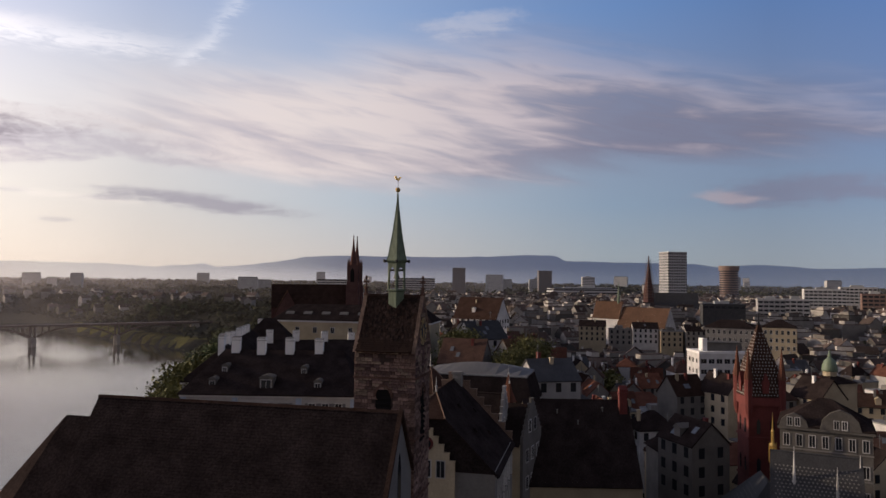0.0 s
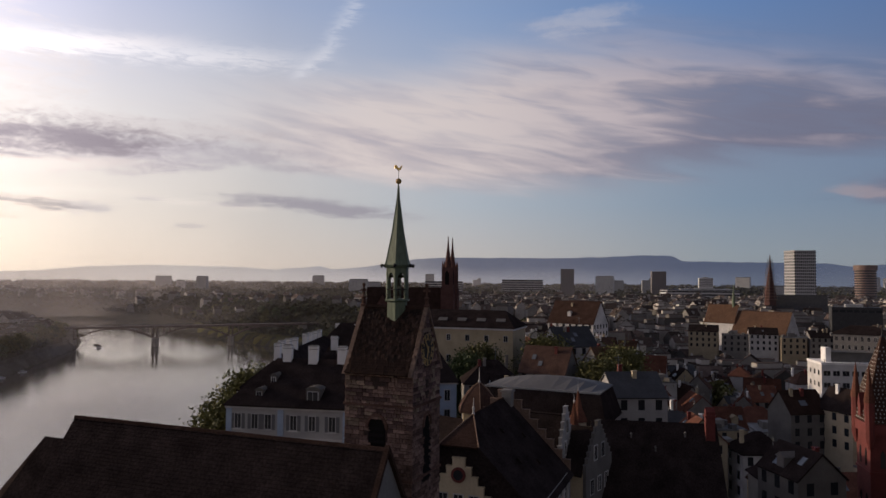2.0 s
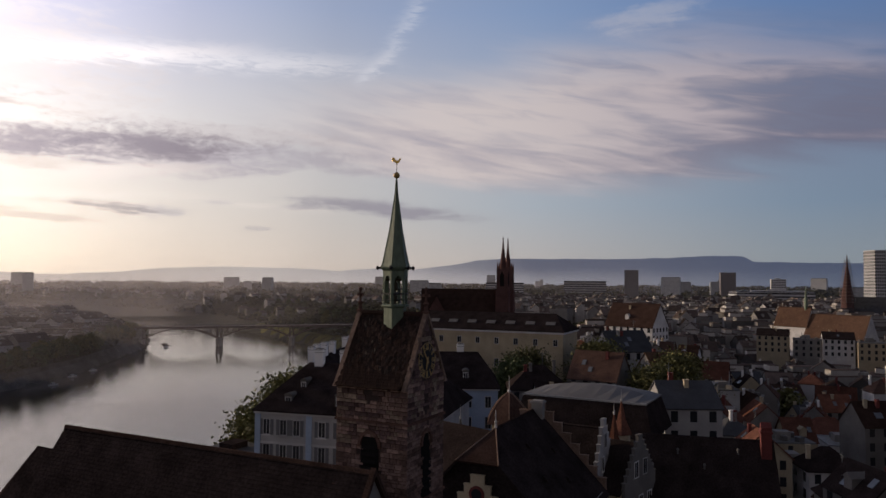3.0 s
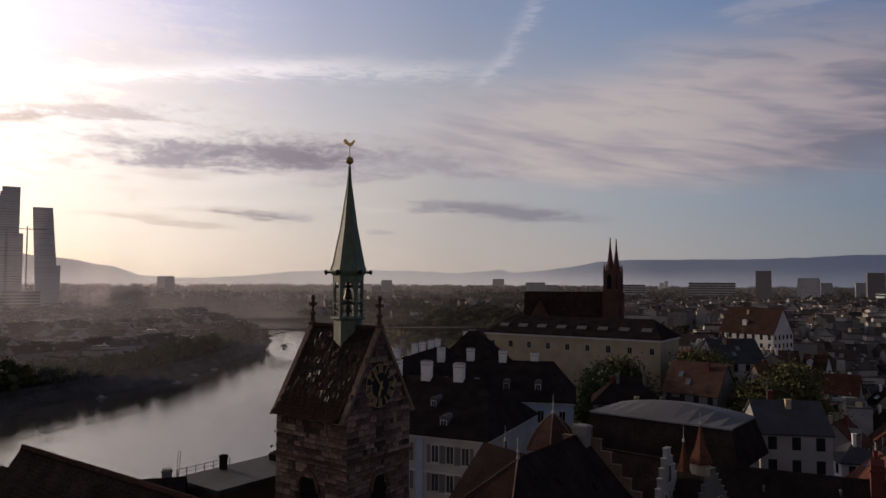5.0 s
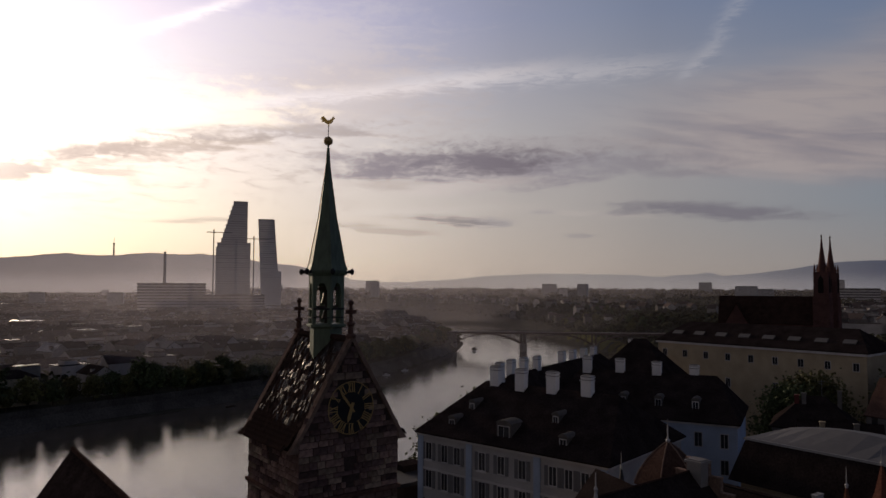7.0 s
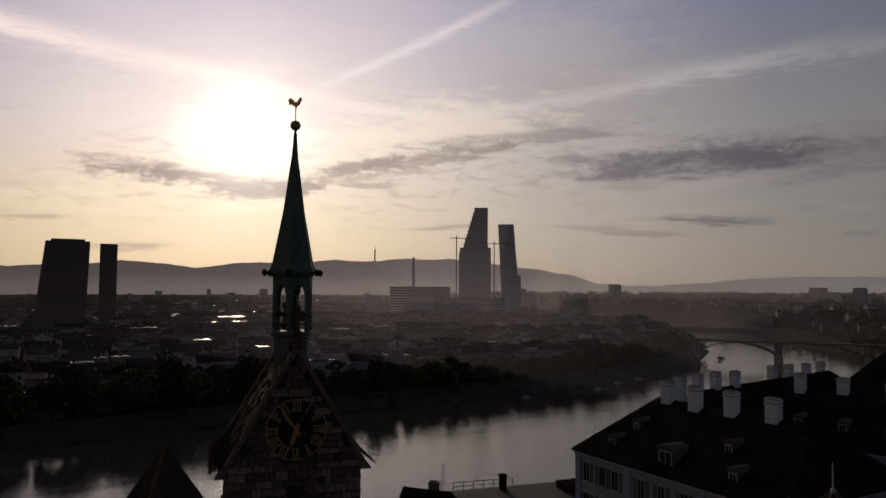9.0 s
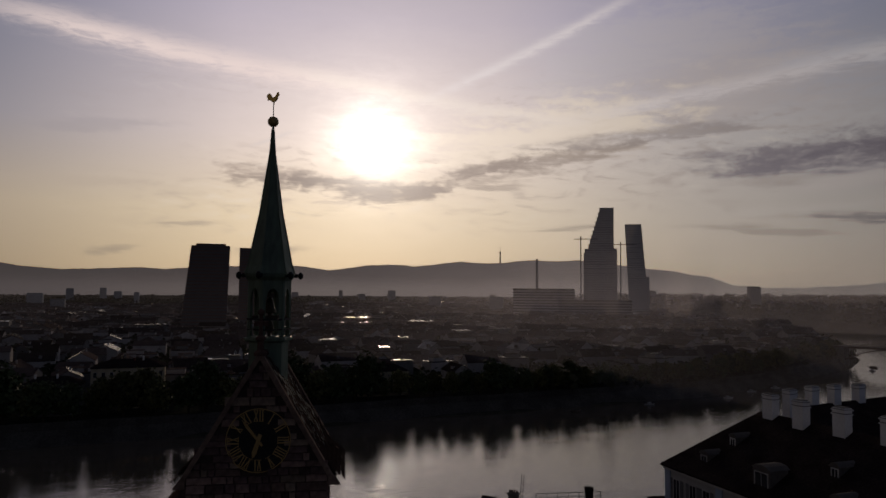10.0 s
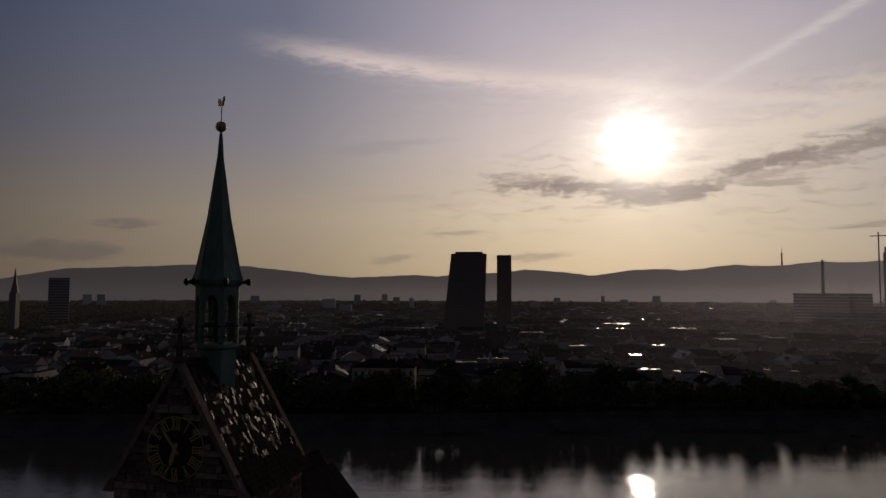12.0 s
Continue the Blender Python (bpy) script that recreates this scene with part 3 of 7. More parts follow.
def window_mesh(w, h, bars=True):
    """Frame with mullion and transom, 6 cm proud of y = 0, facing -y, foot at z = 0."""
    def make():
        g, t = Geo(), 0.1
        g.box(-w / 2, -w / 2 + t, -0.06, 0.0, 0, h).box(w / 2 - t, w / 2, -0.06, 0.0, 0, h)
        g.box(-w / 2 + t, w / 2 - t, -0.06, 0.0, 0, t).box(-w / 2 + t, w / 2 - t, -0.06, 0.0, h - t, h)
        if bars:
            g.box(-0.03, 0.03, -0.05, 0.0, t, h - t)
        return g.mesh("window", M["plaster_white"])
    return shared(("window", w, h, bars), make)


def pane_mesh(w, h):
    return shared(("pane", w, h), lambda: Geo().box(-w / 2 + 0.1, w / 2 - 0.1, -0.03, -0.004, 0.1, h - 0.1).mesh("pane", M["glass"]))


def plain_window(parent, m, w=1.1, h=1.7):
    """A small far window: dark pane in a raised surround, one mesh."""
    part("window", shared(("plain", w, h), lambda: Geo().box(-w / 2, w / 2, -0.04, 0.0, 0, h).mesh("window", M["glass"])), None, parent, m=m)


def add_window(parent, m, w=1.1, h=1.7, bars=True):
    o = part("window", window_mesh(w, h, bars), None, parent, m=m)
    part("pane", pane_mesh(w, h), None, o, "dark glass pane")
    return o


def facade_windows(parent, w, d, z0, h, sides="s", every=2.6, storey=3.2, size=(1.1, 1.7), y_in=0.0):
    """Windows storey by storey on the sides of a block centred on its base: s, n, e, w."""
    rows = min(3, max(1, int((h - 0.6) / storey)))
    for s in sides:
        run = w if s in "sn" else d
        n = max(1, int((run - 0.8) / every))
        turn = {"s": 0, "e": 90, "n": 180, "w": -90}[s]
        out = (d if s in "sn" else w) / 2
        for r in range(rows):
            for i in range(n):
                x = (i + 0.5 - n / 2) * run / n
                plain_window(parent, pose(0, 0, 0, 0, 0, turn) @ pose(x, -out, z0 + h - (r + 1) * storey + 0.9), *size)


def gable_wall(w, d, h, rh):
    g = Geo()
    g.prism([(-d / 2, 0), (d / 2, 0), (d / 2, h), (0, h + rh), (-d / 2, h)], -w / 2, w / 2, "x")
    return g


def gable_roof(w, d, h, rh, over=0.35, thick=0.22):
    g = Geo()
    k = rh / (d / 2)
    e, z = d / 2 + over, h - over * k + thick
    x = w / 2 + over * 0.6
    g.slab([(-x, -e, z), (x, -e, z), (x, 0, h + rh + thick), (-x, 0, h + rh + thick)], thick)
    g.slab([(x, e, z), (-x, e, z), (-x, 0, h + rh + thick), (x, 0, h + rh + thick)], thick)
    return g


def hip_roof(w, d, h, rh, over=0.4, inset=None):
    g = Geo()
    i = d / 2 if inset is None else inset
    x, y, z = w / 2 + over, d / 2 + over, h - 0.05
    r = max(w / 2 - i, 0.05)
    t = h + rh
    v = [(-x, -y, z), (x, -y, z), (x, y, z), (-x, y, z), (-x, -y, z + 0.2), (x, -y, z + 0.2), (x, y, z + 0.2), (-x, y, z + 0.2), (-r, 0, t), (r, 0, t)]
    g.add(v, [(3, 2, 1, 0), (0, 1, 5, 4), (1, 2, 6, 5), (2, 3, 7, 6), (3, 0, 4, 7), (4, 5, 9, 8), (5, 6, 9), (6, 7, 8, 9), (7, 4, 8)])
    return g


def chimney(parent, x, y, z, h=1.6, mat="plaster_grey"):
    g = Geo().box(-0.35, 0.35, -0.3, 0.3, -1.2, h).box(-0.43, 0.43, -0.38, 0.38, h, h + 0.15)
    part("chimney", shared(("chimney", h, mat), lambda: g.mesh("chimney", M[mat])), None, parent, m=pose(x, y, z))


def house(x, y, z, w, d, h, rh, rot=0, wall="plaster_white", roof="roof_brown", hip=False, sides="", label="", group="town houses", every=2.6, storey=3.0):
    names = {"plaster_white": "white", "plaster_cream": "cream", "plaster_grey": "grey", "plaster_blue": "pale blue", "red_stone": "red"}
    tops = {"roof_brown": "brown tiled", "roof_red": "red tiled", "roof_dark": "dark tiled", "roof_slate": "slate", "roof_flat": "flat gravel", "roof_zinc": "grey metal"}
    t = thing("house", label or f"{names.get(wall, 'plain')} plastered town house with {'hipped' if hip else 'pitched' if rh > 0.3 else 'level'} {tops.get(roof, 'tiled')} roof", "house", pose(x, y, z, 0, 0, rot), group)
    if rh <= 0.3:
        part("wall", Geo().box(-w / 2, w / 2, -d / 2, d / 2, -4, h), M[wall], t)
        g = Geo().box(-w / 2 - 0.1, w / 2 + 0.1, -d / 2 - 0.1, d / 2 + 0.1, h, h + 0.35)
        part("roof", g, M[roof], t)
        part("roof_hatch", Geo().box(-w * 0.2, w * 0.1, -d * 0.15, d * 0.2, h + 0.35, h + 2.2), M["plaster_grey"], t)
    else:
        part("wall", Geo().box(-w / 2, w / 2, -d / 2, d / 2, -4, h) if hip else gable_wall(w, d, h, rh).box(-w / 2, w / 2, -d / 2, d / 2, -4, -0.01), M[wall], t)
        part("roof", hip_roof(w, d, h, rh) if hip else gable_roof(w, d, h, rh), M[roof], t)
        for i in range(random.randint(1, 3)):
            chimney(t, (random.random() - 0.5) * w * 0.8, random.choice((-1, 1)) * d * 0.12, h + rh * 0.76, random.choice((1.2, 1.6, 2.0)), random.choice(("plaster_grey", "whitewash", "plaster_cream", "red_stone")))
    if rh > 0.3 and not hip:
        k = rh / (d / 2)
        for i in range(random.randint(0, 3)):
            sd, u = random.choice((-1, 1)), random.uniform(0.3, 0.6)
            part("skylight", shared("skylight", lambda: Geo().box(-0.5, 0.5, -0.7, 0.7, 0, 0.1).mesh("skylight", M["skylight"])), None, t, m=pose(random.uniform(-.35, .35) * w, sd * d / 2 * (1 - u), h + rh * u + 0.24, -sd * math.degrees(math.atan(k)), 0, 0))
        if random.random() < 0.5:
            sd = random.choice((-1, 1))
            part("dormer", Geo().box(-0.8, 0.8, -0.9, 1.4, -0.6, 1.0).prism([(-1.0, 1.0), (1.0, 1.0), (0, 1.7)], -1.05, 1.5, "y"), M[wall], t, m=pose(random.uniform(-.25, .25) * w, sd * d * 0.3, h + rh * 0.36, 0, 0, 0 if sd < 0 else 180))
    if rh <= 0.3:
        for i in range(random.randint(1, 3)):
            part("roof_unit", shared("roof_unit", lambda: Geo().box(-0.9, 0.9, -0.6, 0.6, 0, 1.1).mesh("roof_unit", M["roof_zinc"])), None, t, m=pose(random.uniform(-.4, .4) * w, random.uniform(-.4, .4) * d, h + 0.35, 0, 0, random.uniform(0, 90)))
    if random.random() < 0.5:
        part("aerial", shared("aerial", lambda: Geo().rod((0, 0, 0), (0, 0, 3.2), 0.05).rod((-0.7, 0, 2.8), (0.7, 0, 2.8), 0.03).rod((-0.5, 0, 2.4), (0.5, 0, 2.4), 0.03).mesh("aerial", M["steel_grey"])), None, t, m=pose(random.uniform(-.3, .3) * w, 0, h + max(rh, 0.3) * 0.95))
    if sides:
        facade_windows(t, w, d, 0, h, sides, every, storey)
    return t

# ---- ground, river, hills ----
FAR_BANK = [(-3000, -215), (-600, -240), (-200, -278), (60, -294), (170, -308), (219, -309), (306, -319), (350, -322), (418, -343), (564, -410), (632, -460), (720, -560), (900, -800), (1040, -1120), (1160, -1620), (1540, -3000)]
NEAR_BANK = [(-3000, 40), (-600, -10), (-75, -45), (60, -62), (180, -92), (330, -130), (450, -160), (560, -200), (608, -242), (640, -280), (675, -322), (740, -385), (850, -495), (966, -615), (1060, -840), (1250, -1500), (1700, -3000)]


def along(table, y):
    return float(np.interp(y, [a for a, b in table], [b for a, b in table]))


def smooth(a, b, x):
    t = min(max((x - a) / (b - a), 0), 1)
    return t * t * (3 - 2 * t)


def land(x, y):
    """Height of the ground over the river."""
    l, r = along(FAR_BANK, y), along(NEAR_BANK, y)
    if l < x < r:
        return -2.5 * smooth(0, 6, min(x - l, r - x))
    if x <= l:
        return 7.5 * smooth(0, 14, l - x) + 6 * smooth(900, 3500, math.hypot(x, y))
    s = x - r
    spur = smooth(430, 560, y)
    hill = 26 * smooth(2, 42, s) if y < 500 else (9 + 17 * smooth(30, 130, s)) * smooth(0, 10, s)
    fall = smooth(14, 62, x) * (1 - spur) * smooth(-200, -20, y + 150)
    return hill * (1 - fall) + 10 * fall + 12 * smooth(700, 2500, y)


def grid_lines(dense_a, dense_b, step, far):
    out, d = list(np.arange(dense_a, dense_b + 0.1, step)), step
    hi, lo = dense_b, dense_a
    while hi < far or lo > -far:
        d *= 1.18
        hi, lo = hi + d, lo - d
        out = [lo] + out + [hi]
    return out


gx, gy = grid_lines(-420, 140, 7, 4700), grid_lines(-60, 640, 10, 4700)
verts = [(x, y, land(x, y)) for y in gy for x in gx]
w = len(gx)
faces = [(j * w + i, j * w + i + 1, (j + 1) * w + i + 1, (j + 1) * w + i) for j in range(len(gy) - 1) for i in range(w - 1)]
solid("ground", Geo().add(verts, faces), M["ground"], "dark town ground falling to the river banks", "ground", kind="structure", smooth=True)
solid("water", Geo().add([(-3200, -3000, 0), (300, -3000, 0), (300, 2000, 0), (-3200, 2000, 0)], [(0, 1, 2, 3)]), M["water"], "wide calm river with faint ripples", "river", kind="structure")

CREST = [(-60, 1.3), (-31.0, 1.17), (-27.0, 1.08), (-25.9, 1.2), (-22.9, 1.39), (-20.2, 1.17), (-18.6, 1.42), (-14.8, 1.49), (-8.8, 1.59), (-8.1, 2.03), (-5.0, 2.05), (-4.3, 1.96), (0.3, 1.82), (9.3, 1.82), (12.0, 1.69), (13.8, 1.3), (16.7, 0.94), (18.7, 0.77), (19.7, 1.06), (20.5, 0.91), (22.1, 0.84), (22.9, 0.7), (24.4, 0.79), (26.7, 0.9), (32.2, 0.95), (36.2, 0.8), (39.0, 0.5), (43.0, 0.25), (45.3, 0.25), (47.5, 0.45), (49.0, 1.0), (50.0, 1.15), (51.3, 1.4), (52.5, 1.6), (53.9, 1.68), (56.5, 2.1), (58.9, 2.37), (60.5, 2.25), (61.4, 2.31), (62.6, 2.38), (64.6, 2.15), (66.2, 2.09), (68.2, 2.23), (70.2, 2.0), (72.1, 1.81), (73.0, 1.93), (75.3, 1.92), (77.9, 1.55), (78.9, 1.44), (80.7, 1.72), (81.9, 1.8), (84.0, 1.95), (85.8, 1.7), (88.5, 1.62), (91.1, 1.37), (92.9, 1.49), (98.0, 1.25), (100.5, 1.44), (102.1, 1.67), (106.0, 2.06), (108.6, 2.16), (111.0, 2.13), (113.0, 2.0), (119.1, 1.7), (123.5, 0.8), (135, 0.4), (180, 0.4)]
g = Geo()
R_HILL = 4650
pts = []
for i in range(0, 961):
    a = -60 + i * 0.25
    e = float(np.interp(a, [p for p, q in CREST], [q for p, q in CREST]))
    e += 0.05 * noise.noise((a * 0.9, 3, 0)) + 0.03 * noise.noise((a * 3.1, 8, 0))
    pts.append((-math.sin(radians(a)), math.cos(radians(a)), 63 + R_HILL * math.tan(radians(max(e, -0.4)))))
n = len(pts)
g.add([(c * R_HILL, s * R_HILL, -20) for c, s, z in pts] + [(c * R_HILL, s * R_HILL, z) for c, s, z in pts] + [(c * (R_HILL + 120), s * (R_HILL + 120), -20) for c, s, z in pts],
      [(i, i + 1, n + i + 1, n + i) for i in range(n - 1)] + [(n + i, n + i + 1, 2 * n + i + 1, 2 * n + i) for i in range(n - 1)])
solid("backdrop", g, M["haze"], "long wooded hills with morning haze painted into their colour", "hills", kind="structure", smooth=True)

# morning mist lying over the plain, in thin drifts one behind the other
for radius, amount, top in ((430, 0.07, 90), (600, 0.08, 105), (850, 0.1, 125), (1200, 0.15, 320), (1900, 0.17, 230), (3000, 0.28, 180)):
    g = Geo()
    n = 96
    ring = [(-math.sin(radians(-50 + 190 * i / n)) * radius, math.cos(radians(-50 + 190 * i / n)) * radius) for i in range(n + 1)]
    g.add([(x, y, 4) for x, y in ring] + [(x, y, top + 5) for x, y in ring], [(i, i + 1, n + 2 + i, n + 1 + i) for i in range(n)])
    tagged(solid("mist", g, mist_material("mist", amount, top, 0.2 if radius < 900 else 0.4 if radius < 1500 else 0.6), "thin drift of morning mist over the plain", "mist", kind="structure", smooth=True), kind="structure")

# grassy shore below the bridge head, and stone shore wall across the river
gr = []
for i in range(40):
    y = 596 + i * 5.2
    b = along(NEAR_BANK, y)
    gr.append([(b + o, y, max(land(b + o, y), 0.4) + 0.12) for o in (-1.0, 6, 14, 24, 34)])
g = Geo().add([p for r in gr for p in r], [(j * 5 + i, j * 5 + i + 1, (j + 1) * 5 + i + 1, (j + 1) * 5 + i) for j in range(39) for i in range(4)])
solid("grass_bank", g, M["grass"], "yellow-green grassy shore beside the bridge", "grass", kind="structure", smooth=True)
g = Geo()
ys = [-420 + 12 * i for i in range(92)]
for ya, yb in zip(ys, ys[1:]):
    a, b = along(FAR_BANK, ya), along(FAR_BANK, yb)
    g.add([(a + 1, ya, -1), (b + 1, yb, -1), (b - 7, yb, 5.2), (a - 7, ya, 5.2), (b - 7.6, yb, 5.2), (a - 7.6, ya, 5.2), (b - 7.8, yb, 8.4), (a - 7.8, ya, 8.4)], [(0, 1, 2, 3), (3, 2, 4, 5), (5, 4, 6, 7)])
solid("shore_wall", g, M["shore_stone"], "sloping stone shore wall along the far bank", "river wall", kind="structure")

# ---- the church ----
CH = pose(-4.48, 63.0, 0, 0, 0, -11.6)      # middle of the tower, x along its ridge
church = thing("church", "old sandstone church with steep tiled roofs and clock tower", "church", CH)
EAVE, RIDGE = 55.9, 60.35
HX, HY = 2.75, 2.6
core = Geo()
core.box(-HX + 0.06, HX - 0.06, -HY + 0.06, HY - 0.06, 22, EAVE)
core.prism([(-HY + 0.06, EAVE), (HY - 0.06, EAVE), (0, RIDGE - 0.2)], -HX + 0.06, HX - 0.06, "x")
tower = part("tower", core, M["mortar"], church, "square tower of brown sandstone blocks")


def stone_mesh(w, h, shade):
    def make():
        g, b, y = Geo(), 0.025, 0.07
        x = w / 2
        g.add([(-x, 0, 0), (x, 0, 0), (x, 0, h), (-x, 0, h), (-x + b, -y, b), (x - b, -y, b), (x - b, -y, h - b), (-x + b, -y, h - b)],
              [(4, 5, 6, 7), (0, 1, 5, 4), (1, 2, 6, 5), (2, 3, 7, 6), (3, 0, 4, 7)])
        return g.mesh("stone", M[shade])
    return shared(("stone", w, h, shade), make)


STONES = ("sandstone", "sandstone", "sandstone_dark", "sandstone_dark", "sandstone_tan")
WIDTHS = (0.26, 0.4, 0.52, 0.7, 0.95)
rest = Geo()


def lay_stones(m, half, z_from, z_to, opening, limit):
    """Courses of blocks on one face of the tower, turned by m, left out where opening(x, z) says so."""
    z, made = z_to, 0
    while z > z_from:
        course = random.choice((0.2, 0.24, 0.28, 0.28, 0.34))
        z -= course
        x = -half
        while x < half - 0.05:
            w = random.choice(WIDTHS)
            if x + w > half - 0.3:
                w = half - x
            mid = x + w / 2
            if not opening(mid, z + course / 2):
                mesh = stone_mesh(round(w - 0.015, 2), course - 0.012, random.choice(STONES))
                put = m @ pose(mid, random.uniform(-0.02, 0.02), z)
                if made < limit:
                    part("stone", mesh, None, tower, m=put)
                    made += 1
                else:
                    rest.add([v.co for v in mesh.vertices], [tuple(p.vertices) for p in mesh.polygons], put)
            x += w
    return made


def front_hole(x, z):
    bell = abs(x + 0.1) < 0.68 and 48.6 < z < 52.4 - 0.5 * abs(x + 0.1)
    slit = abs(x + 0.15) < 0.3 and 54.3 < z < 55.3
    return bell or slit


def side_hole(x, z):
    bell = abs(x) < 0.6 and 47.6 < z < 52.4 - 0.5 * abs(x)
    slit = abs(x) < 0.22 and 53.6 < z < 55.0
    return bell or slit or (z > EAVE and abs(x) > HY * (RIDGE - z) / (RIDGE - EAVE) - 0.1) or math.hypot(x, z - 57.2) < 1.2


FACE_S = pose(0, -HY + 0.06, 0)
FACE_E = pose(HX - 0.06, 0, 0, 0, 0, 90)
lay_stones(FACE_S, HX, 40, EAVE, front_hole, 150)
lay_stones(FACE_E, HY, 40, RIDGE, side_hole, 150)
for m, half in ((pose(-HX + 0.06, 0, 0, 0, 0, -90), HY), (pose(0, HY - 0.06, 0, 0, 0, 180), HX)):
    lay_stones(m, half, 44, EAVE, lambda x, z: abs(x) < 0.6 and 48 < z < 52, 0)
tagged(part("stonework", rest, M["sandstone"], tower), kind="stuff")
# string courses, quoin line and louvred bell openings
for z in (53.2, 48.0, 43.0):
    part("string_course", Geo().box(-HX - 0.1, HX + 0.1, -HY - 0.1, HY + 0.1, z, z + 0.16), M["sandstone_smooth"], tower)
for m, x0, wid, z0, z1 in ((FACE_S, -0.1, 0.68, 48.6, 51.6), (FACE_E, 0.0, 0.6, 47.6, 51.6)):
    arch = [(-wid, z0), (wid, z0)] + [(wid * math.cos(radians(a)), z1 + 0.9 * math.sin(radians(a))) for a in range(0, 181, 20)]
    part("bell_opening", Geo().prism(arch, -0.02, 0.0, "y"), M["black_gap"], tower, "dark louvred bell opening", m @ pose(x0, 0, 0))
    for k in range(7):
        part("louvre", shared(("louvre", wid), lambda: Geo().add([(-wid + .06, -0.03, 0), (wid - .06, -0.03, 0), (wid - .06, -0.2, -0.16), (-wid + .06, -0.2, -0.16), (-wid + .06, -0.03, 0.04), (wid - .06, -0.03, 0.04), (wid - .06, -0.2, -0.12), (-wid + .06, -0.2, -0.12)], [(0, 1, 2, 3), (7, 6, 5, 4), (3, 2, 6, 7), (0, 3, 7, 4), (1, 5, 6, 2)]).mesh("louvre", M["black_gap"])), None, tower, m=m @ pose(x0, 0, z0 + 0.35 + 0.45 * k))
    r = wid + 0.02
    turn = [radians(a) for a in range(0, 181, 15)]
    hood = Geo().prism([((r + .2) * math.cos(a), z1 + 1.12 * math.sin(a)) for a in turn] + [(r * math.cos(a), z1 + 0.92 * math.sin(a)) for a in turn[::-1]], -0.16, 0.0, "y")
    part("hood_mould", hood, M["sandstone_smooth"], tower, m=m @ pose(x0, 0, 0))

# roof between the gables, with single tiles over a bed
slope = math.hypot(HY + 0.35, RIDGE - EAVE + 0.35)
pitch = math.degrees(math.atan2(RIDGE - EAVE + 0.35, HY + 0.35))
bed = Geo()
for s in (1, -1):
    q = [(-HX + 0.2, -s * (HY + 0.32), EAVE - 0.35), (HX - 0.2, -s * (HY + 0.32), EAVE - 0.35), (HX - 0.2, 0, RIDGE - 0.05), (-HX + 0.2, 0, RIDGE - 0.05)]
    bed.slab(q if s > 0 else q[::-1], 0.12)
tower_roof = part("tower_roof", bed, M["tile_joined"], church, "steep roof of dark uneven clay tiles")


def tile_mesh():
    g, w, l, t = Geo(), 0.085, 0.34, 0.022
    g.add([(-w, 0, 0), (w, 0, 0), (w, l, 0), (-w, l, 0), (-w, 0.03, t), (-w * .5, 0, t), (w * .5, 0, t), (w, 0.03, t), (w, l, t * .4), (-w, l, t * .4)],
          [(3, 2, 1, 0), (4, 5, 6, 7, 8, 9), (0, 1, 6, 5), (1, 7, 6), (1, 2, 8, 7), (3, 0, 4, 9), (0, 5, 4)])
    return g.mesh("tile", M["tile"])


tiles_rest = Geo()
TILE = tile_mesh()
TV, TF = [v.co.copy() for v in TILE.vertices], [tuple(p.vertices) for p in TILE.polygons]
for s in (1, -1):
    face = pose(0, 0, 0, 0, 0, 0 if s > 0 else 180) @ pose(0, -HY - 0.36, EAVE - 0.38, pitch, 0, 0)
    rows = int(slope / 0.235)
    for r in range(rows):
        n = int((2 * HX - 0.42) / 0.178)
        for i in range(n):
            x = (i + 0.5 - n / 2) * 0.178 + (0.045 if r % 2 else -0.045)
            cast = max(0, 5 - r) ** 2 * 0.011
            m = face @ pose(x, r * 0.235 - 0.1, 0.015 + cast, 3.2 - 1.3 * max(0, 5 - r) * 2 + random.gauss(0, 3.4), random.gauss(0, 4.6), random.gauss(0, 2.4))
            if r < 6 and r * n + i < 150:
                part("tile", TILE, None, tower_roof, m=m)
            else:
                tiles_rest.add(TV, TF, m)
tagged(part("tiling", tiles_rest, M["tile"], tower_roof), kind="stuff")
part("ridge_tiles", Geo().prism([(-0.16, -0.1), (0.16, -0.1), (0.07, 0.1), (-0.07, 0.1)], -HX + 0.2, HX - 0.2, "x", pose(0, 0, RIDGE + 0.02)), M["tile_joined"], tower_roof)

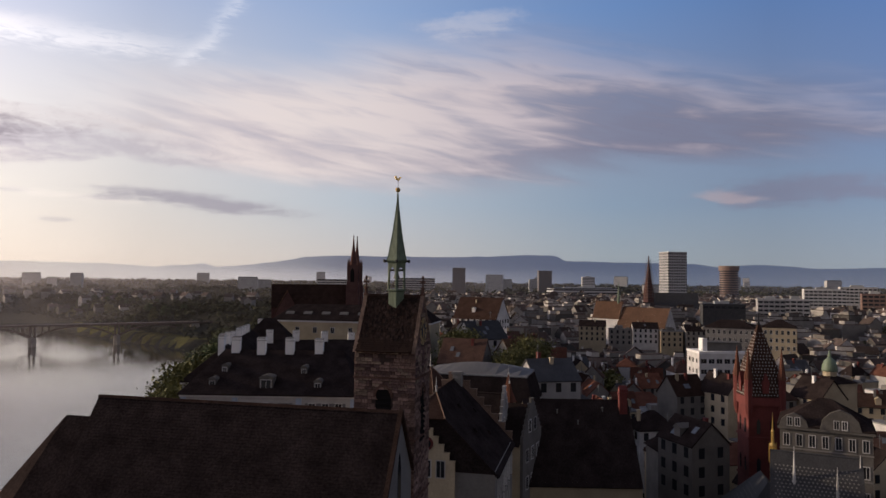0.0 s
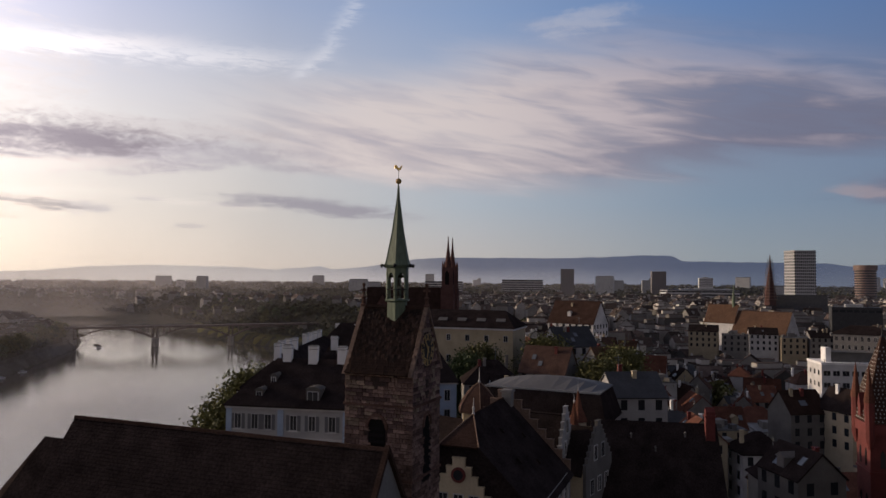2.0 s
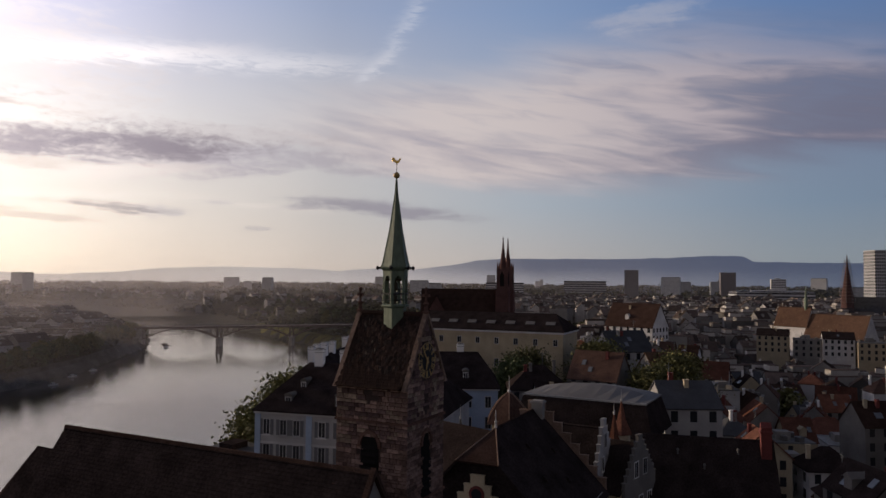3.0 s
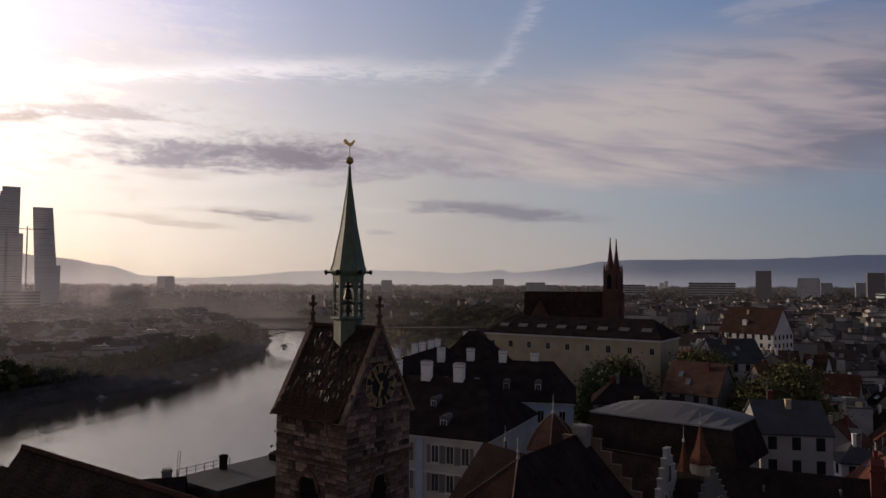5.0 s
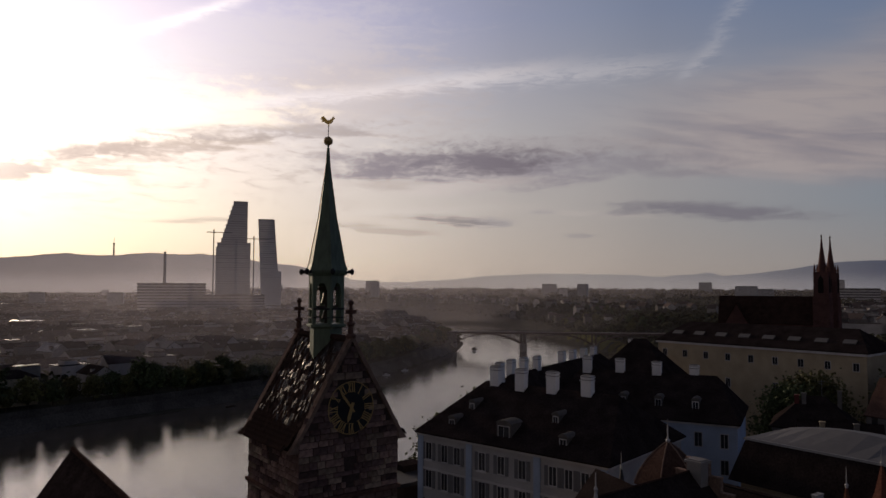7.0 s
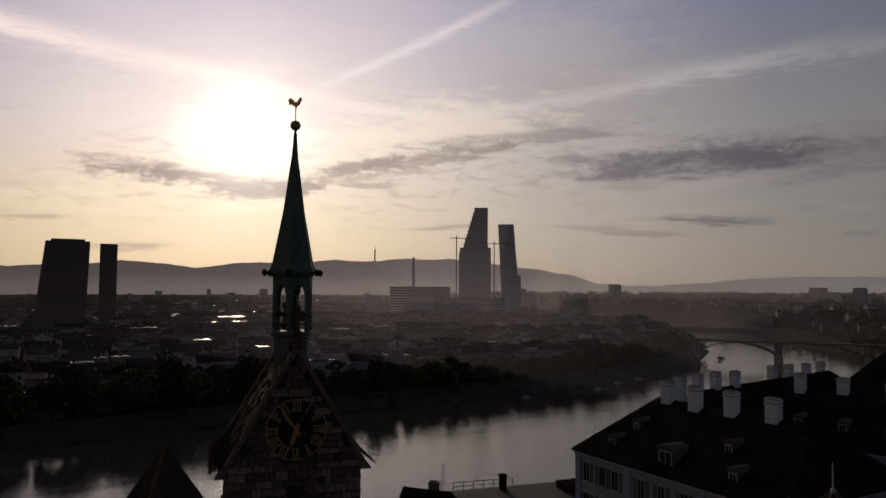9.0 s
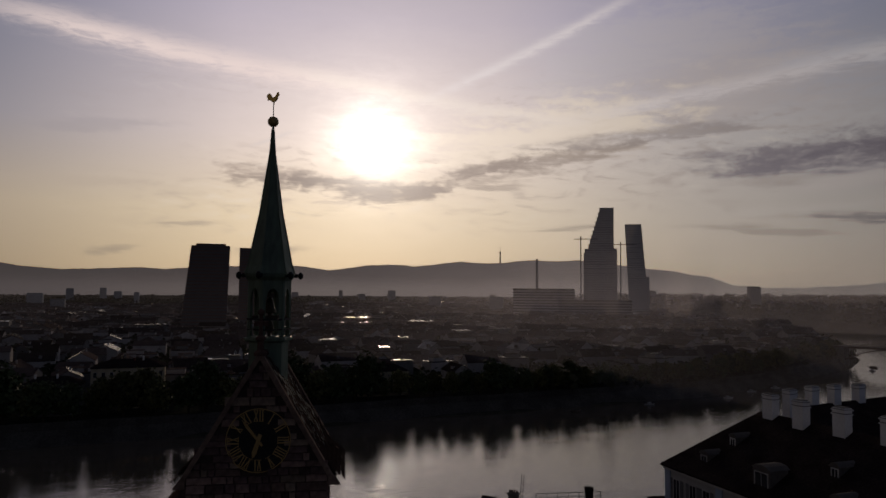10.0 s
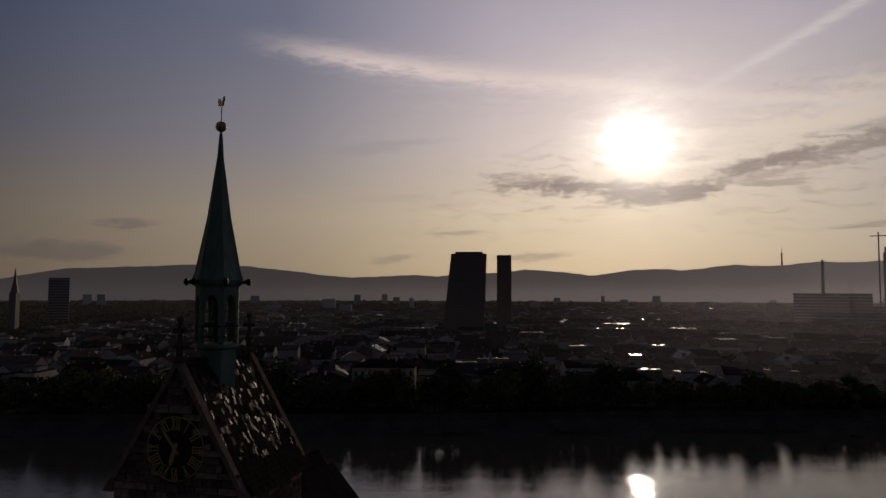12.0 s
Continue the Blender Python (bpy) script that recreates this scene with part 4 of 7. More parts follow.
# gable copings and pinnacles
for s in (1, -1):
    g = Geo()
    for t in (1, -1):
        a, b = (t * (HY + 0.22), EAVE - 0.1), (0, RIDGE + 0.25)
        g.prism([a, b, (0, RIDGE - 0.12), (t * (HY + 0.02), EAVE - 0.1)][:: t], -0.17, 0.17, "x", pose(s * (HX - 0.1), 0, 0))
        g.prism([(t * (HY + .02), EAVE - .1), (t * (HY + .24), EAVE - .1), (t * (HY + .48), EAVE - .42), (t * (HY + .02), EAVE - .42)][:: t], -0.15, 0.15, "x", pose(s * (HX - 0.1), 0, 0))
    part("gable_coping", g, M["coping"], tower, "pale worn stone coping")
    fin = Geo()
    fin.lathe([(0.24, 0), (0.26, 0.12), (0.14, 0.2), (0.12, 0.55), (0.2, 0.6), (0.2, 0.68), (0.09, 0.76), (0.07, 1.0)], 8)
    fin.box(-0.06, 0.06, -0.06, 0.06, 0.95, 1.62).box(-0.07, 0.07, -0.26, 0.26, 1.12, 1.3).box(-0.26, 0.26, -0.07, 0.07, 1.12, 1.3)
    fin.lathe([(0.05, 1.5), (0.13, 1.58), (0.13, 1.68), (0.03, 1.78)], 8)
    part("pinnacle", fin, M["sandstone_smooth"], tower, "carved stone finial cross", pose(s * (HX - 0.1), 0, RIDGE + 0.02))

# clock on the gable: dark dial, gilt ring, numerals and hands
dial = Geo().lathe([(1.2, 0), (1.2, 0.06), (1.16, 0.07)], 48, pose(0, 0, 0, 90, 0, 0))
CLOCK = pose(HX - 0.06, 0, 57.2, 0, 0, 90)
clock = part("clock", dial, M["iron"], church, "round black dial with gilt Roman numerals", CLOCK @ pose(0, 0.0, 0))
ring = Geo()
for r_, y_ in ((1.165, -0.085), (1.2, -0.085), (1.2, -0.06), (1.165, -0.06)):
    ring.v += [(r_ * math.cos(2 * math.pi * i / 48), y_, r_ * math.sin(2 * math.pi * i / 48)) for i in range(48)]
ring.f = [(k * 48 + i, k * 48 + (i + 1) % 48, (k + 1) % 4 * 48 + (i + 1) % 48, (k + 1) % 4 * 48 + i) for k in range(4) for i in range(48)]
part("dial_ring", ring, M["gold_dull"], clock, "dull gilt ring")


def numeral(text):
    """Strokes of a Roman numeral, 0.3 m high, upright about its middle."""
    wide = {"I": 0.1, "V": 0.2, "X": 0.2}
    total = sum(wide[c] for c in text)
    g, x = Geo(), -total / 2
    for c in text:
        w, t, h = wide[c], 0.02, 0.19
        m = x + w / 2
        if c == "I":
            strokes = [((m, -h), (m, h))]
        elif c == "V":
            strokes = [((m - .06, h), (m, -h)), ((m + .06, h), (m, -h))]
        else:
            strokes = [((m - .06, h), (m + .06, -h)), ((m + .06, h), (m - .06, -h))]
        for (ax, az), (bx, bz) in strokes:
            g.prism([(ax - t, az), (ax + t, az), (bx + t, bz), (bx - t, bz)], -0.09, -0.06, "y")
        g.box(m - w * .45, m + w * .45, -0.09, -0.06, h, h + .02).box(m - w * .45, m + w * .45, -0.09, -0.06, -h - .02, -h)
        x += w
    return g


for i, text in enumerate(("XII", "I", "II", "III", "IIII", "V", "VI", "VII", "VIII", "IX", "X", "XI")):
    part("numeral", numeral(text), M["gold_dull"], clock, "gilt Roman numeral", pose(0, 0, 0, 0, 30 * i, 0) @ pose(0, 0, 0.92))
for name, length, turn, w in (("minute_pointer", 1.0, -38, 0.045), ("hour_pointer", 0.7, 197, 0.07)):
    g = Geo().prism([(-w, -0.25), (w, -0.25), (w * 1.3, length * 0.7), (0, length), (-w * 1.3, length * 0.7)], -0.13, -0.105, "y").lathe([(0.08, 0.09), (0.08, 0.14)], 12, pose(0, 0, 0, 90, 0, 0))
    part(name, g, M["gold_dull"], clock, "gilt clock pointer", pose(0, 0, 0, 0, turn, 0))

# ridge turret with open belfry and copper spire
turret = thing("ridge_turret", "slender copper-clad ridge turret with open belfry and spire", "turret", CH @ pose(0.18, 0.05, 0, 0, 0, 15))
TR = 0.98
part("sheathing", Geo().lathe([(TR * 0.82, 58.6), (TR * 0.82, 60.8)], 6), M["copper"], turret, "streaked green copper sheathing")
part("balcony_floor", Geo().lathe([(TR * 0.84, 60.72), (TR * 1.02, 60.8), (TR * 1.02, 60.9), (TR * 0.84, 60.95)], 6), M["copper"], turret)
for i in range(6):
    a = 2 * math.pi * (i + 0.5) / 6
    m = pose(0, 0, 0, 0, 0, math.degrees(a))
    part("post", shared("turret_post", lambda: Geo().prism([(TR * .76, -.1), (TR * .9, -.05), (TR * .9, .05), (TR * .76, .1), (TR * .7, 0.04), (TR * .7, -.04)], 60.9, 63.3).mesh("post", M["copper"])), None, turret, m=m)
    mm = pose(0, 0, 0, 0, 0, math.degrees(a) + 30)
    r, half = TR * 0.755, TR * 0.4

    def make_arch():
        open_half = half * 0.7
        inner = [(open_half * math.cos(radians(k)), 62.3 + 0.62 * math.sin(radians(k))) for k in range(0, 181, 20)]
        poly = [(half, 61.0), (half, 63.4), (-half, 63.4), (-half, 61.0), (-open_half, 61.0)] + inner[::-1] + [(open_half, 61.0)]
        return Geo().prism(poly, r - 0.03, r + 0.03, "x").mesh("arch", M["copper"])
    part("arch", shared("turret_arch", make_arch), None, turret, m=mm)
    part("rail", shared("turret_rail", lambda: Geo().box(r + 0.02, r + 0.07, -half, half, 61.62, 61.7).box(r + 0.02, r + 0.07, -half, half, 61.22, 61.27).mesh("rail", M["iron"])), None, turret, m=mm)
    orn = shared("turret_spout", lambda: Geo().rod((TR * 0.95, 0, 63.42), (TR * 1.28, 0, 63.44), 0.05, 0.04).lathe([(0.03, 63.3), (0.11, 63.38), (0.12, 63.5), (0.05, 63.6)], 6, pose(TR * 1.3, 0, 0)).lathe([(0.02, 63.36), (0.07, 63.42), (0.07, 63.5), (0.02, 63.55)], 6, pose(TR * 1.13, 0.05, 0)).mesh("spout", M["iron"]))
    part("spout", orn, None, turret, "dark leaf-shaped spout", m=m)
    part("hip_rib", shared("turret_rib", lambda: Geo().rod((1.03, 0, 63.55), (0.92, 0, 63.84), 0.035).rod((0.92, 0, 63.84), (0.7, 0, 64.95), 0.03).rod((0.7, 0, 64.95), (0.48, 0, 66.05), 0.03).rod((0.48, 0, 66.05), (0.32, 0, 67.2), 0.028).rod((0.32, 0, 67.2), (0.12, 0, 68.6), 0.025).rod((0.12, 0, 68.6), (0.05, 0, 69.6), 0.022).mesh("hip_rib", M["copper"])), None, turret, m=m)
part("collar", Geo().lathe([(TR * 0.8, 63.1), (TR * 1.03, 63.4), (TR * 1.06, 63.52), (TR * 0.98, 63.56)], 6), M["copper"], turret)
part("spire", Geo().lathe([(1.03, 63.54), (0.92, 63.84), (0.7, 64.95), (0.48, 66.05), (0.32, 67.2), (0.12, 68.6), (0.05, 69.75)], 6), M["copper"], turret, "tapered green copper spire")
bell = Geo().lathe([(0.3, 61.9), (0.28, 61.96), (0.2, 62.2), (0.17, 62.4), (0.1, 62.5), (0.05, 62.55)], 16)
part("bell", bell, M["bronze"], turret, "bronze bell", smooth=True)
part("bell_low", Geo().lathe([(0.24, 61.15), (0.22, 61.2), (0.16, 61.42), (0.13, 61.55), (0.04, 61.62)], 16), M["bronze"], turret, "small bronze bell", smooth=True)
part("bell_beam", Geo().box(-0.75, 0.75, -0.07, 0.07, 62.55, 62.72).box(-0.07, 0.07, -0.75, 0.75, 61.66, 61.8).box(-0.06, 0.06, -0.06, 0.06, 60.9, 63.3), M["wood"], turret)
ball = Geo().lathe([(0.02 + 0.21 * math.sin(math.pi * k / 12), 69.95 - 0.22 * math.cos(math.pi * k / 12)) for k in range(13)], 20)
part("ball", ball, M["gold_dull"], turret, "tarnished gilt ball", smooth=True)
part("vane_rod", Geo().rod((0, 0, 70.1), (0, 0, 71.0), 0.02), M["iron"], turret)
cock = Geo()
body = [(-0.05, 0.0), (0.12, 0.02), (0.2, 0.1), (0.24, 0.22), (0.33, 0.27), (0.27, 0.31), (0.28, 0.38), (0.2, 0.37), (0.16, 0.28), (0.06, 0.2), (-0.06, 0.2), (-0.14, 0.3), (-0.24, 0.4), (-0.34, 0.36), (-0.38, 0.24), (-0.31, 0.2), (-0.33, 0.1), (-0.22, 0.12), (-0.16, 0.06)]
cock.prism(body, -0.03, 0.03, "y").rod((0.03, 0, -0.12), (0.03, 0, 0.03), 0.02)
part("weathercock", cock, M["gold"], turret, "gilded weathercock", pose(0, 0, 70.8, 0, 0, 37))

# nave and choir roofs
NZ, NY, NH = 51.15, -6.3, 6.2
part("nave_wall", Geo().prism([(NY - NH, 24), (NY + NH - 0.2, 24), (NY + NH - 0.2, 42.2), (NY, NZ - 0.25), (NY - NH, 42.2)], -25.2, 2.5, "x"), M["plaster_grey"], church, "pale plastered nave wall with gable")
nv = Geo()
k = (NZ - 42.2) / NH
nv.slab([(-25.3, NY - NH - 0.5, 42.2 - 0.5 * k), (2.45, NY - NH - 0.5, 42.2 - 0.5 * k), (2.45, NY, NZ), (-25.3, NY, NZ)], 0.25)
nv.slab([(2.45, NY + NH + 0.2, 42.2 - 0.2 * k), (-25.3, NY + NH + 0.2, 42.2 - 0.2 * k), (-25.3, NY, NZ), (2.45, NY, NZ)], 0.25)
nave_roof = part("nave_roof", nv, M["roof_dark"], church, "broad steep roof of dark brown tiles")
lap = [(NY, NZ - 0.2)]
rows = 44
for i in range(rows):
    y0, z0 = NY - (NH + 0.55) * i / rows, NZ + 0.03 - (NH + 0.55) * k * i / rows
    y1, z1 = NY - (NH + 0.55) * (i + 1) / rows, NZ + 0.03 - (NH + 0.55) * k * (i + 1) / rows
    lap += [(y0, z0), (y1 - 0.012, z1 + 0.018)]
lap += [(lap[-1][0] + 0.1, lap[-1][1] - 0.25)]
part("nave_tiling", Geo().prism(lap[::-1], -25.25, 2.42, "x"), M["roof_dark"], nave_roof, "lapped courses of dark brown tiles")
part("nave_ridge", Geo().prism([(-0.16, -0.1), (0.16, -0.1), (0.08, 0.1), (-0.08, 0.1)], -25.3, 2.45, "x", pose(0, NY, NZ + 0.02)), M["tile_joined"], church)
part("nave_coping", Geo().prism([(NY - NH - .5, 41.6), (NY, NZ + 0.3), (NY + NH, 42.3), (NY + NH, 41.9), (NY, NZ - .15), (NY - NH - .5, 41.1)], 2.4, 2.75, "x"), M["tile_joined"], church, "narrow tiled gable verge")
part("gable_window", Geo().prism([(-0.45, 40), (0.45, 40), (0.45, 46.6), (0.2, 47.5), (0, 47.9), (-0.2, 47.5), (-0.45, 46.6)], 2.49, 2.53, "x", pose(0, NY, 0)), M["glass"], church, "tall pointed leaded window")
CZ, CH2 = 49.3, 5.0
ch = Geo()
zc = CZ - CH2 * 1.35
x0, x1, x2 = -25.35, -28.6, -33.5
ch.add([(x0, NY - CH2, zc), (x1 - 1.2, NY - CH2, zc), (x2, NY - 2.2, zc), (x2, NY + 2.2, zc), (x1 - 1.2, NY + CH2, zc), (x0, NY + CH2, zc), (x0, NY, CZ), (x1, NY, CZ)],
       [(0, 6, 7, 1), (1, 7, 2), (2, 7, 3), (3, 7, 4), (4, 7, 6, 5), (0, 1, 2, 3, 4, 5)][0:6])
part("choir_roof", ch, M["roof_dark"], church, "lower hipped choir roof of dark tiles")
part("choir_wall", Geo().prism([(x0, NY - CH2 + .4), (x0, NY + CH2 - .4), (x1 - 1, NY + CH2 - .4), (x2 + .4, NY + 2), (x2 + .4, NY - 2), (x1 - 1, NY - CH2 + .4)][::-1], 24, zc), M["plaster_white"], church, "white rendered choir wall")

# ---- houses behind the church ----
def dormer(parent, m, w=1.2, h=1.5, pediment=True):
    """A small roof window: white front with arched pediment, glass, cheeks running back into the roof."""
    o = part("dormer", Geo().box(-w / 2, w / 2, 0.0, 2.2, -0.3, h).prism([(-w / 2 - .12, h), (w / 2 + .12, h), (w / 3, h + .32), (0, h + .42), (-w / 3, h + .32)], -0.12, 2.4, "y"), M["stone_dim"], parent, "small dim grey dormer", m)
    add_window(o, pose(0, 0, 0.05), w * 0.8, h * 0.85)
    return o


def stack(parent, m, x, y, z0, z1, w=1.4, d=1.0):
    g = Geo().box(-w / 2, w / 2, -d / 2, d / 2, z0, z1 - 0.1)
    for z in (z1 - 0.34, z1 - 0.75):
        g.box(-w / 2 - .09, w / 2 + .09, -d / 2 - .09, d / 2 + .09, z, z + 0.1)
    o = part("chimney", g, M["whitewash"], parent, "broad whitewashed chimney", m @ pose(x, y, 0))
    # shade along the cap mouldings, put in as darker strips
    for z in (z1 - 0.24, z1 - 0.65):
        part("shadow_joint", Geo().box(-w / 2 - .02, w / 2 + .02, -d / 2 - .02, d / 2 + .02, z, z + 0.07), M["stone_dim"], o, "dark band put in for the shade at the cap moulding")
    part("cap", Geo().box(-w / 2 + .12, w / 2 - .12, -d / 2 + .12, d / 2 - .12, z1 - 0.1, z1), M["plaster_grey"], o)
    return o


def mansion(x, y, rot, w, d, eave, ridge, inset, label, wall, stacks):
    """A hipped house centred on x, y; stacks are world places with their tops."""
    at = pose(x, y, 0, 0, 0, rot)
    t = thing("mansion", label, "house", at, "riverside mansions")
    part("wall", Geo().box(-w / 2, w / 2, -d / 2, d / 2, 20, eave), M[wall], t)
    part("cornice", Geo().box(-w / 2 - .3, w / 2 + .3, -d / 2 - .3, d / 2 + .3, eave - 0.35, eave), M["plaster_white"], t)
    part("roof", hip_roof(w, d, eave, ridge - eave, 0.5, inset), M["roof_dark"], t, "tall dark hipped roof")
    for sx_, sy_, top in stacks:
        p = at.inverted() @ Vector((sx_, sy_, 0))
        stack(t, pose(0, 0, 0, 0, 0, 0), p.x, p.y, eave + 3.0, top)
    return t


# front wing towards the church, side wing by the river, rear wing
wing = mansion(-28.2, 121.0, 0, 27.6, 20.0, 43.3, 49.4, 3.6, "white baroque mansion with tall dark roof and shutters", "plaster_white",
               [(-36.4, 120.6, 51.7), (-31.9, 120.2, 51.7), (-27.1, 120.4, 51.7), (-22.1, 120.6, 51.6)])
for z in (39.9, 36.3, 32.6):
    for x in (-40.3, -37.6, -35.5, -31.5, -28.6, -25.5, -21.3, -19.2, -17.1):
        add_window(wing, pose(x + 28.2, -10, z), 1.15, 2.3)
        for s in (-1, 1):
            part("shutter", shared("shutter", lambda: Geo().box(-0.25, 0.25, -0.07, -0.01, 0, 2.25).mesh("shutter", M["shutter"])), None, wing, m=pose(x + 28.2 + s * 0.86, -10, z))
        part("sill", shared("mansion_sill", lambda: Geo().box(-0.75, 0.75, -0.2, 0, -0.16, 0).mesh("sill", M["plaster_white"])), None, wing, m=pose(x + 28.2, -10, z))
for x in (-41.7, -33.5, -23.4, -14.8):
    part("pilaster", Geo().box(-0.45, 0.45, -0.16, 0, 22, 42.95), M["plaster_blue"], wing, "pale blue-grey pilaster", pose(x + 28.2, -10, 0))
part("belt_course", Geo().box(-13.9, 13.9, -10.12, -10, 38.6, 38.9), M["plaster_white"], wing)
for x, y, z, w_, h_ in ((-37.7, 112.6, 44.0, 1.2, 1.4), (-28.9, 112.0, 43.7, 2.2, 2.2), (-20.7, 112.3, 43.9, 1.2, 1.4), (-36.7, 115.6, 46.0, 1.0, 1.2), (-23.6, 115.4, 45.9, 1.0, 1.2)):
    dormer(wing, pose(x + 28.2, y - 121.0, z), w_, h_)
side = mansion(-45.6, 153.0, 99, 50, 13.0, 42.8, 48.9, 4.0, "riverside wing with dark hipped roof and chimney rows", "plaster_white",
               [(-41.6, 128.6, 51.2), (-43.0, 133.6, 51.2), (-43.3, 137.6, 51.2), (-44.0, 142.6, 51.0), (-46.4, 154.6, 50.9), (-47.6, 160.5, 50.7), (-48.8, 167.0, 50.5), (-49.8, 172.6, 50.4)])
rear = mansion(-28.8, 152.2, 14, 29, 17.0, 42.6, 48.6, 3.5, "pale blue mansion with dark hipped roof", "plaster_blue",
               [(-38.2, 149.4, 50.9), (-33.0, 151.2, 50.7), (-27.1, 152.5, 50.5), (-21.6, 154.4, 50.2)])
for i in range(8):
    for z in (39.0, 35.2):
        add_window(rear, pose((i + .5 - 4) * 29 / 8, -8.5, z), 1.2, 2.2)
for x in (-8, -2.5, 3, 8.5):
    dormer(rear, pose(x, -6.6, 44.0))
high = mansion(-50.5, 196.0, 5, 17, 14, 42.0, 50.6, 7.0, "tall house with steep dark hipped roof by the river", "plaster_cream", [(-53.5, 198.0, 50.4)])
for i in range(5):
    add_window(high, pose(-6 + i * 3, -7, 38.4), 1.2, 2.0)

# museum with plain cream walls
museum = thing("museum", "long plain cream museum building with dark roof and skylights", "museum", pose(-28.6, 217.0, 1.9, 0, 0, -9.0))
part("wall", Geo().box(-24, 24, -8, 8, 18, 47.3), M["plaster_cream"], museum)
part("cornice", Geo().box(-24.4, 24.4, -8.4, 8.4, 46.8, 47.35), M["plaster_white"], museum)
part("roof", hip_roof(48, 16, 47.35, 4.6, 0.5, 4), M["roof_dark"], museum)
for i in range(8):
    part("skylight", Geo().box(-1.3, 1.3, -0.7, 0.7, 0, 0.25), M["roof_zinc"], museum, "grey skylight", pose(-20 + i * 5.7, -5.0, 49.3, 33, 0, 0))
for i in range(9):
    for z, h in ((43.6, 1.8), (37.5, 2.2)):
        if z > 40 or i % 2:
            add_window(museum, pose(-22 + i * 5.5, -8, z), 1.3, h)

# stepped-gable houses in the court
def stepped_gable(w, z0, z1, z2, steps=8, t=0.4):
    """A gable wall with stepped top from eave z1 to top z2, in the x-z plane."""
    g = Geo()
    for i in range(steps):
        half = w / 2 * (1 - i / steps)
        lo = z0 if i == 0 else z1 + (z2 - z1) * i / steps
        g.box(-half, half, 0, t, lo, z1 + (z2 - z1) * (i + 1) / steps)
        g.box(-half - 0.05, -w / 2 * (1 - (i + 1) / steps) - (0 if i < steps - 1 else -0.1), -0.04, t + .04, z1 + (z2 - z1) * (i + 1) / steps, z1 + (z2 - z1) * (i + 1) / steps + 0.1)
        g.box(w / 2 * (1 - (i + 1) / steps) + (0 if i < steps - 1 else -0.1), half + 0.05, -0.04, t + .04, z1 + (z2 - z1) * (i + 1) / steps, z1 + (z2 - z1) * (i + 1) / steps + 0.1)
    return g


def court_house(x, y, rot, w, d, eave, ridge, label, roof="roof_dark", front=True, back=True, wall="plaster_cream"):
    t = thing("court_house", label, "house", pose(x, y, 0, 0, 0, rot), "stepped gable houses")
    part("wall", Geo().prism([(-w / 2, 18), (w / 2, 18), (w / 2, eave), (0, ridge - .2), (-w / 2, eave)], -d / 2, d / 2, "y"), M[wall], t)
    k = (ridge - eave) / (w / 2)
    g = Geo()
    for s in (1, -1):
        q = [(s * (w / 2 + .5), s * d / 2, eave - .5 * k), (s * (w / 2 + .5), -s * d / 2, eave - .5 * k), (0, -s * d / 2, ridge), (0, s * d / 2, ridge)]
        g.slab(q[::-1], 0.25)
    part("roof", g, M[roof], t, "steep tiled roof")
    for on, yy in ((front, -d / 2 - .45), (back, d / 2)):
        if on:
            gab = part("stepped_gable", stepped_gable(w, 18, eave, ridge + 0.9), M["plaster_grey" if wall == "plaster_cream" else wall], t, "pale stepped gable", pose(0, yy, 0))
    if front:
        for z, xs in ((eave - 3.2, (-0.28, 0.0, 0.28)), (eave + 0.8, (-0.14, 0.14)), (eave - 7, (-0.28, 0, 0.28))):
            for f in xs:
                add_window(t, pose(f * w, -d / 2 - .45, z), 1.2, 1.9)
    return t


# the large court house: half-hipped front over a stepped gable, stepped rear gable
big = thing("court_house", "old court house with steep dark half-hipped roof and stepped gables", "house", pose(0.1, 90.2, 0, 0, 0, -11), "stepped gable houses")
BW, BE, BR, B0, B1, BH, BZ = 7.75, 40.6, 48.5, -10.4, 5.9, -6.3, 46.2
part("wall", Geo().prism([(-BW, 18), (BW, 18), (BW, BE), (2.0, BZ - .2), (-2.0, BZ - .2), (-BW, BE)], B0, B1, "y"), M["plaster_grey"], big)
for s_ in (1, -1):
    q = [(s_ * (BW + .5), B0 - .3, BE - .5), (s_ * (BW + .5), B1, BE - .5), (0, B1, BR), (0, BH, BR), (s_ * 2.1, B0 - .5, BZ)]
    part("roof", Geo().slab(q if s_ > 0 else q[::-1], 0.25), M["roof_dark"], big, "steep tiled roof")
    part("hip_ridge", Geo().rod((s_ * 2.1, B0 - .5, BZ + .04), (0, BH, BR + .05), 0.07), M["coping"], big, "pale mortared hip ridge")
part("ridge_line", Geo().rod((0, BH, BR + .05), (0, B1, BR + .05), 0.08), M["roof_brown"], big)
part("half_hip", Geo().slab([(-2.1, B0 - .5, BZ), (2.1, B0 - .5, BZ), (0, BH, BR + .02)], 0.2), M["roof_brown"], big, "brown tiled half hip")
part("rear_gable", stepped_gable(2 * BW, 18, BE, BR + 0.7), M["coping"], big, "pale stepped gable", pose(0, B1, 0))
part("tile_hanging", Geo().prism([(BW, BE - .3), (2.0, BZ - .25), (-2.0, BZ - .25), (-BW, BE - .3)][::-1], B0 - .06, B0 - .01, "y"), M["roof_dark"], big, "dark hung tiles")
part("front_gable", stepped_gable(6.4, 18, 40.6, 45.0, 5), M["plaster_cream"], big, "cream stepped gable", pose(0, B0 - .42, 0))
part("round_window", Geo().lathe([(0.75, 0), (0.75, 0.12), (0.55, 0.14)], 20, pose(0, B0 - .42, 43.4, 90, 0, 0)), M["red_stone"], big, "round window in red stone frame")
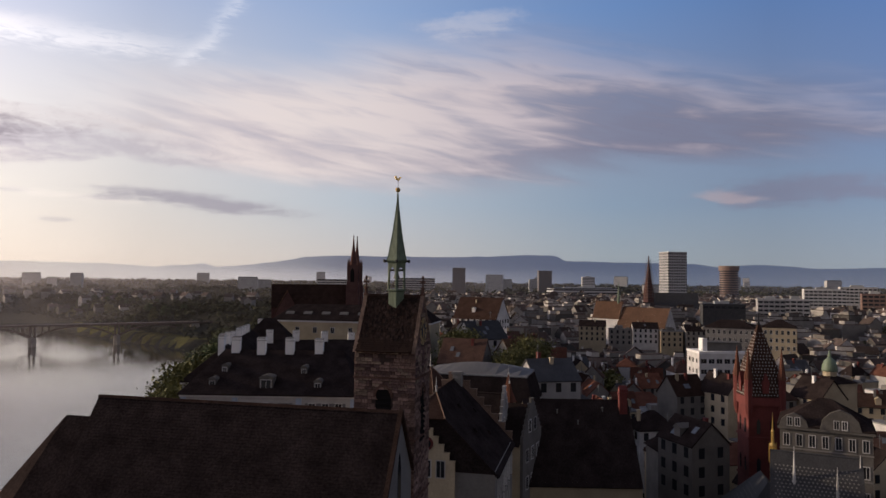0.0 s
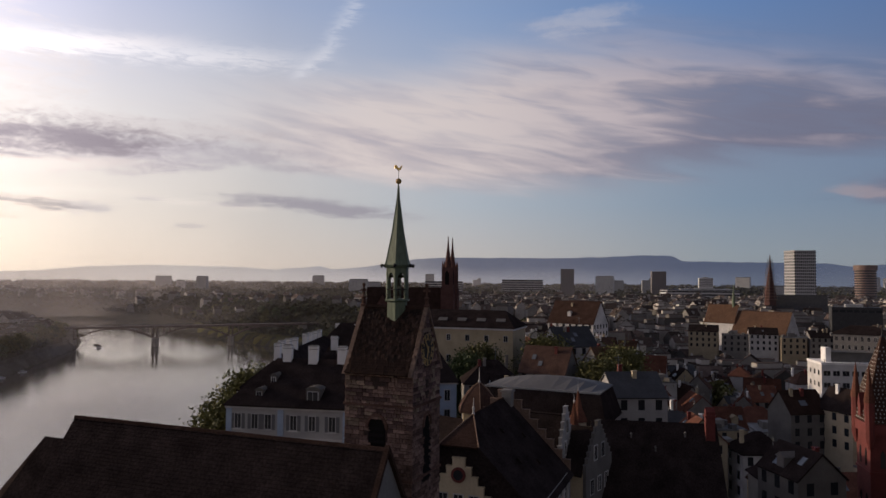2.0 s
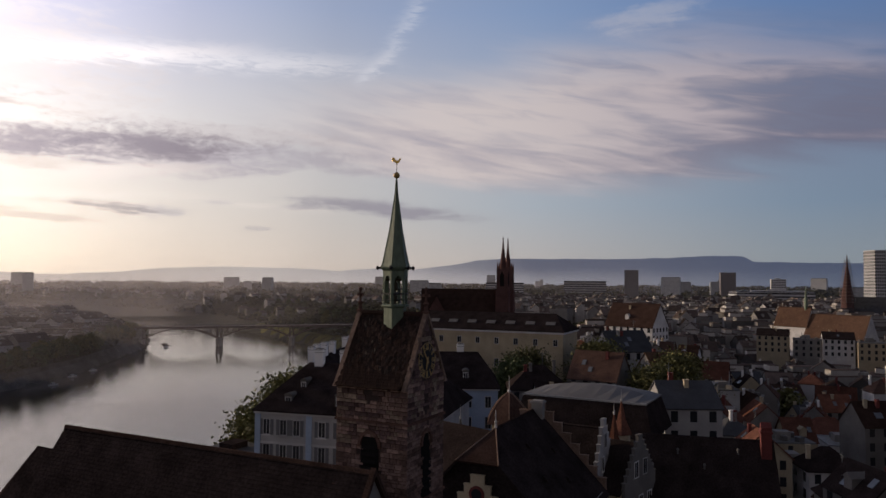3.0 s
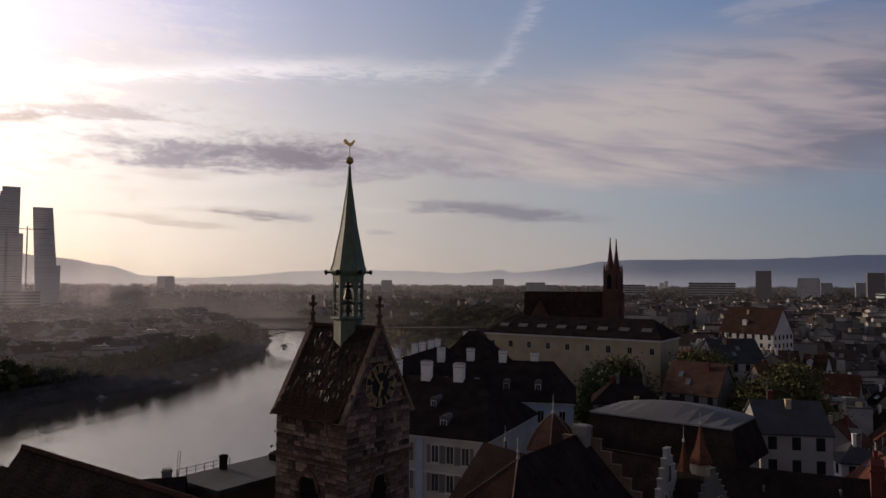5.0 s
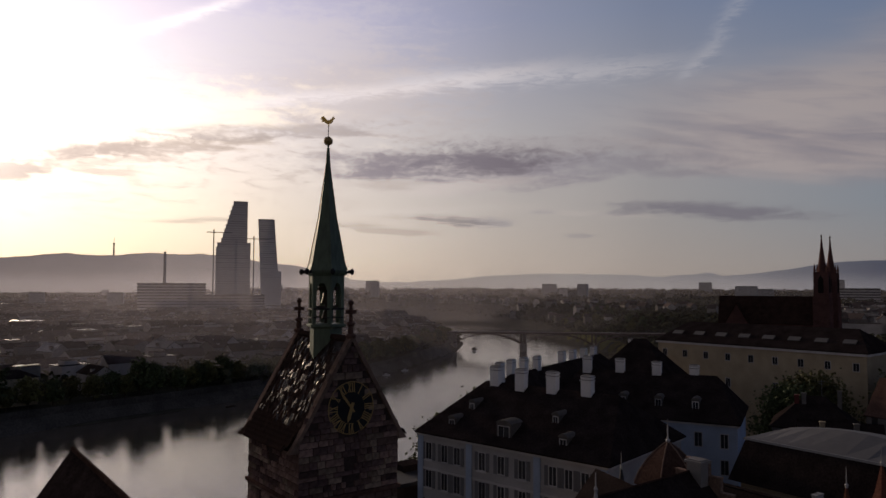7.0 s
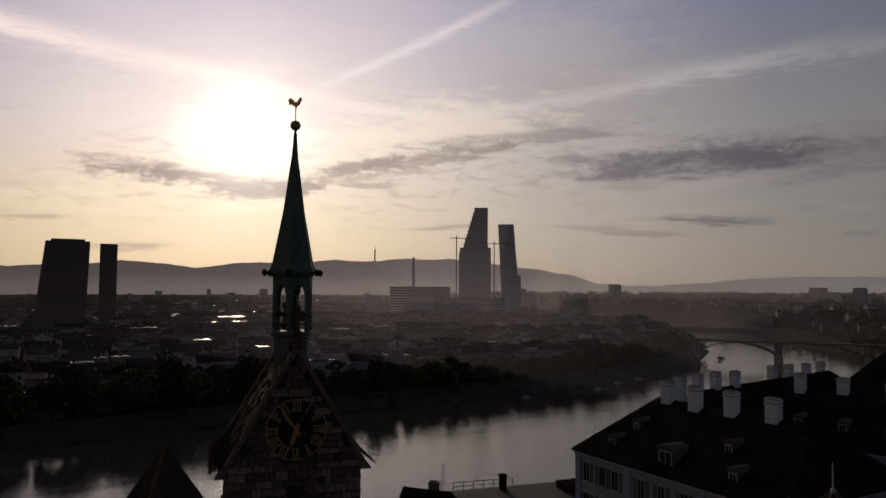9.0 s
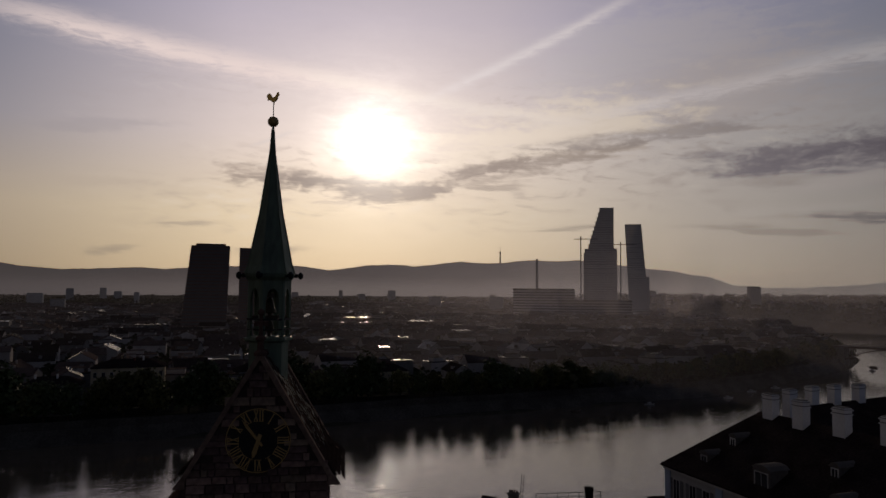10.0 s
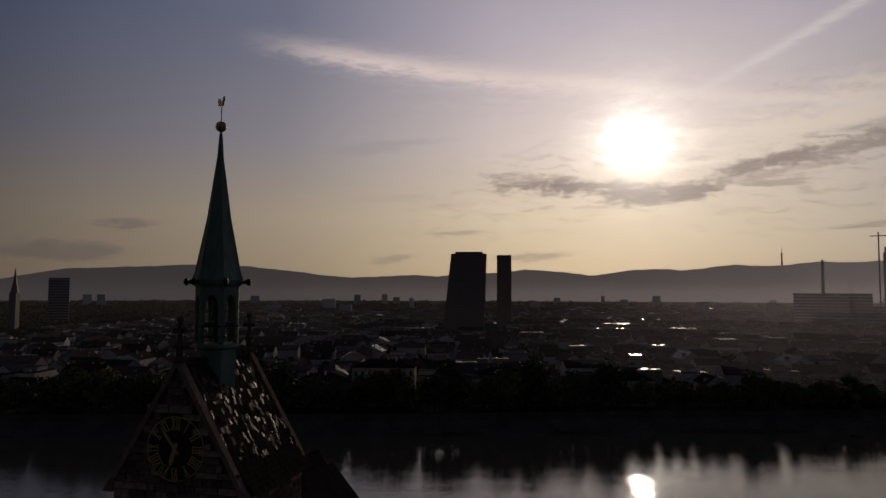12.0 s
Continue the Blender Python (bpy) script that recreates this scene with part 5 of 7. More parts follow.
part("round_pane", Geo().lathe([(0.5, 0), (0.5, 0.16)], 20, pose(0, B0 - .42, 43.4, 90, 0, 0)), M["glass"], big, "dark round pane")
for x in (-1.6, 0.0, 1.6):
    add_window(big, pose(x, B0 - .42, 39.6), 1.1, 2.0)
part("ridge_finial", Geo().lathe([(0.16, 0), (0.08, 0.4), (0.16, 0.6), (0.05, 0.8), (0.03, 1.7)], 8), M["plaster_white"], big, "white ridge finial", pose(0, BH, BR))
part("gable_chimney", Geo().box(-0.6, 0.6, -0.5, 0.5, 46.5, 49.5).box(-0.75, 0.75, -0.65, 0.65, 49.2, 49.4), M["plaster_grey"], big, m=pose(0.4, 5.3, 0))
for x, y in ((2.2, -3.0), (3.4, 1.5), (4.6, -5.0), (5.6, -0.5)):
    part("roof_hatch", Geo().box(-0.3, 0.3, -0.35, 0.35, -0.05, 0.16), M["roof_dark"], big, m=pose(x, y, BR - 1.02 * x + .12, 0, 45, 0))
for i in range(6):
    for z in (36.6, 33.0):
        part("timber_post", Geo().box(-0.12, 0.12, -0.12, 0.12, z, z + 3.4), M["plaster_white"], big, m=pose(7.85, -8.8 + i * 2.6, 0))
for i in range(5):
    for z in (37.2, 33.6):
        add_window(big, pose(7.75, -7.5 + i * 2.6, z, 0, 0, 90), 1.0, 1.8)
small = court_house(2.3, 103.9, -105, 8.0, 12.0, 39.4, 45.6, "gabled wing with white stepped end wall", front=False, back=True, wall="plaster_white")
for z, xs in ((36.0, (-2.2, 0, 2.2)), (40.6, (-1, 1)), (43.2, (0,))):
    for x in xs:
        add_window(small, pose(0, 0, 0, 0, 0, 180) @ pose(x, -6.45, z), 0.9, 1.8)
hall = court_house(20.0, 111.4, 90, 18.0, 16.5, 33.0, 43.4, "long hall with broad dark tiled roof", front=False, back=False, wall="plaster_cream")
porch = court_house(8.9, 104.9, 66, 8.6, 7.0, 39.2, 43.8, "cream gabled house with stepped end wall and dark shutters", front=True, back=False, wall="plaster_cream")
part("brick_chimney", Geo().box(-0.5, 0.5, -0.6, 0.6, 30, 45.2).box(-0.62, 0.62, -0.72, 0.72, 44.5, 44.75).prism([(-0.5, 45.2), (0.5, 45.2), (0, 45.8)], -0.6, 0.6, "y"), M["red_stone"], hall, "red brick end chimney", pose(-1.2, -7.2, 0))
for x, y in ((-1.5, -4), (-1.8, 3), (-3.0, 0), (-3.2, 6)):
    part("roof_vent", Geo().lathe([(0.12, 0), (0.12, 0.5), (0.2, 0.55), (0.05, 0.75)], 8), M["roof_zinc"], hall, m=pose(x, y, 43.4 + 1.155 * x + .1))
wing_l = court_house(-6.5, 100.5, 60, 9.0, 12.0, 40.0, 45.0, "court wing with dark red roof and plain gables", roof="roof_dark", front=False, back=False)


def pointed_turret(x, y, z0, z1, z2, r, label, roof="roof_red"):
    t = thing("stair_turret", label, "turret", pose(x, y, 0))
    part("wall", Geo().lathe([(r, z0), (r, z1)], 12), M["plaster_cream"], t)
    part("roof", Geo().lathe([(r + .3, z1 - .1), (r + .25, z1 + .1), (r * .55, z1 + (z2 - z1) * .4), (0.08, z2)], 6), M[roof], t, "pointed red tiled roof")
    part("finial", Geo().lathe([(0.1, z2 - .1), (0.16, z2 + .15), (0.04, z2 + .3), (0.015, z2 + 1.6)], 8), M["plaster_white"], t, "thin pale finial")
    return t


pointed_turret(10.1, 118.3, 22, 41.8, 46.2, 1.25, "slim stair turret with pointed red roof beside gable")
tent = thing("stair_turret", "broad stair turret with curved red tent roof", "turret", pose(-2.3, 98.7, 0, 0, 0, 10))
part("wall", Geo().lathe([(2.3, 22), (2.3, 46.5)], 6), M["plaster_cream"], tent)
part("roof", Geo().lathe([(2.9, 46.2), (2.85, 46.4), (2.45, 47.3), (1.75, 48.3), (0.95, 49.1), (0.1, 49.7)], 6), M["roof_brown"], tent, "curved red-brown tiled roof")
for i in range(6):
    g = Geo()
    for (r0, z0), (r1, z1) in zip([(2.85, 46.4), (2.45, 47.3), (1.75, 48.3), (0.95, 49.1)], [(2.45, 47.3), (1.75, 48.3), (0.95, 49.1), (0.1, 49.7)]):
        g.rod((r0, 0, z0), (r1, 0, z1), 0.06)
    part("hip_ridge", g, M["coping"], tent, "pale mortared hip ridge", pose(0, 0, 0, 0, 0, 60 * i + 30))
part("finial", Geo().lathe([(0.14, 49.6), (0.2, 49.85), (0.06, 50.0), (0.03, 51.6)], 8), M["plaster_white"], tent, "thin pale finial")
pointed_turret(9.4, 106.9, 22, 41.6, 46.4, 1.15, "slim stair turret with pointed red roof")
pointed_turret(-9.5, 104.5, 22, 41.0, 45.2, 0.9, "thin turret with grey pointed roof", "roof_slate")

# hall with the broad grey roof
aula = thing("assembly_hall", "hall with shallow grey sheet roof over brown tiled slopes", "hall", pose(5.6, 128.4, 0.45, 0, 0, -14))
part("wall", Geo().box(-9.6, 9.6, -5.6, 5.6, 20, 40.4), M["plaster_cream"], aula)
part("lower_roof", Geo().add([(-10.6, -6.6, 40.2), (10.6, -6.6, 40.2), (10.6, 6.6, 40.2), (-10.6, 6.6, 40.2), (-9.3, -5.0, 44.8), (9.3, -5.0, 44.8), (9.3, 5.0, 44.8), (-9.3, 5.0, 44.8)], [(3, 2, 1, 0), (0, 1, 5, 4), (1, 2, 6, 5), (2, 3, 7, 6), (3, 0, 4, 7), (4, 5, 6, 7)]), M["roof_dark"], aula, "brown tiled lower roof")
top, arc = Geo(), [(-9.4, 0.0), (-8.0, 0.45), (-6.6, 0.8), (-4.6, 1.2), (-2.4, 1.45), (-0.4, 1.55), (1.6, 1.5), (3.8, 1.3), (5.8, 0.95), (7.8, 0.5), (9.4, 0.0)]
for x_, h_ in arc:
    top.v += [(x_, -5.1, 44.8), (x_, -5.1, 45.0), (x_, 0.6, 45.0 + h_), (x_, 5.1, 45.0 + h_ * .6), (x_, 5.1, 44.8)]
top.f = [(5 * i + k, 5 * i + 5 + k, 5 * i + 5 + (k + 1) % 5, 5 * i + (k + 1) % 5) for i in range(len(arc) - 1) for k in range(5)]
top.f += [(0, 1, 2, 3, 4), tuple(range(5 * len(arc) - 1, 5 * len(arc) - 6, -1))]
part("upper_roof", top, M["roof_zinc"], aula, "shallow grey sheet roof", smooth=False)
part("roof_edge", Geo().box(-9.45, 9.45, -5.2, -5.1, 44.78, 45.03), M["concrete"], aula)
house(41.5, 120.7, 14, 9.0, 7.4, 21.4, 3.4, -70, "plaster_grey", "roof_dark", False, "se", "pale gabled house with dark tiled roof beside red tower", "court houses", 2.4)
house(19.5, 139, 24, 9, 10, 19.0, 3.5, 15, "plaster_white", "roof_slate", False, "se", "white plastered town house with slate roof and skylights", "court houses", 2.4)
house(19.5, 202, 22, 12, 10, 17.8, 5.5, 35, "plaster_grey", "roof_orange", False, "s", "grey house with steep orange tiled roof", "court houses")
house(13, 318, 22, 21, 14, 23, 9.0, -28, "plaster_white", "roof_brown", False, "se", "tall white gabled house with dark roof", "court houses")

house(-9, 176, 24, 13, 10, 15.0, 5.0, 12, "plaster_grey", "roof_dark", True, "s", "grey house with dark hipped roof below museum", "court houses")
house(4, 190, 24, 12, 10, 16.0, 6.0, -20, "plaster_grey", "roof_brown", False, "s", "grey house with steep brown roof below museum", "court houses")
house(9, 214, 24, 12, 11, 20.5, 5.0, 30, "plaster_white", "roof_slate", False, "s", "white house with slate roof beside museum", "court houses")
house(-2, 160, 24, 11, 9, 14.0, 4.5, 18, "plaster_white", "roof_dark", False, "s", "low white house with dark gable roof", "court houses")

# flat-roofed house by the river with a railed roof terrace
terrace = thing("terrace_house", "riverside house with flat dark roof and railed terrace", "house", pose(-48.6, 109.6, 0, 0, 0, -12))
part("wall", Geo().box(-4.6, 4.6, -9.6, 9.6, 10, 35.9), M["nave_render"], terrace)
part("roof", Geo().box(-4.9, 4.9, -9.9, 9.9, 35.9, 36.4), M["roof_slate"], terrace)
part("skylight_box", Geo().box(-1.3, 1.3, -1.7, 1.7, 36.4, 37.2).box(-1.4, 1.4, -1.8, 1.8, 37.2, 37.3), M["roof_dark"], terrace, m=pose(-1.2, 6.0, 0))
part("chimney", Geo().box(-0.4, 0.4, -0.4, 0.4, 36.4, 38.4).box(-0.5, 0.5, -0.5, 0.5, 38.1, 38.25), M["roof_dark"], terrace, m=pose(-3.5, -3.0, 0))
for i in range(7):
    part("rail_post", shared("terrace_post", lambda: Geo().box(-.04, .04, -.04, .04, 36.4, 37.5).mesh("rail_post", M["iron"])), None, terrace, m=pose(-4.6, -9.5 + i * 1.4, 0))
part("handrail", Geo().box(-4.64, -4.56, -9.5, -1.1, 37.45, 37.52).box(-4.63, -4.57, -9.5, -1.1, 36.95, 37.0), M["iron"], terrace)
low = thing("roof_house", "low river house with dark gabled roof and roof chimney", "house", pose(-53.0, 96.2, 0, 0, 0, 40))
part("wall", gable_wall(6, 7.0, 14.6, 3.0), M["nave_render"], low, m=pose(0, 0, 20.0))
part("roof", gable_roof(6, 7.0, 14.6, 3.0), M["roof_dark"], low, "dark tiled gable roof", pose(0, 0, 20.05))
part("chimney", Geo().box(-0.6, 0.6, -0.35, 0.35, 36.5, 38.5).box(-0.7, 0.7, -0.45, 0.45, 38.5, 38.62), M["plaster_grey"], low, m=pose(0.8, 0.4, 0))
for x in (-0.45, -0.15, 0.15, 0.45):
    part("chimney_pot", Geo().lathe([(0.1, 38.6), (0.1, 38.95)], 8), M["roof_red"], low, m=pose(0.8 + x, 0.4, 0))
part("ladder", Geo().rod((1.9, -0.3, 37.0), (2.2, -0.3, 41.2), 0.04).rod((2.2, -0.3, 37.0), (2.5, -0.3, 41.2), 0.04).rod((2.05, -0.3, 39.2), (2.36, -0.3, 39.2), 0.03).rod((2.1, -0.3, 40.0), (2.42, -0.3, 40.0), 0.03), M["iron"], low)

# small boats moored along the far shore
def boat(x, y, rot, white=True):
    t = thing("boat", "small moored boat with pale hull" if white else "small dark moored rowing boat", "boat", pose(x, y, 0, 0, 0, rot), "moored boats")
    part("hull", Geo().add([(-3, 0, 0.2), (-2.6, -0.9, 0.5), (2.0, -0.9, 0.5), (3.2, 0, 0.7), (2.0, 0.9, 0.5), (-2.6, 0.9, 0.5), (-2.4, -0.5, -0.2), (2.0, -0.5, -0.2), (2.0, 0.5, -0.2), (-2.4, 0.5, -0.2)], [(1, 2, 3, 4, 5, 0), (6, 7, 2, 1), (7, 3, 2), (7, 8, 3), (8, 4, 3), (8, 9, 5, 4), (9, 6, 1, 0), (9, 0, 5), (9, 8, 7, 6)]), M["plaster_white" if white else "wood"], t)
    if white:
        part("cabin", Geo().prism([(-1.2, 0.5), (1.0, 0.5), (0.6, 1.5), (-1.2, 1.5)], -0.7, 0.7, "y"), M["plaster_white"], t)
    return t


for x, y, r, wht in ((-317, 359, 75, True), (-343, 420, 70, True), (-334, 392, 72, True), (-311, 300, 80, True), (-424, 606, 60, False), (-420, 600, 62, False), (-412, 592, 58, False), (-400, 575, 60, True), (-305, 250, 84, False)):
    boat(x + 3, y, r, wht)

# ---- town hall with its red tower ----
hall_t = thing("town_hall_tower", "red town hall tower with patterned tiled spire and corner turrets", "tower", pose(51.9, 118.9, 0, 0, 0, -3))
TH = 2.65
part("shaft", Geo().box(-TH, TH, -TH, TH, 6, 43.2), M["red_stone"], hall_t)
for z in (30, 36.5, 42.6):
    part("string_course", Geo().box(-TH - .15, TH + .15, -TH - .15, TH + .15, z, z + 0.35), M["red_stone"], hall_t)
for turn in (0, 90, 180, 270):
    for z in (24, 31.2, 37.4):
        for x in (-1.1, 1.1):
            part("window", shared("th_win", lambda: Geo().prism([(-0.3, 0), (0.3, 0), (0.3, 1.9), (0, 2.4), (-0.3, 1.9)], -TH - .06, -TH + .02, "y").mesh("window", M["glass"])), None, hall_t, m=pose(0, 0, z, 0, 0, turn) @ pose(x, 0, 0))
SPIRE = [(2.95, 43.4), (2.75, 44.6), (2.15, 48.3), (0.36, 54.4)]
part("spire", Geo().lathe([(h * 1.414, z) for h, z in SPIRE] + [(0.3, 55.0)], 4), M["roof_brown"], hall_t, "steep spire of red and pale patterned tiles")
part("spire_finial", Geo().lathe([(0.3, 55.0), (0.12, 55.4), (0.03, 56.8)], 8), M["iron"], hall_t)
dots = Geo()
for q in range(4):
    for r in range(20):
        z = 43.7 + r * 0.52
        half = float(np.interp(z, [b for a, b in SPIRE], [a for a, b in SPIRE]))
        n = max(1, int(2 * half / 0.5))
        for i in range(n):
            x = (i + 0.5 - n / 2) * 0.5 + (0.12 if r % 2 else -0.12)
            m_ = pose(0, 0, 0, 0, 0, 90 * q) @ pose(x, -half - 0.05, z, 76, 0, 0)
            dots.add([(-.11, 0, 0), (0, -.14, 0), (.11, 0, 0), (0, .14, 0)], [(0, 1, 2, 3)], m_)
tagged(part("pale_tiling", dots, M["plaster_white"], hall_t, "rows of small pale tiles"), kind="stuff")
for turn in (0, 90, 180, 270):
    part("gallery", Geo().box(-TH, TH, -TH - .35, -TH - .1, 41.9, 43.3), M["red_stone"], hall_t, m=pose(0, 0, 0, 0, 0, turn))
    part("spire_dormer", Geo().box(-0.5, 0.5, -3.1, -1.8, 44.0, 45.4).prism([(-0.65, 45.4), (0.65, 45.4), (0, 47.2)], -3.15, -1.6, "y"), M["red_stone"], hall_t, m=pose(0, 0, 0, 0, 0, turn))
for a in (45, 135, 225, 315):
    c = pose(0, 0, 0, 0, 0, a) @ Vector((TH * 1.414, 0, 0))
    o = part("corner_turret", Geo().lathe([(0.25, 39.8), (0.62, 41.2), (0.62, 46.2)], 8), M["red_stone"], hall_t, m=pose(c.x, c.y, 0))
    part("turret_roof", Geo().lathe([(0.74, 46.2), (0.4, 48.2), (0.04, 51.2)], 8), M["roof_red"], o)
fl = thing("ridge_fleche", "small gilded openwork fleche on the town hall roof", "turret", pose(46.7, 102.2, 0))
part("base", Geo().lathe([(0.42, 33), (0.42, 36.8), (0.52, 36.9), (0.52, 37.2)], 8), M["gold"], fl)
part("needle", Geo().lathe([(0.42, 37.2), (0.36, 38.6), (0.5, 38.7), (0.24, 39.1), (0.18, 40.6), (0.26, 40.7), (0.12, 41.0), (0.02, 43.4)], 8), M["gold"], fl)
for k in range(6):
    part("pinnacle", shared("fl_pin", lambda: Geo().lathe([(0.07, 36.4), (0.07, 38.2), (0.01, 39.2)], 6).mesh("pinnacle", M["gold"])), None, fl, m=pose(0.52 * math.cos(k * 1.047), 0.52 * math.sin(k * 1.047), 0))
# patterned roofs: dark tiles with rows of small pale ones
def dotted(parent, face, length, rise, step=0.62, inset=0.5):
    g = Geo()
    rows = int((rise - 0.6) / step)
    for r in range(rows):
        n = int(length / step)
        for i in range(n):
            x = (i + (0.5 if r % 2 else 0)) * step - length / 2 + 0.3
            if abs(x) < length / 2 - inset * r * 0.0 - 0.3:
                g.add([(x - .12, 0.4 + r * step, .02), (x, 0.28 + r * step, .02), (x + .12, 0.4 + r * step, .02), (x, 0.52 + r * step, .02)], [(0, 1, 2, 3)], face)
    return tagged(part("pale_tiling", g, M["plaster_grey"], parent, "rows of small pale tiles"), kind="stuff")


roof_t = thing("town_hall", "town hall wing with dark roof of dotted tiles", "town hall", pose(42.2, 81.2, 0, 0, 0, -24))
part("wall", Geo().box(-4.6, 4.6, -5.5, 5.5, 6, 34.4), M["red_stone"], roof_t)
part("roof", gable_roof(9, 11, 34.4, 8.0, 0.3, 0.2), M["roof_slate"], roof_t, "steep dark roof")
ang = math.degrees(math.atan2(8, 5.5))
dotted(roof_t, pose(0, -5.8, 34.2, ang, 0, 0), 9.2, 9.3, 0.42)
for x, y, z in ((-2.2, -2.0, 43.6), (2.0, -3.0, 42.0), (4.4, -0.6, 43.0)):
    part("roof_finial", Geo().lathe([(0.3, z - 6.2), (0.22, z - 4.6), (0.1, z - 1.6), (0.02, z)], 8), M["plaster_white"], roof_t, "white tapered roof finial", pose(x, y, 0))
low_t = thing("town_hall_court", "lower town hall roof of patterned tiles", "town hall", pose(44.5, 100, 0, 0, 0, -14))
part("wall", Geo().box(-5, 5, -8, 8, 6, 28.5), M["red_stone"], low_t)
part("roof", hip_roof(16, 10, 28.5, 6.5), M["roof_slate"], low_t, "patterned tiled roof", pose(0, 0, 0, 0, 0, 90))
dotted(low_t, pose(0, 0, 0, 0, 0, -90) @ pose(0, -5.35, 28.7, math.degrees(math.atan2(6.5, 5.4)), 0, 0), 7, 7.4)
# grand hotel-like block with curved gables
grand = thing("grand_block", "pale stone block with curved gables and many windows", "house", pose(55.8, 105.4, 0, 0, 0, -27))
part("wall", Geo().box(-5.8, 5.8, -5, 5, 4, 41.4), M["stone_dim"], grand)
part("cornice", Geo().box(-6.1, 6.1, -5.35, 5.2, 41.0, 41.45), M["stone_dim"], grand)
part("roof", hip_roof(11.6, 10, 41.45, 3.6), M["roof_dark"], grand)
for x, gw, top_ in ((-4.0, 1.9, 43.3), (1.9, 2.6, 44.3)):
    h_ = top_ - 41.4
    part("gable", Geo().prism([(-gw, 41.4), (gw, 41.4), (gw * .86, 41.4 + h_ * .45), (gw * .5, 41.4 + h_ * .8), (0, top_), (-gw * .5, 41.4 + h_ * .8), (-gw * .86, 41.4 + h_ * .45)], -5.45, -4.6, "y"), M["stone_dim"], grand, "curved gable", pose(x, 0, 0))
    for dx in (-.5, .5):
        add_window(grand, pose(x + dx, -5.45, 41.5), 0.75, 1.3)
for z in (38.6, 35.0, 31.4, 27.8, 24.2):
    for i in range(7):
        add_window(grand, pose(-4.95 + i * 1.65, -5, z), 0.9, 1.8)
    part("sill_band", Geo().box(-5.9, 5.9, -5.12, -5.0, z - .45, z - .28), M["plaster_grey"], grand)
    for i in range(4):
        add_window(grand, pose(5.8, -3.6 + i * 2.3, z, 0, 0, 90), 0.9, 1.8)
# plain white modern block, stone church with orange roof, civic block, domed house
mod = thing("modern_block", "white modern block with ribbon windows and roof terrace", "house", pose(93.2, 251, 0, 0, 0, 1.5))
part("wall", Geo().box(-8.3, 8.3, -6, 6, 8, 37.6), M["plaster_white"], mod)
part("parapet", Geo().box(-8.5, 8.5, -6.2, 6.2, 37.6, 38.3), M["whitewash"], mod)
part("roof_house", Geo().box(-4.2, 7.6, -2.8, 4.6, 38.3, 41.0).box(-4.6, 8.0, -3.2, 5.0, 41.0, 41.3), M["plaster_grey"], mod, "set-back top storey")
part("stair_tower", Geo().box(-6.2, -4.6, -3.4, 0.5, 38.3, 42.6), M["whitewash"], mod, "white stair tower")
for i in range(7):
    part("terrace_post", shared("mod_post", lambda: Geo().box(-.06, .06, -.06, .06, 38.3, 39.4).mesh("terrace_post", M["steel_grey"])), None, mod, m=pose(-7.5 + i * 2.5, -6.1, 0))
for z in (34.2, 30.6, 27.0):
    for i in range(6):
        add_window(mod, pose(-6.8 + i * 2.7, -6, z), 2.1, 1.7)
    for i in range(3):
        add_window(mod, pose(-8.3, -3.6 + i * 3.4, z, 0, 0, -90), 1.4, 1.6)
friars = thing("friars_church", "long stone church with orange tiled roof and white gable", "church", pose(120, 443, 0, 0, 0, -42))
part("nave", gable_wall(32, 15, 21.6, 12.2), M["plaster_white"], friars, m=pose(0, 0, 12))
part("nave_roof", gable_roof(31.6, 15, 21.6, 12.2, .5, .4), M["roof_orange"], friars, "orange-brown tiled roof", pose(-.4, 0, 12))
part("choir", gable_wall(19, 10, 27, 10), M["plaster_white"], friars, m=pose(-25.5, 0, 12))
part("choir_roof", gable_roof(19, 10, 27, 10, .5, .4), M["roof_orange"], friars, m=pose(-25.5, 0, 12.05))
part("ridge_turret", Geo().lathe([(0.9, 47), (0.9, 53), (0.08, 62)], 8), M["copper"], friars, m=pose(-19, 0, 0))
for k, (hx, hy, hw, hh) in enumerate(((82, 418, 15, 22), (97, 413, 13, 20.6), (110, 409, 14, 21.6), (123, 404, 12, 20.4), (137, 402, 14, 21))):
    house(hx, hy, 14, hw, 10, hh, 0.2 if k % 2 else 3.2, -14 + k * 3, ("plaster_cream", "plaster_grey", "plaster_white")[k % 3], "roof_flat" if k % 2 else "roof_dark", False, "s", "", "town houses")
for k, (hx, hy) in enumerate(((62, 191), (72, 188), (82, 184), (93, 181))):
    house(hx, hy, 14, 9.5, 8.5, 18.5 + k % 2, 4.6, (20, -60, 15, -70)[k], ("plaster_grey", "plaster_cream")[k % 2], ("roof_brown", "roof_dark")[k % 2], k == 2, "s", "", "town houses")
part("west_window", Geo().prism([(-1.6, 20), (1.6, 20), (1.6, 29), (0, 33), (-1.6, 29)], 15.98, 16.06, "x"), M["glass"], friars, "tall pointed window")
for i in range(6):
    add_window(friars, pose(-13 + i * 5.2, -7.5, 22), 1.4, 8.0)
civic = thing("civic_block", "yellow stone civic block with rows of windows", "house", pose(169, 370, 0, 0, 0, -23))
part("wall", Geo().box(-7.9, 7.9, -7, 7, 8, 39.6), M["plaster_cream"], civic)
part("roof", hip_roof(15.8, 14, 39.6, 4), M["roof_dark"], civic)
greyb = thing("civic_block", "grey stone civic block with dark roof", "house", pose(147, 378, 0, 0, 0, -23))
part("wall", Geo().box(-12, 12, -7, 7, 8, 38.6), M["plaster_grey"], greyb)
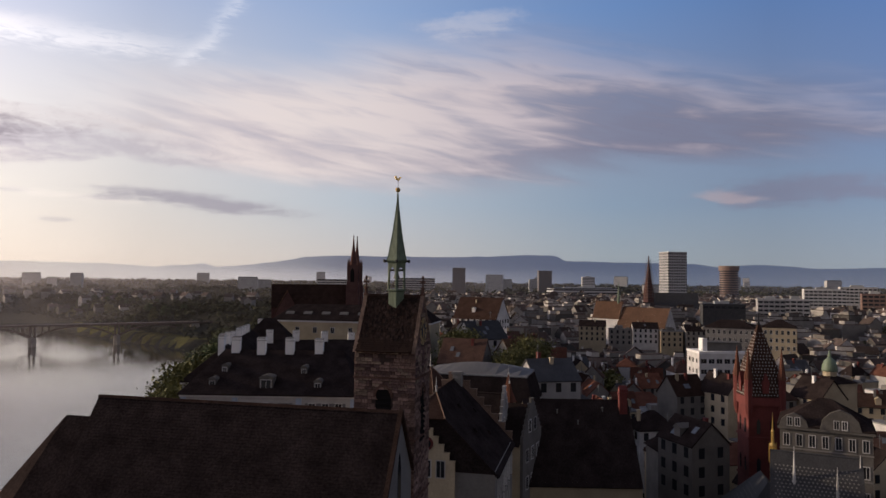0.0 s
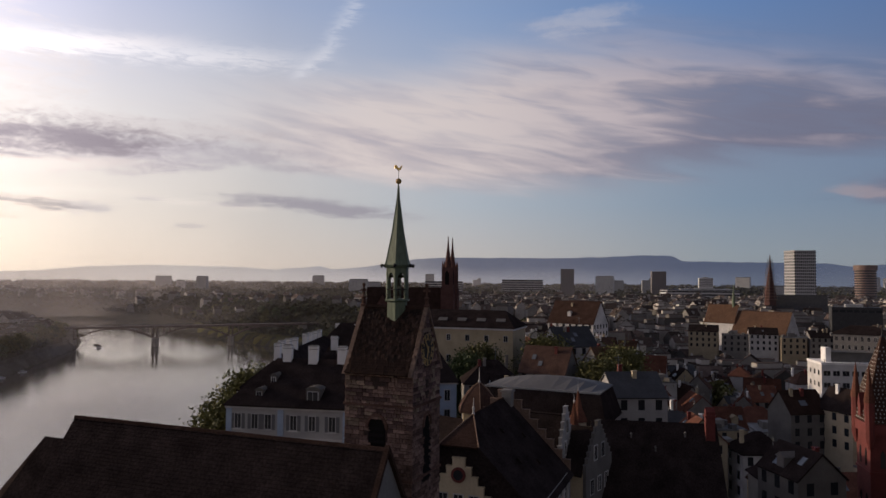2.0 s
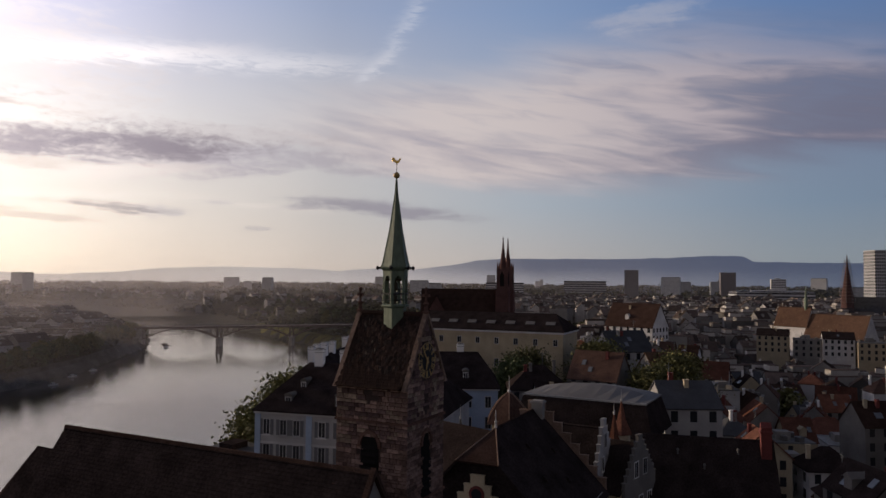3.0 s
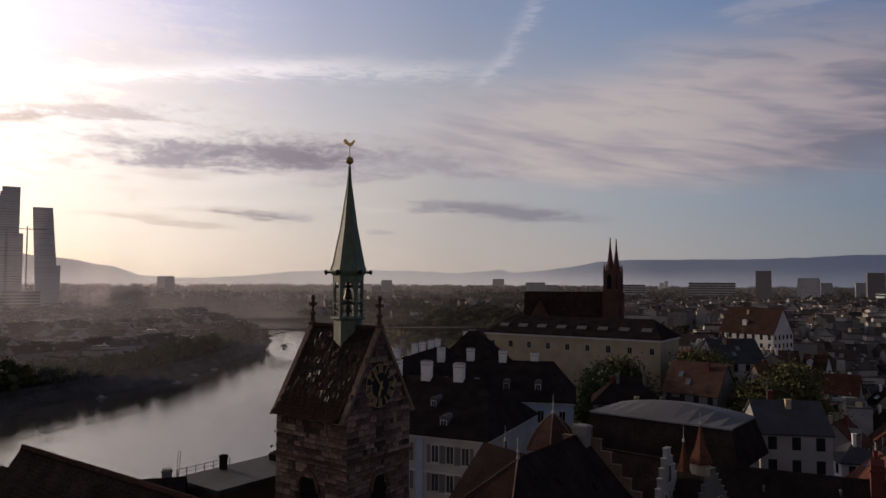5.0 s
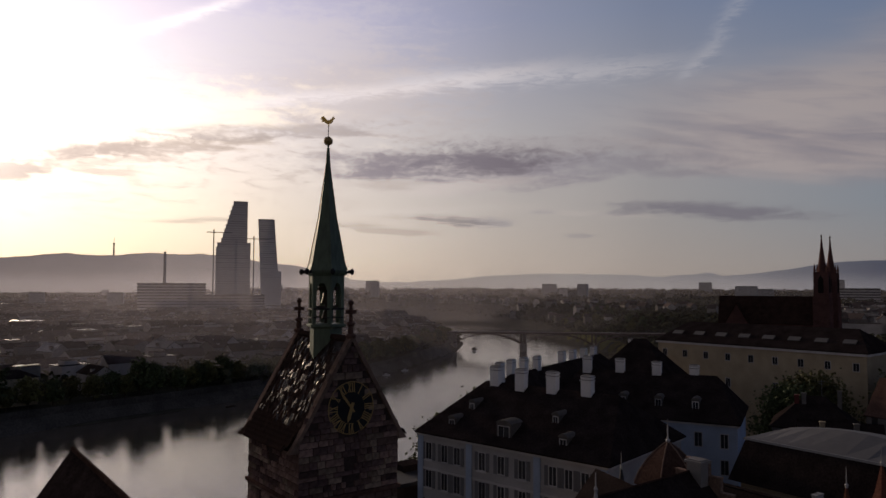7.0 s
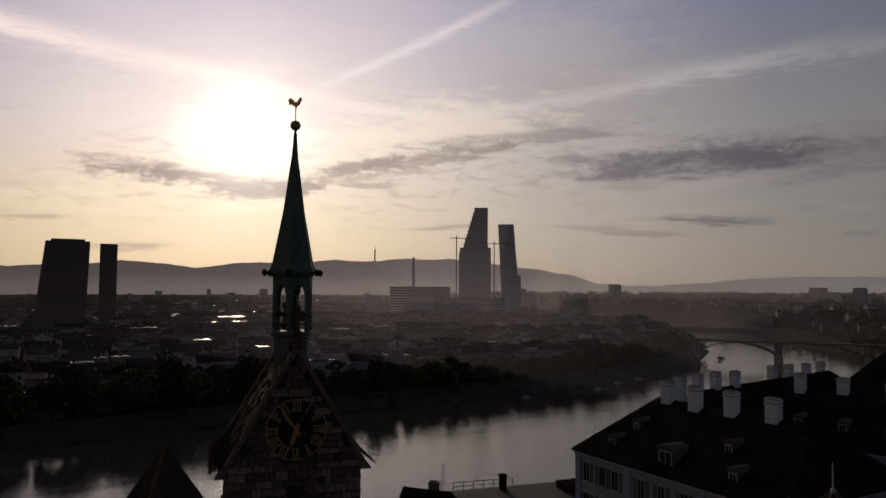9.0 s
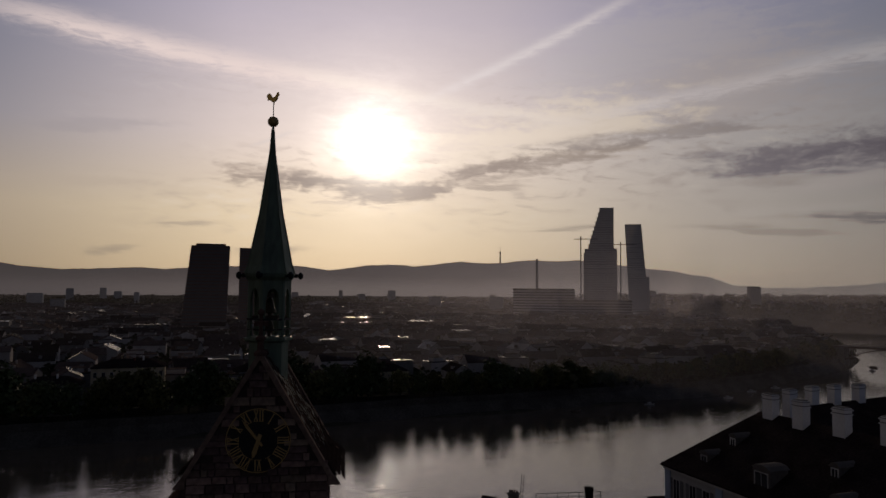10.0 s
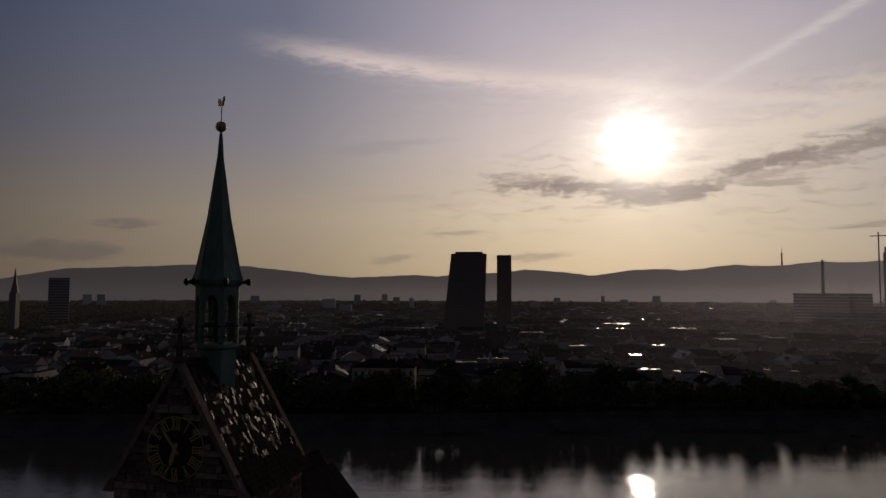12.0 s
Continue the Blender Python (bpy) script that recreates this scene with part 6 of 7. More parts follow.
part("roof", hip_roof(24, 14, 38.6, 4), M["roof_dark"], greyb)
for z in (36, 32, 28):
    for i in range(6):
        add_window(civic, pose(-6.6 + i * 2.64, -7, z), 1.3, 2.2)
    for i in range(9):
        add_window(greyb, pose(-10.6 + i * 2.64, -7, z - .6), 1.3, 2.2)
dome = thing("domed_house", "corner house with small green copper dome", "house", pose(102.8, 194, 0, 0, 0, 20))
part("wall", Geo().box(-4.5, 4.5, -4.5, 4.5, 8, 35.6), M["plaster_cream"], dome)
part("roof", hip_roof(9, 9, 35.6, 2.2), M["roof_dark"], dome)
part("drum", Geo().lathe([(1.7, 36), (1.7, 38.4)], 12), M["plaster_cream"], dome)
part("cupola", Geo().lathe([(1.95, 38.4), (1.95, 38.8), (1.85, 39.8), (1.45, 41.1), (0.7, 41.9), (0.45, 42.1), (0.45, 42.8), (0.06, 44.2)], 12), M["copper"], dome, "green copper cupola", smooth=True)

# ---- cathedral ----
minster = thing("cathedral", "dark red sandstone cathedral with two slender spires", "cathedral", pose(-52, 392, 0, 0, 0, 0))
for name, (x, y), top in (("north_tower", (-3.9, 2), 86.6), ("south_tower", (-4.7, 22), 87.2)):
    o = part(name, Geo().box(-3.4, 3.4, -3.4, 3.4, 20, 58).box(-3.0, 3.0, -3.0, 3.0, 58, 69.5), M["minster_stone"], minster, m=pose(x, y, 0))
    part("spire", Geo().lathe([(2.0, 69), (1.8, 71), (1.0, 77.5), (0.6, 80.5), (0.2, top - 1)], 8), M["minster_stone"], o)
    part("finial", Geo().lathe([(0.25, top - 1.2), (0.6, top - .9), (0.15, top - .6), (0.1, top)], 6), M["minster_stone"], o)
    for i in range(4):
        a = radians(45 + 90 * i)
        part("pinnacle", shared("m_pin", lambda: Geo().lathe([(0.5, 67), (0.45, 70), (0.55, 70.2), (0.06, 73.4)], 6).mesh("pinnacle", M["minster_stone"])), None, o, m=pose(3.6 * math.cos(a), 3.6 * math.sin(a), 0))
    for s in range(4):
        part("belfry_window", shared("m_win", lambda: Geo().prism([(-1.1, 60), (1.1, 60), (1.1, 66), (0, 68), (-1.1, 66)], -3.06, -2.98, "y").mesh("belfry_window", M["black_gap"])), None, o, m=pose(0, 0, 0, 0, 0, 90 * s))
part("nave", gable_wall(46, 14, 26, 12).box(-23, 23, -12, 12, 0, 14), M["minster_stone"], minster, m=pose(-26, 4, 20, 0, 0, 14))
part("nave_roof", gable_roof(46, 14.4, 26, 12, 0.4, 0.3), M["roof_brown"], minster, "steep dark tiled roof", pose(-26, 4, 20.1, 0, 0, 14))
part("transept_roof", gable_roof(30, 12, 24, 11, 0.4, 0.3), M["roof_brown"], minster, m=pose(-40, 0, 20, 0, 0, 104))
part("transept", gable_wall(30, 11.6, 24, 11), M["minster_stone"], minster, m=pose(-40, 0, 20, 0, 0, 104))

# ---- bridge ----
BR_A, BR_B = Vector((-417, 580, 0)), Vector((-245, 668, 0))
br_dir = BR_B - BR_A
br_len = br_dir.length
BRM = Matrix.Translation(BR_A) @ pose(0, 0, 0, 0, -0.5, math.degrees(math.atan2(br_dir.y, br_dir.x)))
bridge = thing("bridge", "low steel arch bridge on stone piers across the river", "bridge", BRM)
DECK = 18.0
part("deck", Geo().box(-50, br_len + 60, -6.4, 6.4, DECK - 1.0, DECK), M["bridge_steel"], bridge)
part("fascia", Geo().box(-50, br_len + 60, -6.8, -6.4, DECK - 1.5, DECK + 0.2).box(-50, br_len + 60, 6.4, 6.8, DECK - 1.5, DECK + 0.2), M["bridge_steel"], bridge, "dark red-brown steel edge girder")
PIERS = (60.6, 126.8)
SPANS = [(-6, 58.6), (62.6, 124.8), (128.8, 190)]
SPRING, CROWN = 7.2, DECK - 2.0


def rib_height(u):
    return CROWN - (CROWN - SPRING) * (2 * u - 1) ** 2


for a, b in SPANS:
    for y in (-6.0, -2.0, 2.0, 6.0):
        g = Geo()
        n = 18
        for i in range(n):
            u0, u1 = i / n, (i + 1) / n
            g.prism([(a + (b - a) * u0, rib_height(u0) - .35), (a + (b - a) * u1, rib_height(u1) - .35), (a + (b - a) * u1, rib_height(u1) + .4), (a + (b - a) * u0, rib_height(u0) + .4)], y - .3, y + .3, "y")
        part("arch_rib", g, M["bridge_steel"], bridge)
    for i in range(13):
        u = i / 12
        z = rib_height(u)
        if z < CROWN - 1.6:
            for y in (-6.0, 6.0):
                part("strut", Geo().box(-.22, .22, -.22, .22, z, DECK - 1.0), M["bridge_steel"], bridge, m=pose(a + (b - a) * u, y, 0))
for x in PIERS:
    o = part("pier", Geo().prism([(-2.6, -7.5), (0, -10), (2.6, -7.5), (2.6, 7.5), (0, 10), (-2.6, 7.5)], -4, 6.8).box(-3.0, 3.0, -8.4, 8.4, 6.8, 7.4), M["bridge_stone"], bridge, "pale stone pier", pose(x, 0, 0))
    part("pier_top", Geo().box(-1.9, -1.0, -6.5, 6.5, 7.4, DECK - 1.0).box(1.0, 1.9, -6.5, 6.5, 7.4, DECK - 1.0), M["bridge_steel"], o)
part("abutment", Geo().box(190, 197, -8.2, 8.2, -3, DECK - 1.6), M["bridge_stone"], bridge, "pale stone abutment")
part("abutment", Geo().box(-14, -6, -8.0, 8.0, -3, DECK - 1.0), M["bridge_stone"], bridge, "stone abutment")
for i in range(60):
    part("rail_post", shared("br_post", lambda: Geo().box(-.08, .08, -.08, .08, DECK, DECK + 1.1).mesh("rail_post", M["iron"])), None, bridge, m=pose(-48 + i * 5, -6.6, 0))
part("handrail", Geo().box(-50, br_len + 60, -6.66, -6.54, DECK + 1.05, DECK + 1.2).box(-50, br_len + 60, 6.54, 6.66, DECK + 1.05, DECK + 1.2), M["iron"], bridge)
for i in range(9):
    part("lamp_post", shared("br_lamp", lambda: Geo().rod((0, 0, DECK), (0, 0, DECK + 6.5), 0.1, 0.06).box(-.5, .5, -.12, .12, DECK + 6.4, DECK + 6.6).mesh("lamp_post", M["iron"])), None, bridge, m=pose(4 + i * 23, 5.6 if i % 2 else -5.6, 0))

# ---- tall buildings ----
def floors(parent, w, d, z0, z1, step, mat, t=0.25, share=0.22):
    """Thin slabs marking the storeys round a block."""
    z = z0 + step
    while z < z1 - 0.2:
        part("floor_band", Geo().box(-w / 2 - t, w / 2 + t, -d / 2 - t, d / 2 + t, z - step * share, z + step * share), M[mat], parent)
        z += step


def tall(x, y, rot, w, d, z0, z1, label, body="glass", band="tower_white", step=3.6, name="tower_block", share=0.22):
    t = thing(name, label, "tower block", pose(x, y, 0, 0, 0, rot), "tower blocks")
    part("body", Geo().box(-w / 2, w / 2, -d / 2, d / 2, z0, z1), M[body], t)
    floors(t, w, d, z0, z1, step, band, share=share)
    part("parapet", Geo().box(-w / 2 - .3, w / 2 + .3, -d / 2 - .3, d / 2 + .3, z1, z1 + 1.2), M[band], t)
    return t


# two stepped office towers: every storey a white band over glass
def stepped_tower(x, y, rot, d, outline, label):
    """outline(z) gives the left and right edge of the storey at z, or None above the top."""
    t = thing("office_tower", label, "tower block", pose(x, y, 0, 0, 0, rot), "stepped office towers")
    z, k = 8.0, 0
    while outline(z):
        l, r = outline(z)
        part("storey_glass", Geo().box(l + .3, r - .3, -d / 2 + .3, d / 2 - .3, z, z + 4.3), M["concrete"], t)
        part("storey_band", Geo().box(l, r, -d / 2, d / 2, z + 1.5, z + 4.3), M["tower_white"], t)
        z += 4.3
    return t


def outline_tall(z):
    if z > 216:
        return None
    if z < 137:
        return (-31, 31) if z < 130 else (-29, 31)
    u = int((z - 137) / 9) / 8.5
    return (-22 + 22 * u, 25)


def outline_second(z):
    if z > 191:
        return None
    u = (z - 8) / 184
    return (-16.5 - 8.8 * u, 21 if z < 87 else 14.5 - 8.2 * (z - 87) / 105)


stepped_tower(-1141.6, 791.5, 57.5, 22, outline_tall, "tall pale stepped office tower above the town")
stepped_tower(-1160.8, 889.3, 55.5, 22, outline_second, "second pale office tower with slanting side")
fair = thing("fair_tower", "dark slanting hotel tower by the fair halls", "tower block", pose(-874, 79, 0, 0, 0, 87))
part("body", Geo().add([(-30, -11, 8), (22, -11, 8), (22, 11, 8), (-30, 11, 8), (-19, -11, 113), (25, -11, 113), (25, 11, 113), (-19, 11, 113)], [(3, 2, 1, 0), (4, 5, 6, 7), (0, 1, 5, 4), (1, 2, 6, 5), (2, 3, 7, 6), (3, 0, 4, 7)]), M["tower_dark"], fair)
for k in range(26):
    u0, u1 = (k + 0.2) / 26, (k + 0.6) / 26
    part("floor_band", Geo().add([(-30.3 + 11 * u0, -11.3, 8 + 105 * u0), (22.3 + 3 * u0, -11.3, 8 + 105 * u0), (22.3 + 3 * u0, 11.3, 8 + 105 * u0), (-30.3 + 11 * u0, 11.3, 8 + 105 * u0), (-30.3 + 11 * u1, -11.3, 8 + 105 * u1), (22.3 + 3 * u1, -11.3, 8 + 105 * u1), (22.3 + 3 * u1, 11.3, 8 + 105 * u1), (-30.3 + 11 * u1, 11.3, 8 + 105 * u1)], [(3, 2, 1, 0), (4, 5, 6, 7), (0, 1, 5, 4), (1, 2, 6, 5), (2, 3, 7, 6), (3, 0, 4, 7)]), M["tower_brown"], fair)
part("roof_plant", Geo().box(-14, 20, -8, 8, 113, 115.5), M["tower_brown"], fair)
tall(-1021, 135, 86, 21, 20, 8, 118, "slim dark glass tower by the fair halls", "tower_dark", "tower_brown", 3.8)
grid_t = tall(342.8, 1118.6, 10.7, 30.6, 30.6, 12, 108.6, "white gridded residential tower", "roof_slate", "tower_white", 4.4, share=0.15)
for i in range(10):
    part("fin", shared("grid_fin", lambda: Geo().box(-0.4, 0.4, -15.6, 15.6, 12, 108.6).mesh("fin", M["tower_white"])), None, grid_t, m=pose(-13.05 + i * 2.9, 0, 0))
    part("fin", shared("grid_fin_side", lambda: Geo().box(-15.6, 15.6, -0.4, 0.4, 12, 108.6).mesh("fin", M["tower_white"])), None, grid_t, m=pose(0, -13.05 + i * 2.9, 0))
round_t = thing("round_tower", "round brown bank tower with banded storeys", "tower block", pose(484, 1259, 0))
part("body", Geo().lathe([(15.6, 12), (15.6, 84), (17.2, 84), (17.2, 92.5)], 32), M["tower_brown"], round_t)
for z in range(18, 84, 4):
    part("window_band", Geo().lathe([(15.8, z), (15.8, z + 1.9)], 32), M["glass"], round_t)
tall(9, 1499, 0, 27, 27, 20, 86.5, "dark glass office tower", "tower_dark", "tower_dark", 4)
tall(207, 1636, 0, 30, 27, 20, 84.5, "dark glass office tower", "tower_dark", "tower_dark", 4)
steeple = thing("scaffolded_steeple", "church steeple wrapped in scaffolding boards", "church", pose(181.8, 665, 0))
part("core", Geo().lathe([(4.6, 16), (4.6, 53), (2.4, 66), (0.9, 78), (0.25, 87)], 8), M["minster_stone"], steeple)
for i in range(13):
    r = 5.9 - max(0, i - 3) * 0.42
    part("scaffold_deck", Geo().lathe([(r, 0), (r, 0.35)], 8), M["tower_brown"], steeple, m=pose(0, 0, 48 + i * 2.7))
    for k in range(8):
        part("scaffold_pole", shared("sc_pole", lambda: Geo().box(-.09, .09, -.09, .09, 0, 2.8).mesh("scaffold_pole", M["steel_grey"])), None, steeple, m=pose(r * .95 * math.cos(k * .785 + .39), r * .95 * math.sin(k * .785 + .39), 48 + i * 2.7))
part("church_body", gable_wall(44, 16, 22, 14), M["plaster_grey"], steeple, m=pose(24, 4, 16, 0, 0, -14))
part("church_roof", gable_roof(44, 16, 22, 14), M["roof_slate"], steeple, m=pose(24, 4, 16.1, 0, 0, -14))
spire_far = thing("far_steeple", "dark slender church steeple beyond the river", "church", pose(-986, -574, 0))
part("tower", Geo().box(-5, 5, -5, 5, 6, 62), M["tower_dark"], spire_far)
part("spire", Geo().lathe([(6, 62), (2.6, 78), (0.3, 98)], 8), M["tower_dark"], spire_far)
smoke = thing("smokestack", "slim tall industrial smokestack", "chimney", pose(-1174, 674, 0))
part("shaft", Geo().lathe([(3.2, 8), (2.2, 121)], 12), M["concrete"], smoke)
mast = thing("radio_mast", "thin radio mast on a far hill", "mast", pose(-4261, 1983, 0))
part("pole", Geo().lathe([(6, 215), (4, 300), (6.5, 304), (6.5, 310), (1.8, 312), (1.0, 346)], 8), M["steel_grey"], mast)
for x, y, z in ((-1092, 720, 160), (-1138, 834, 156)):
    c = thing("tower_crane", "slim tower crane beside the office towers", "crane", pose(x, y, 0, 0, 0, 60), "tower cranes")
    part("mast", Geo().box(-1, 1, -1, 1, 8, z), M["steel_grey"], c)
    part("jib", Geo().box(-12, 30, -.7, .7, z - 6, z - 4.6), M["steel_grey"], c)
for x, y, rot, w, d, z1, lab, body in ((-1160, 682, 57, 112, 30, 64, "long white factory office block", "tower_white"), (-1110, 760, 57, 130, 40, 44, "low pale factory hall", "concrete"), (213, 1180, 10, 112, 40, 50, "long low white hall", "tower_white"), (-90, 1620, 0, 90, 40, 64, "long pale hospital block in haze", "concrete"), (-263, 1578, 8, 82, 40, 59, "wide pale block with a crane", "concrete"), (-1275, -675, 118, 34, 30, 88, "dark square tower block beyond the river", "tower_dark")):
    tall(x, y, rot, w, d, 8, z1, lab, body, "glass", 5, "office_block")

# mid-rise blocks with ribbon windows among the farther quarters
for kind, x, y, z1, w in (("white", 251, 566, 49.5, 20), ("white", 276, 577, 49.5, 19), ("white", 367, 710, 56.6, 37), ("white", 417, 740, 59, 33), ("brown", 355, 603, 54, 21), ("white", 276, 1473, 49.5, 96), ("white", 280, 1493, 70.8, 26),
                          ("dark", 197, 523, 46.4, 29), ("grey", 289, 637, 43.2, 40)):
    body = {"white": "plaster_white", "brown": "tower_brown", "dark": "roof_slate", "grey": "concrete"}[kind]
    o = thing("office_block", {"white": "white flat-roofed block with ribbon windows", "brown": "brown office block with window bands", "dark": "low dark metal-clad hall between blocks", "grey": "grey concrete block with window bands"}[kind], "office block", pose(x, y, 0, 0, 0, -math.degrees(math.atan2(x, y)) + 8), "mid-rise blocks")
    dd = min(w * 0.6, 18)
    part("wall", Geo().box(-w / 2, w / 2, -dd / 2, dd / 2, 10, z1), M[body], o)
    part("roof_plant", Geo().box(-w * 0.2, w * 0.15, -dd * 0.2, dd * 0.2, z1, z1 + 2.4), M["concrete"], o)
    part("parapet", Geo().box(-w / 2 - .2, w / 2 + .2, -dd / 2 - .2, dd / 2 + .2, z1 - .1, z1 + .5), M[body], o)
    for k in range(5 if kind != "dark" else 1):
        n = max(4, int(w / 4))
        for i in range(n if w < 60 else 0):
            part("window", shared(("ribbon", round(w / n, 1)), lambda: Geo().box(-w / n * 0.4, w / n * 0.4, -0.06, 0.0, 0, 1.6).mesh("window", M["glass"])), None, o, m=pose((i + .5 - n / 2) * w / n, -dd / 2, z1 - 2.8 - k * 3.3))

# ---- streets of houses ----
WALLS = ["plaster_white"] * 4 + ["plaster_cream"] * 3 + ["plaster_grey"] * 3
ROOFS = ["roof_brown"] * 4 + ["roof_dark"] * 4 + ["roof_red"] * 3 + ["roof_slate"] * 2
KEEP = [(-9, 176, 6), (4, 190, 6), (9, 214, 6), (-2, 160, 5), (251, 566, 12), (276, 577, 12), (367, 710, 20), (417, 740, 18), (355, 603, 13), (197, 523, 16), (289, 637, 21), (40.6, 119, 9), (52, 119, 8), (46, 100, 10), (43, 80, 12), (57, 106, 11), (93, 251, 13), (118, 447, 24), (90, 415, 12), (110, 409, 14), (130, 403, 13), (168, 371, 13), (147, 378, 15), (103, 194, 8), (62, 191, 6), (72, 188, 6), (82, 184, 6), (93, 181, 6), (19, 139, 8), (19.5, 202, 9), (13, 318, 14), (7.5, 127, 17), (21, 112, 15), (0, 92, 16), (11, 106, 9), (-27, 217, 32), (-60, 398, 44), (-27, 128, 26), (-12, 60, 26), (197, 672, 30), (0, 30, 30), (15, 50, 26), (25, 70, 22)]


def free(x, y, r):
    return all(math.hypot(x - a, y - b) > q + r for a, b, q in KEEP)


rnd = random.Random(5)
count = 0
far_walls, far_roofs = Geo(), Geo()
rnd_top = random.Random(17)
east_walls, east_roofs = Geo(), Geo()


def plain_house(x, y, z, w, d, h, rh, rot, far_walls=far_walls, far_roofs=far_roofs):
    m = pose(x, y, z, 0, 0, rot)
    if rh < 0.4:
        far_walls.box(-w / 2, w / 2, -d / 2, d / 2, -4, h, m)
        far_roofs.box(-w / 2 - .1, w / 2 + .1, -d / 2 - .1, d / 2 + .1, h, h + .4, m)
        if w > 9:
            far_walls.box(-w * .3, w * .15, -d * .25, d * .25, h + .4, h + 2.6, m)
            far_roofs.box(-w * .31, w * .16, -d * .27, d * .27, h + 2.6, h + 2.8, m)
            far_walls.box(w * .25, w * .33, -d * .1, d * .15, h + .4, h + 1.6, m)
    else:
        far_walls.add(*(lambda q: (q.v, q.f))(gable_wall(w, d, h, rh)), m)
        far_roofs.add(*(lambda q: (q.v, q.f))(gable_roof(w, d, h, rh)), m)
        if y > -300:
            cx = rnd_top.uniform(-.35, .35) * w
            far_walls.box(cx - .4, cx + .4, d * .08, d * .08 + .7, h + rh * .6, h + rh + 1.2, m)
            if rnd_top.random() < 0.6:
                dx = rnd_top.uniform(-.3, .3) * w
                for sd in (-1, 1):
                    far_walls.box(dx - .9, dx + .9, sd * d * .3 - .9, sd * d * .3 + .9, h, h + rh * .4 + 1.3, m)
                    far_roofs.box(dx - 1.1, dx + 1.1, sd * d * .3 - 1.1, sd * d * .3 + 1.1, h + rh * .4 + 1.3, h + rh * .4 + 1.5, m)


# right of the hill: rows of town houses, then farther quarters
y = 125.0
while y < 1150:
    step = 9.6 + y * 0.012
    x = -150.0 if y > 620 else (-8.0 if y > 235 else 32.0)
    while x < y * 0.75 + 70:
        px_, py_ = x + rnd.uniform(-4, 4), y + rnd.uniform(-4, 4)
        w, d = rnd.uniform(7, 13), rnd.uniform(6.5, 10)
        flat = rnd.random() < (0.34 if y < 350 else 0.6)
        if y > 330:
            w, d = w * (rnd.uniform(1.3, 2.6) if flat else 1.1), d * 1.1
        h, rh = rnd.uniform(10, 15), (0.2 if flat else rnd.uniform(3.2, 5.0))
        rot = rnd.choice((10, 12, 100, 98, 30, -15, 75)) + rnd.uniform(-6, 6)
        z = land(px_, py_)
        if free(px_, py_, 9) and rnd.random() < 0.93:
            if y < 330 and count < 290:
                wall = rnd.choice(WALLS)
                house(px_, py_, z, w, d, h, rh, rot, wall, rnd.choice(["roof_flat", "roof_zinc"]) if flat else rnd.choice(ROOFS), rnd.random() < 0.25, "sw" if y < 200 else "s" if y < 290 else "")
                count += 1
            else:
                plain_house(px_, py_, z, w, d, h, rh, rot)
        x += step + rnd.uniform(0, 4)
    y += step * 0.92 + rnd.uniform(0, 2)
# across the river
y = -420.0
while y < 900:
    x = along(FAR_BANK, y) - 42
    while x > -1900 - max(0, y) * 0.3:
        dist = -x
        step = 19 + dist * 0.012
        px_, py_ = x + rnd.uniform(-5, 5), y + rnd.uniform(-5, 5)
        w, d = rnd.uniform(11, 20) * (1 + dist / 1400), rnd.uniform(9, 13) * (1 + dist / 1600)
        flat = rnd.random() < 0.35
        h, rh = rnd.uniform(8, 13), (0.2 if flat else rnd.uniform(3, 5))
        if rnd.random() < 0.86:
            plain_house(px_, py_, land(px_, py_), w, d, h, rh, rnd.choice((0, 90, 8, 95, 80)) + rnd.uniform(-8, 8), east_walls, east_roofs)
        x -= step + rnd.uniform(0, 10)
    y += 26 + rnd.uniform(0, 5)
# small white houses among the trees beyond the bridge
hr = random.Random(33)
for i in range(230):
    y = hr.uniform(720, 1500)
    x = along(NEAR_BANK, y) + 20 + 500 * hr.random() if hr.random() < 0.6 else along(FAR_BANK, y) - 20 - 420 * hr.random()
    plain_house(x, y, land(x, y), hr.uniform(9, 16), hr.uniform(8, 11), hr.uniform(7, 12), hr.uniform(3, 4.5), hr.uniform(0, 180))
# waterfront blocks across the river
for x, y, rot, w, d, h, n, wall in ((-338, 34, 90, 31, 16, 18, 9, "plaster_cream"), (-352, 94, 92, 25, 14, 13, 9, "plaster_grey"), (-328, 4, 90, 24, 12, 12, 8, "plaster_grey"), (-345, -40, 90, 30, 15, 17, 9, "plaster_grey"), (-340, 156, 88, 26, 13, 12, 7, "plaster_cream")):
    b_ = house(x, y, 8, w, d, h, 3.5, rot, wall, "roof_dark", True, "", "riverside block with rows of tall windows", "waterfront blocks")
    for r in range(int(h / 4.2)):
        for i in range(n):
            add_window(b_, pose((i + .5 - n / 2) * w / n, -d / 2, 1.2 + r * 4.2), 1.4, 2.4)
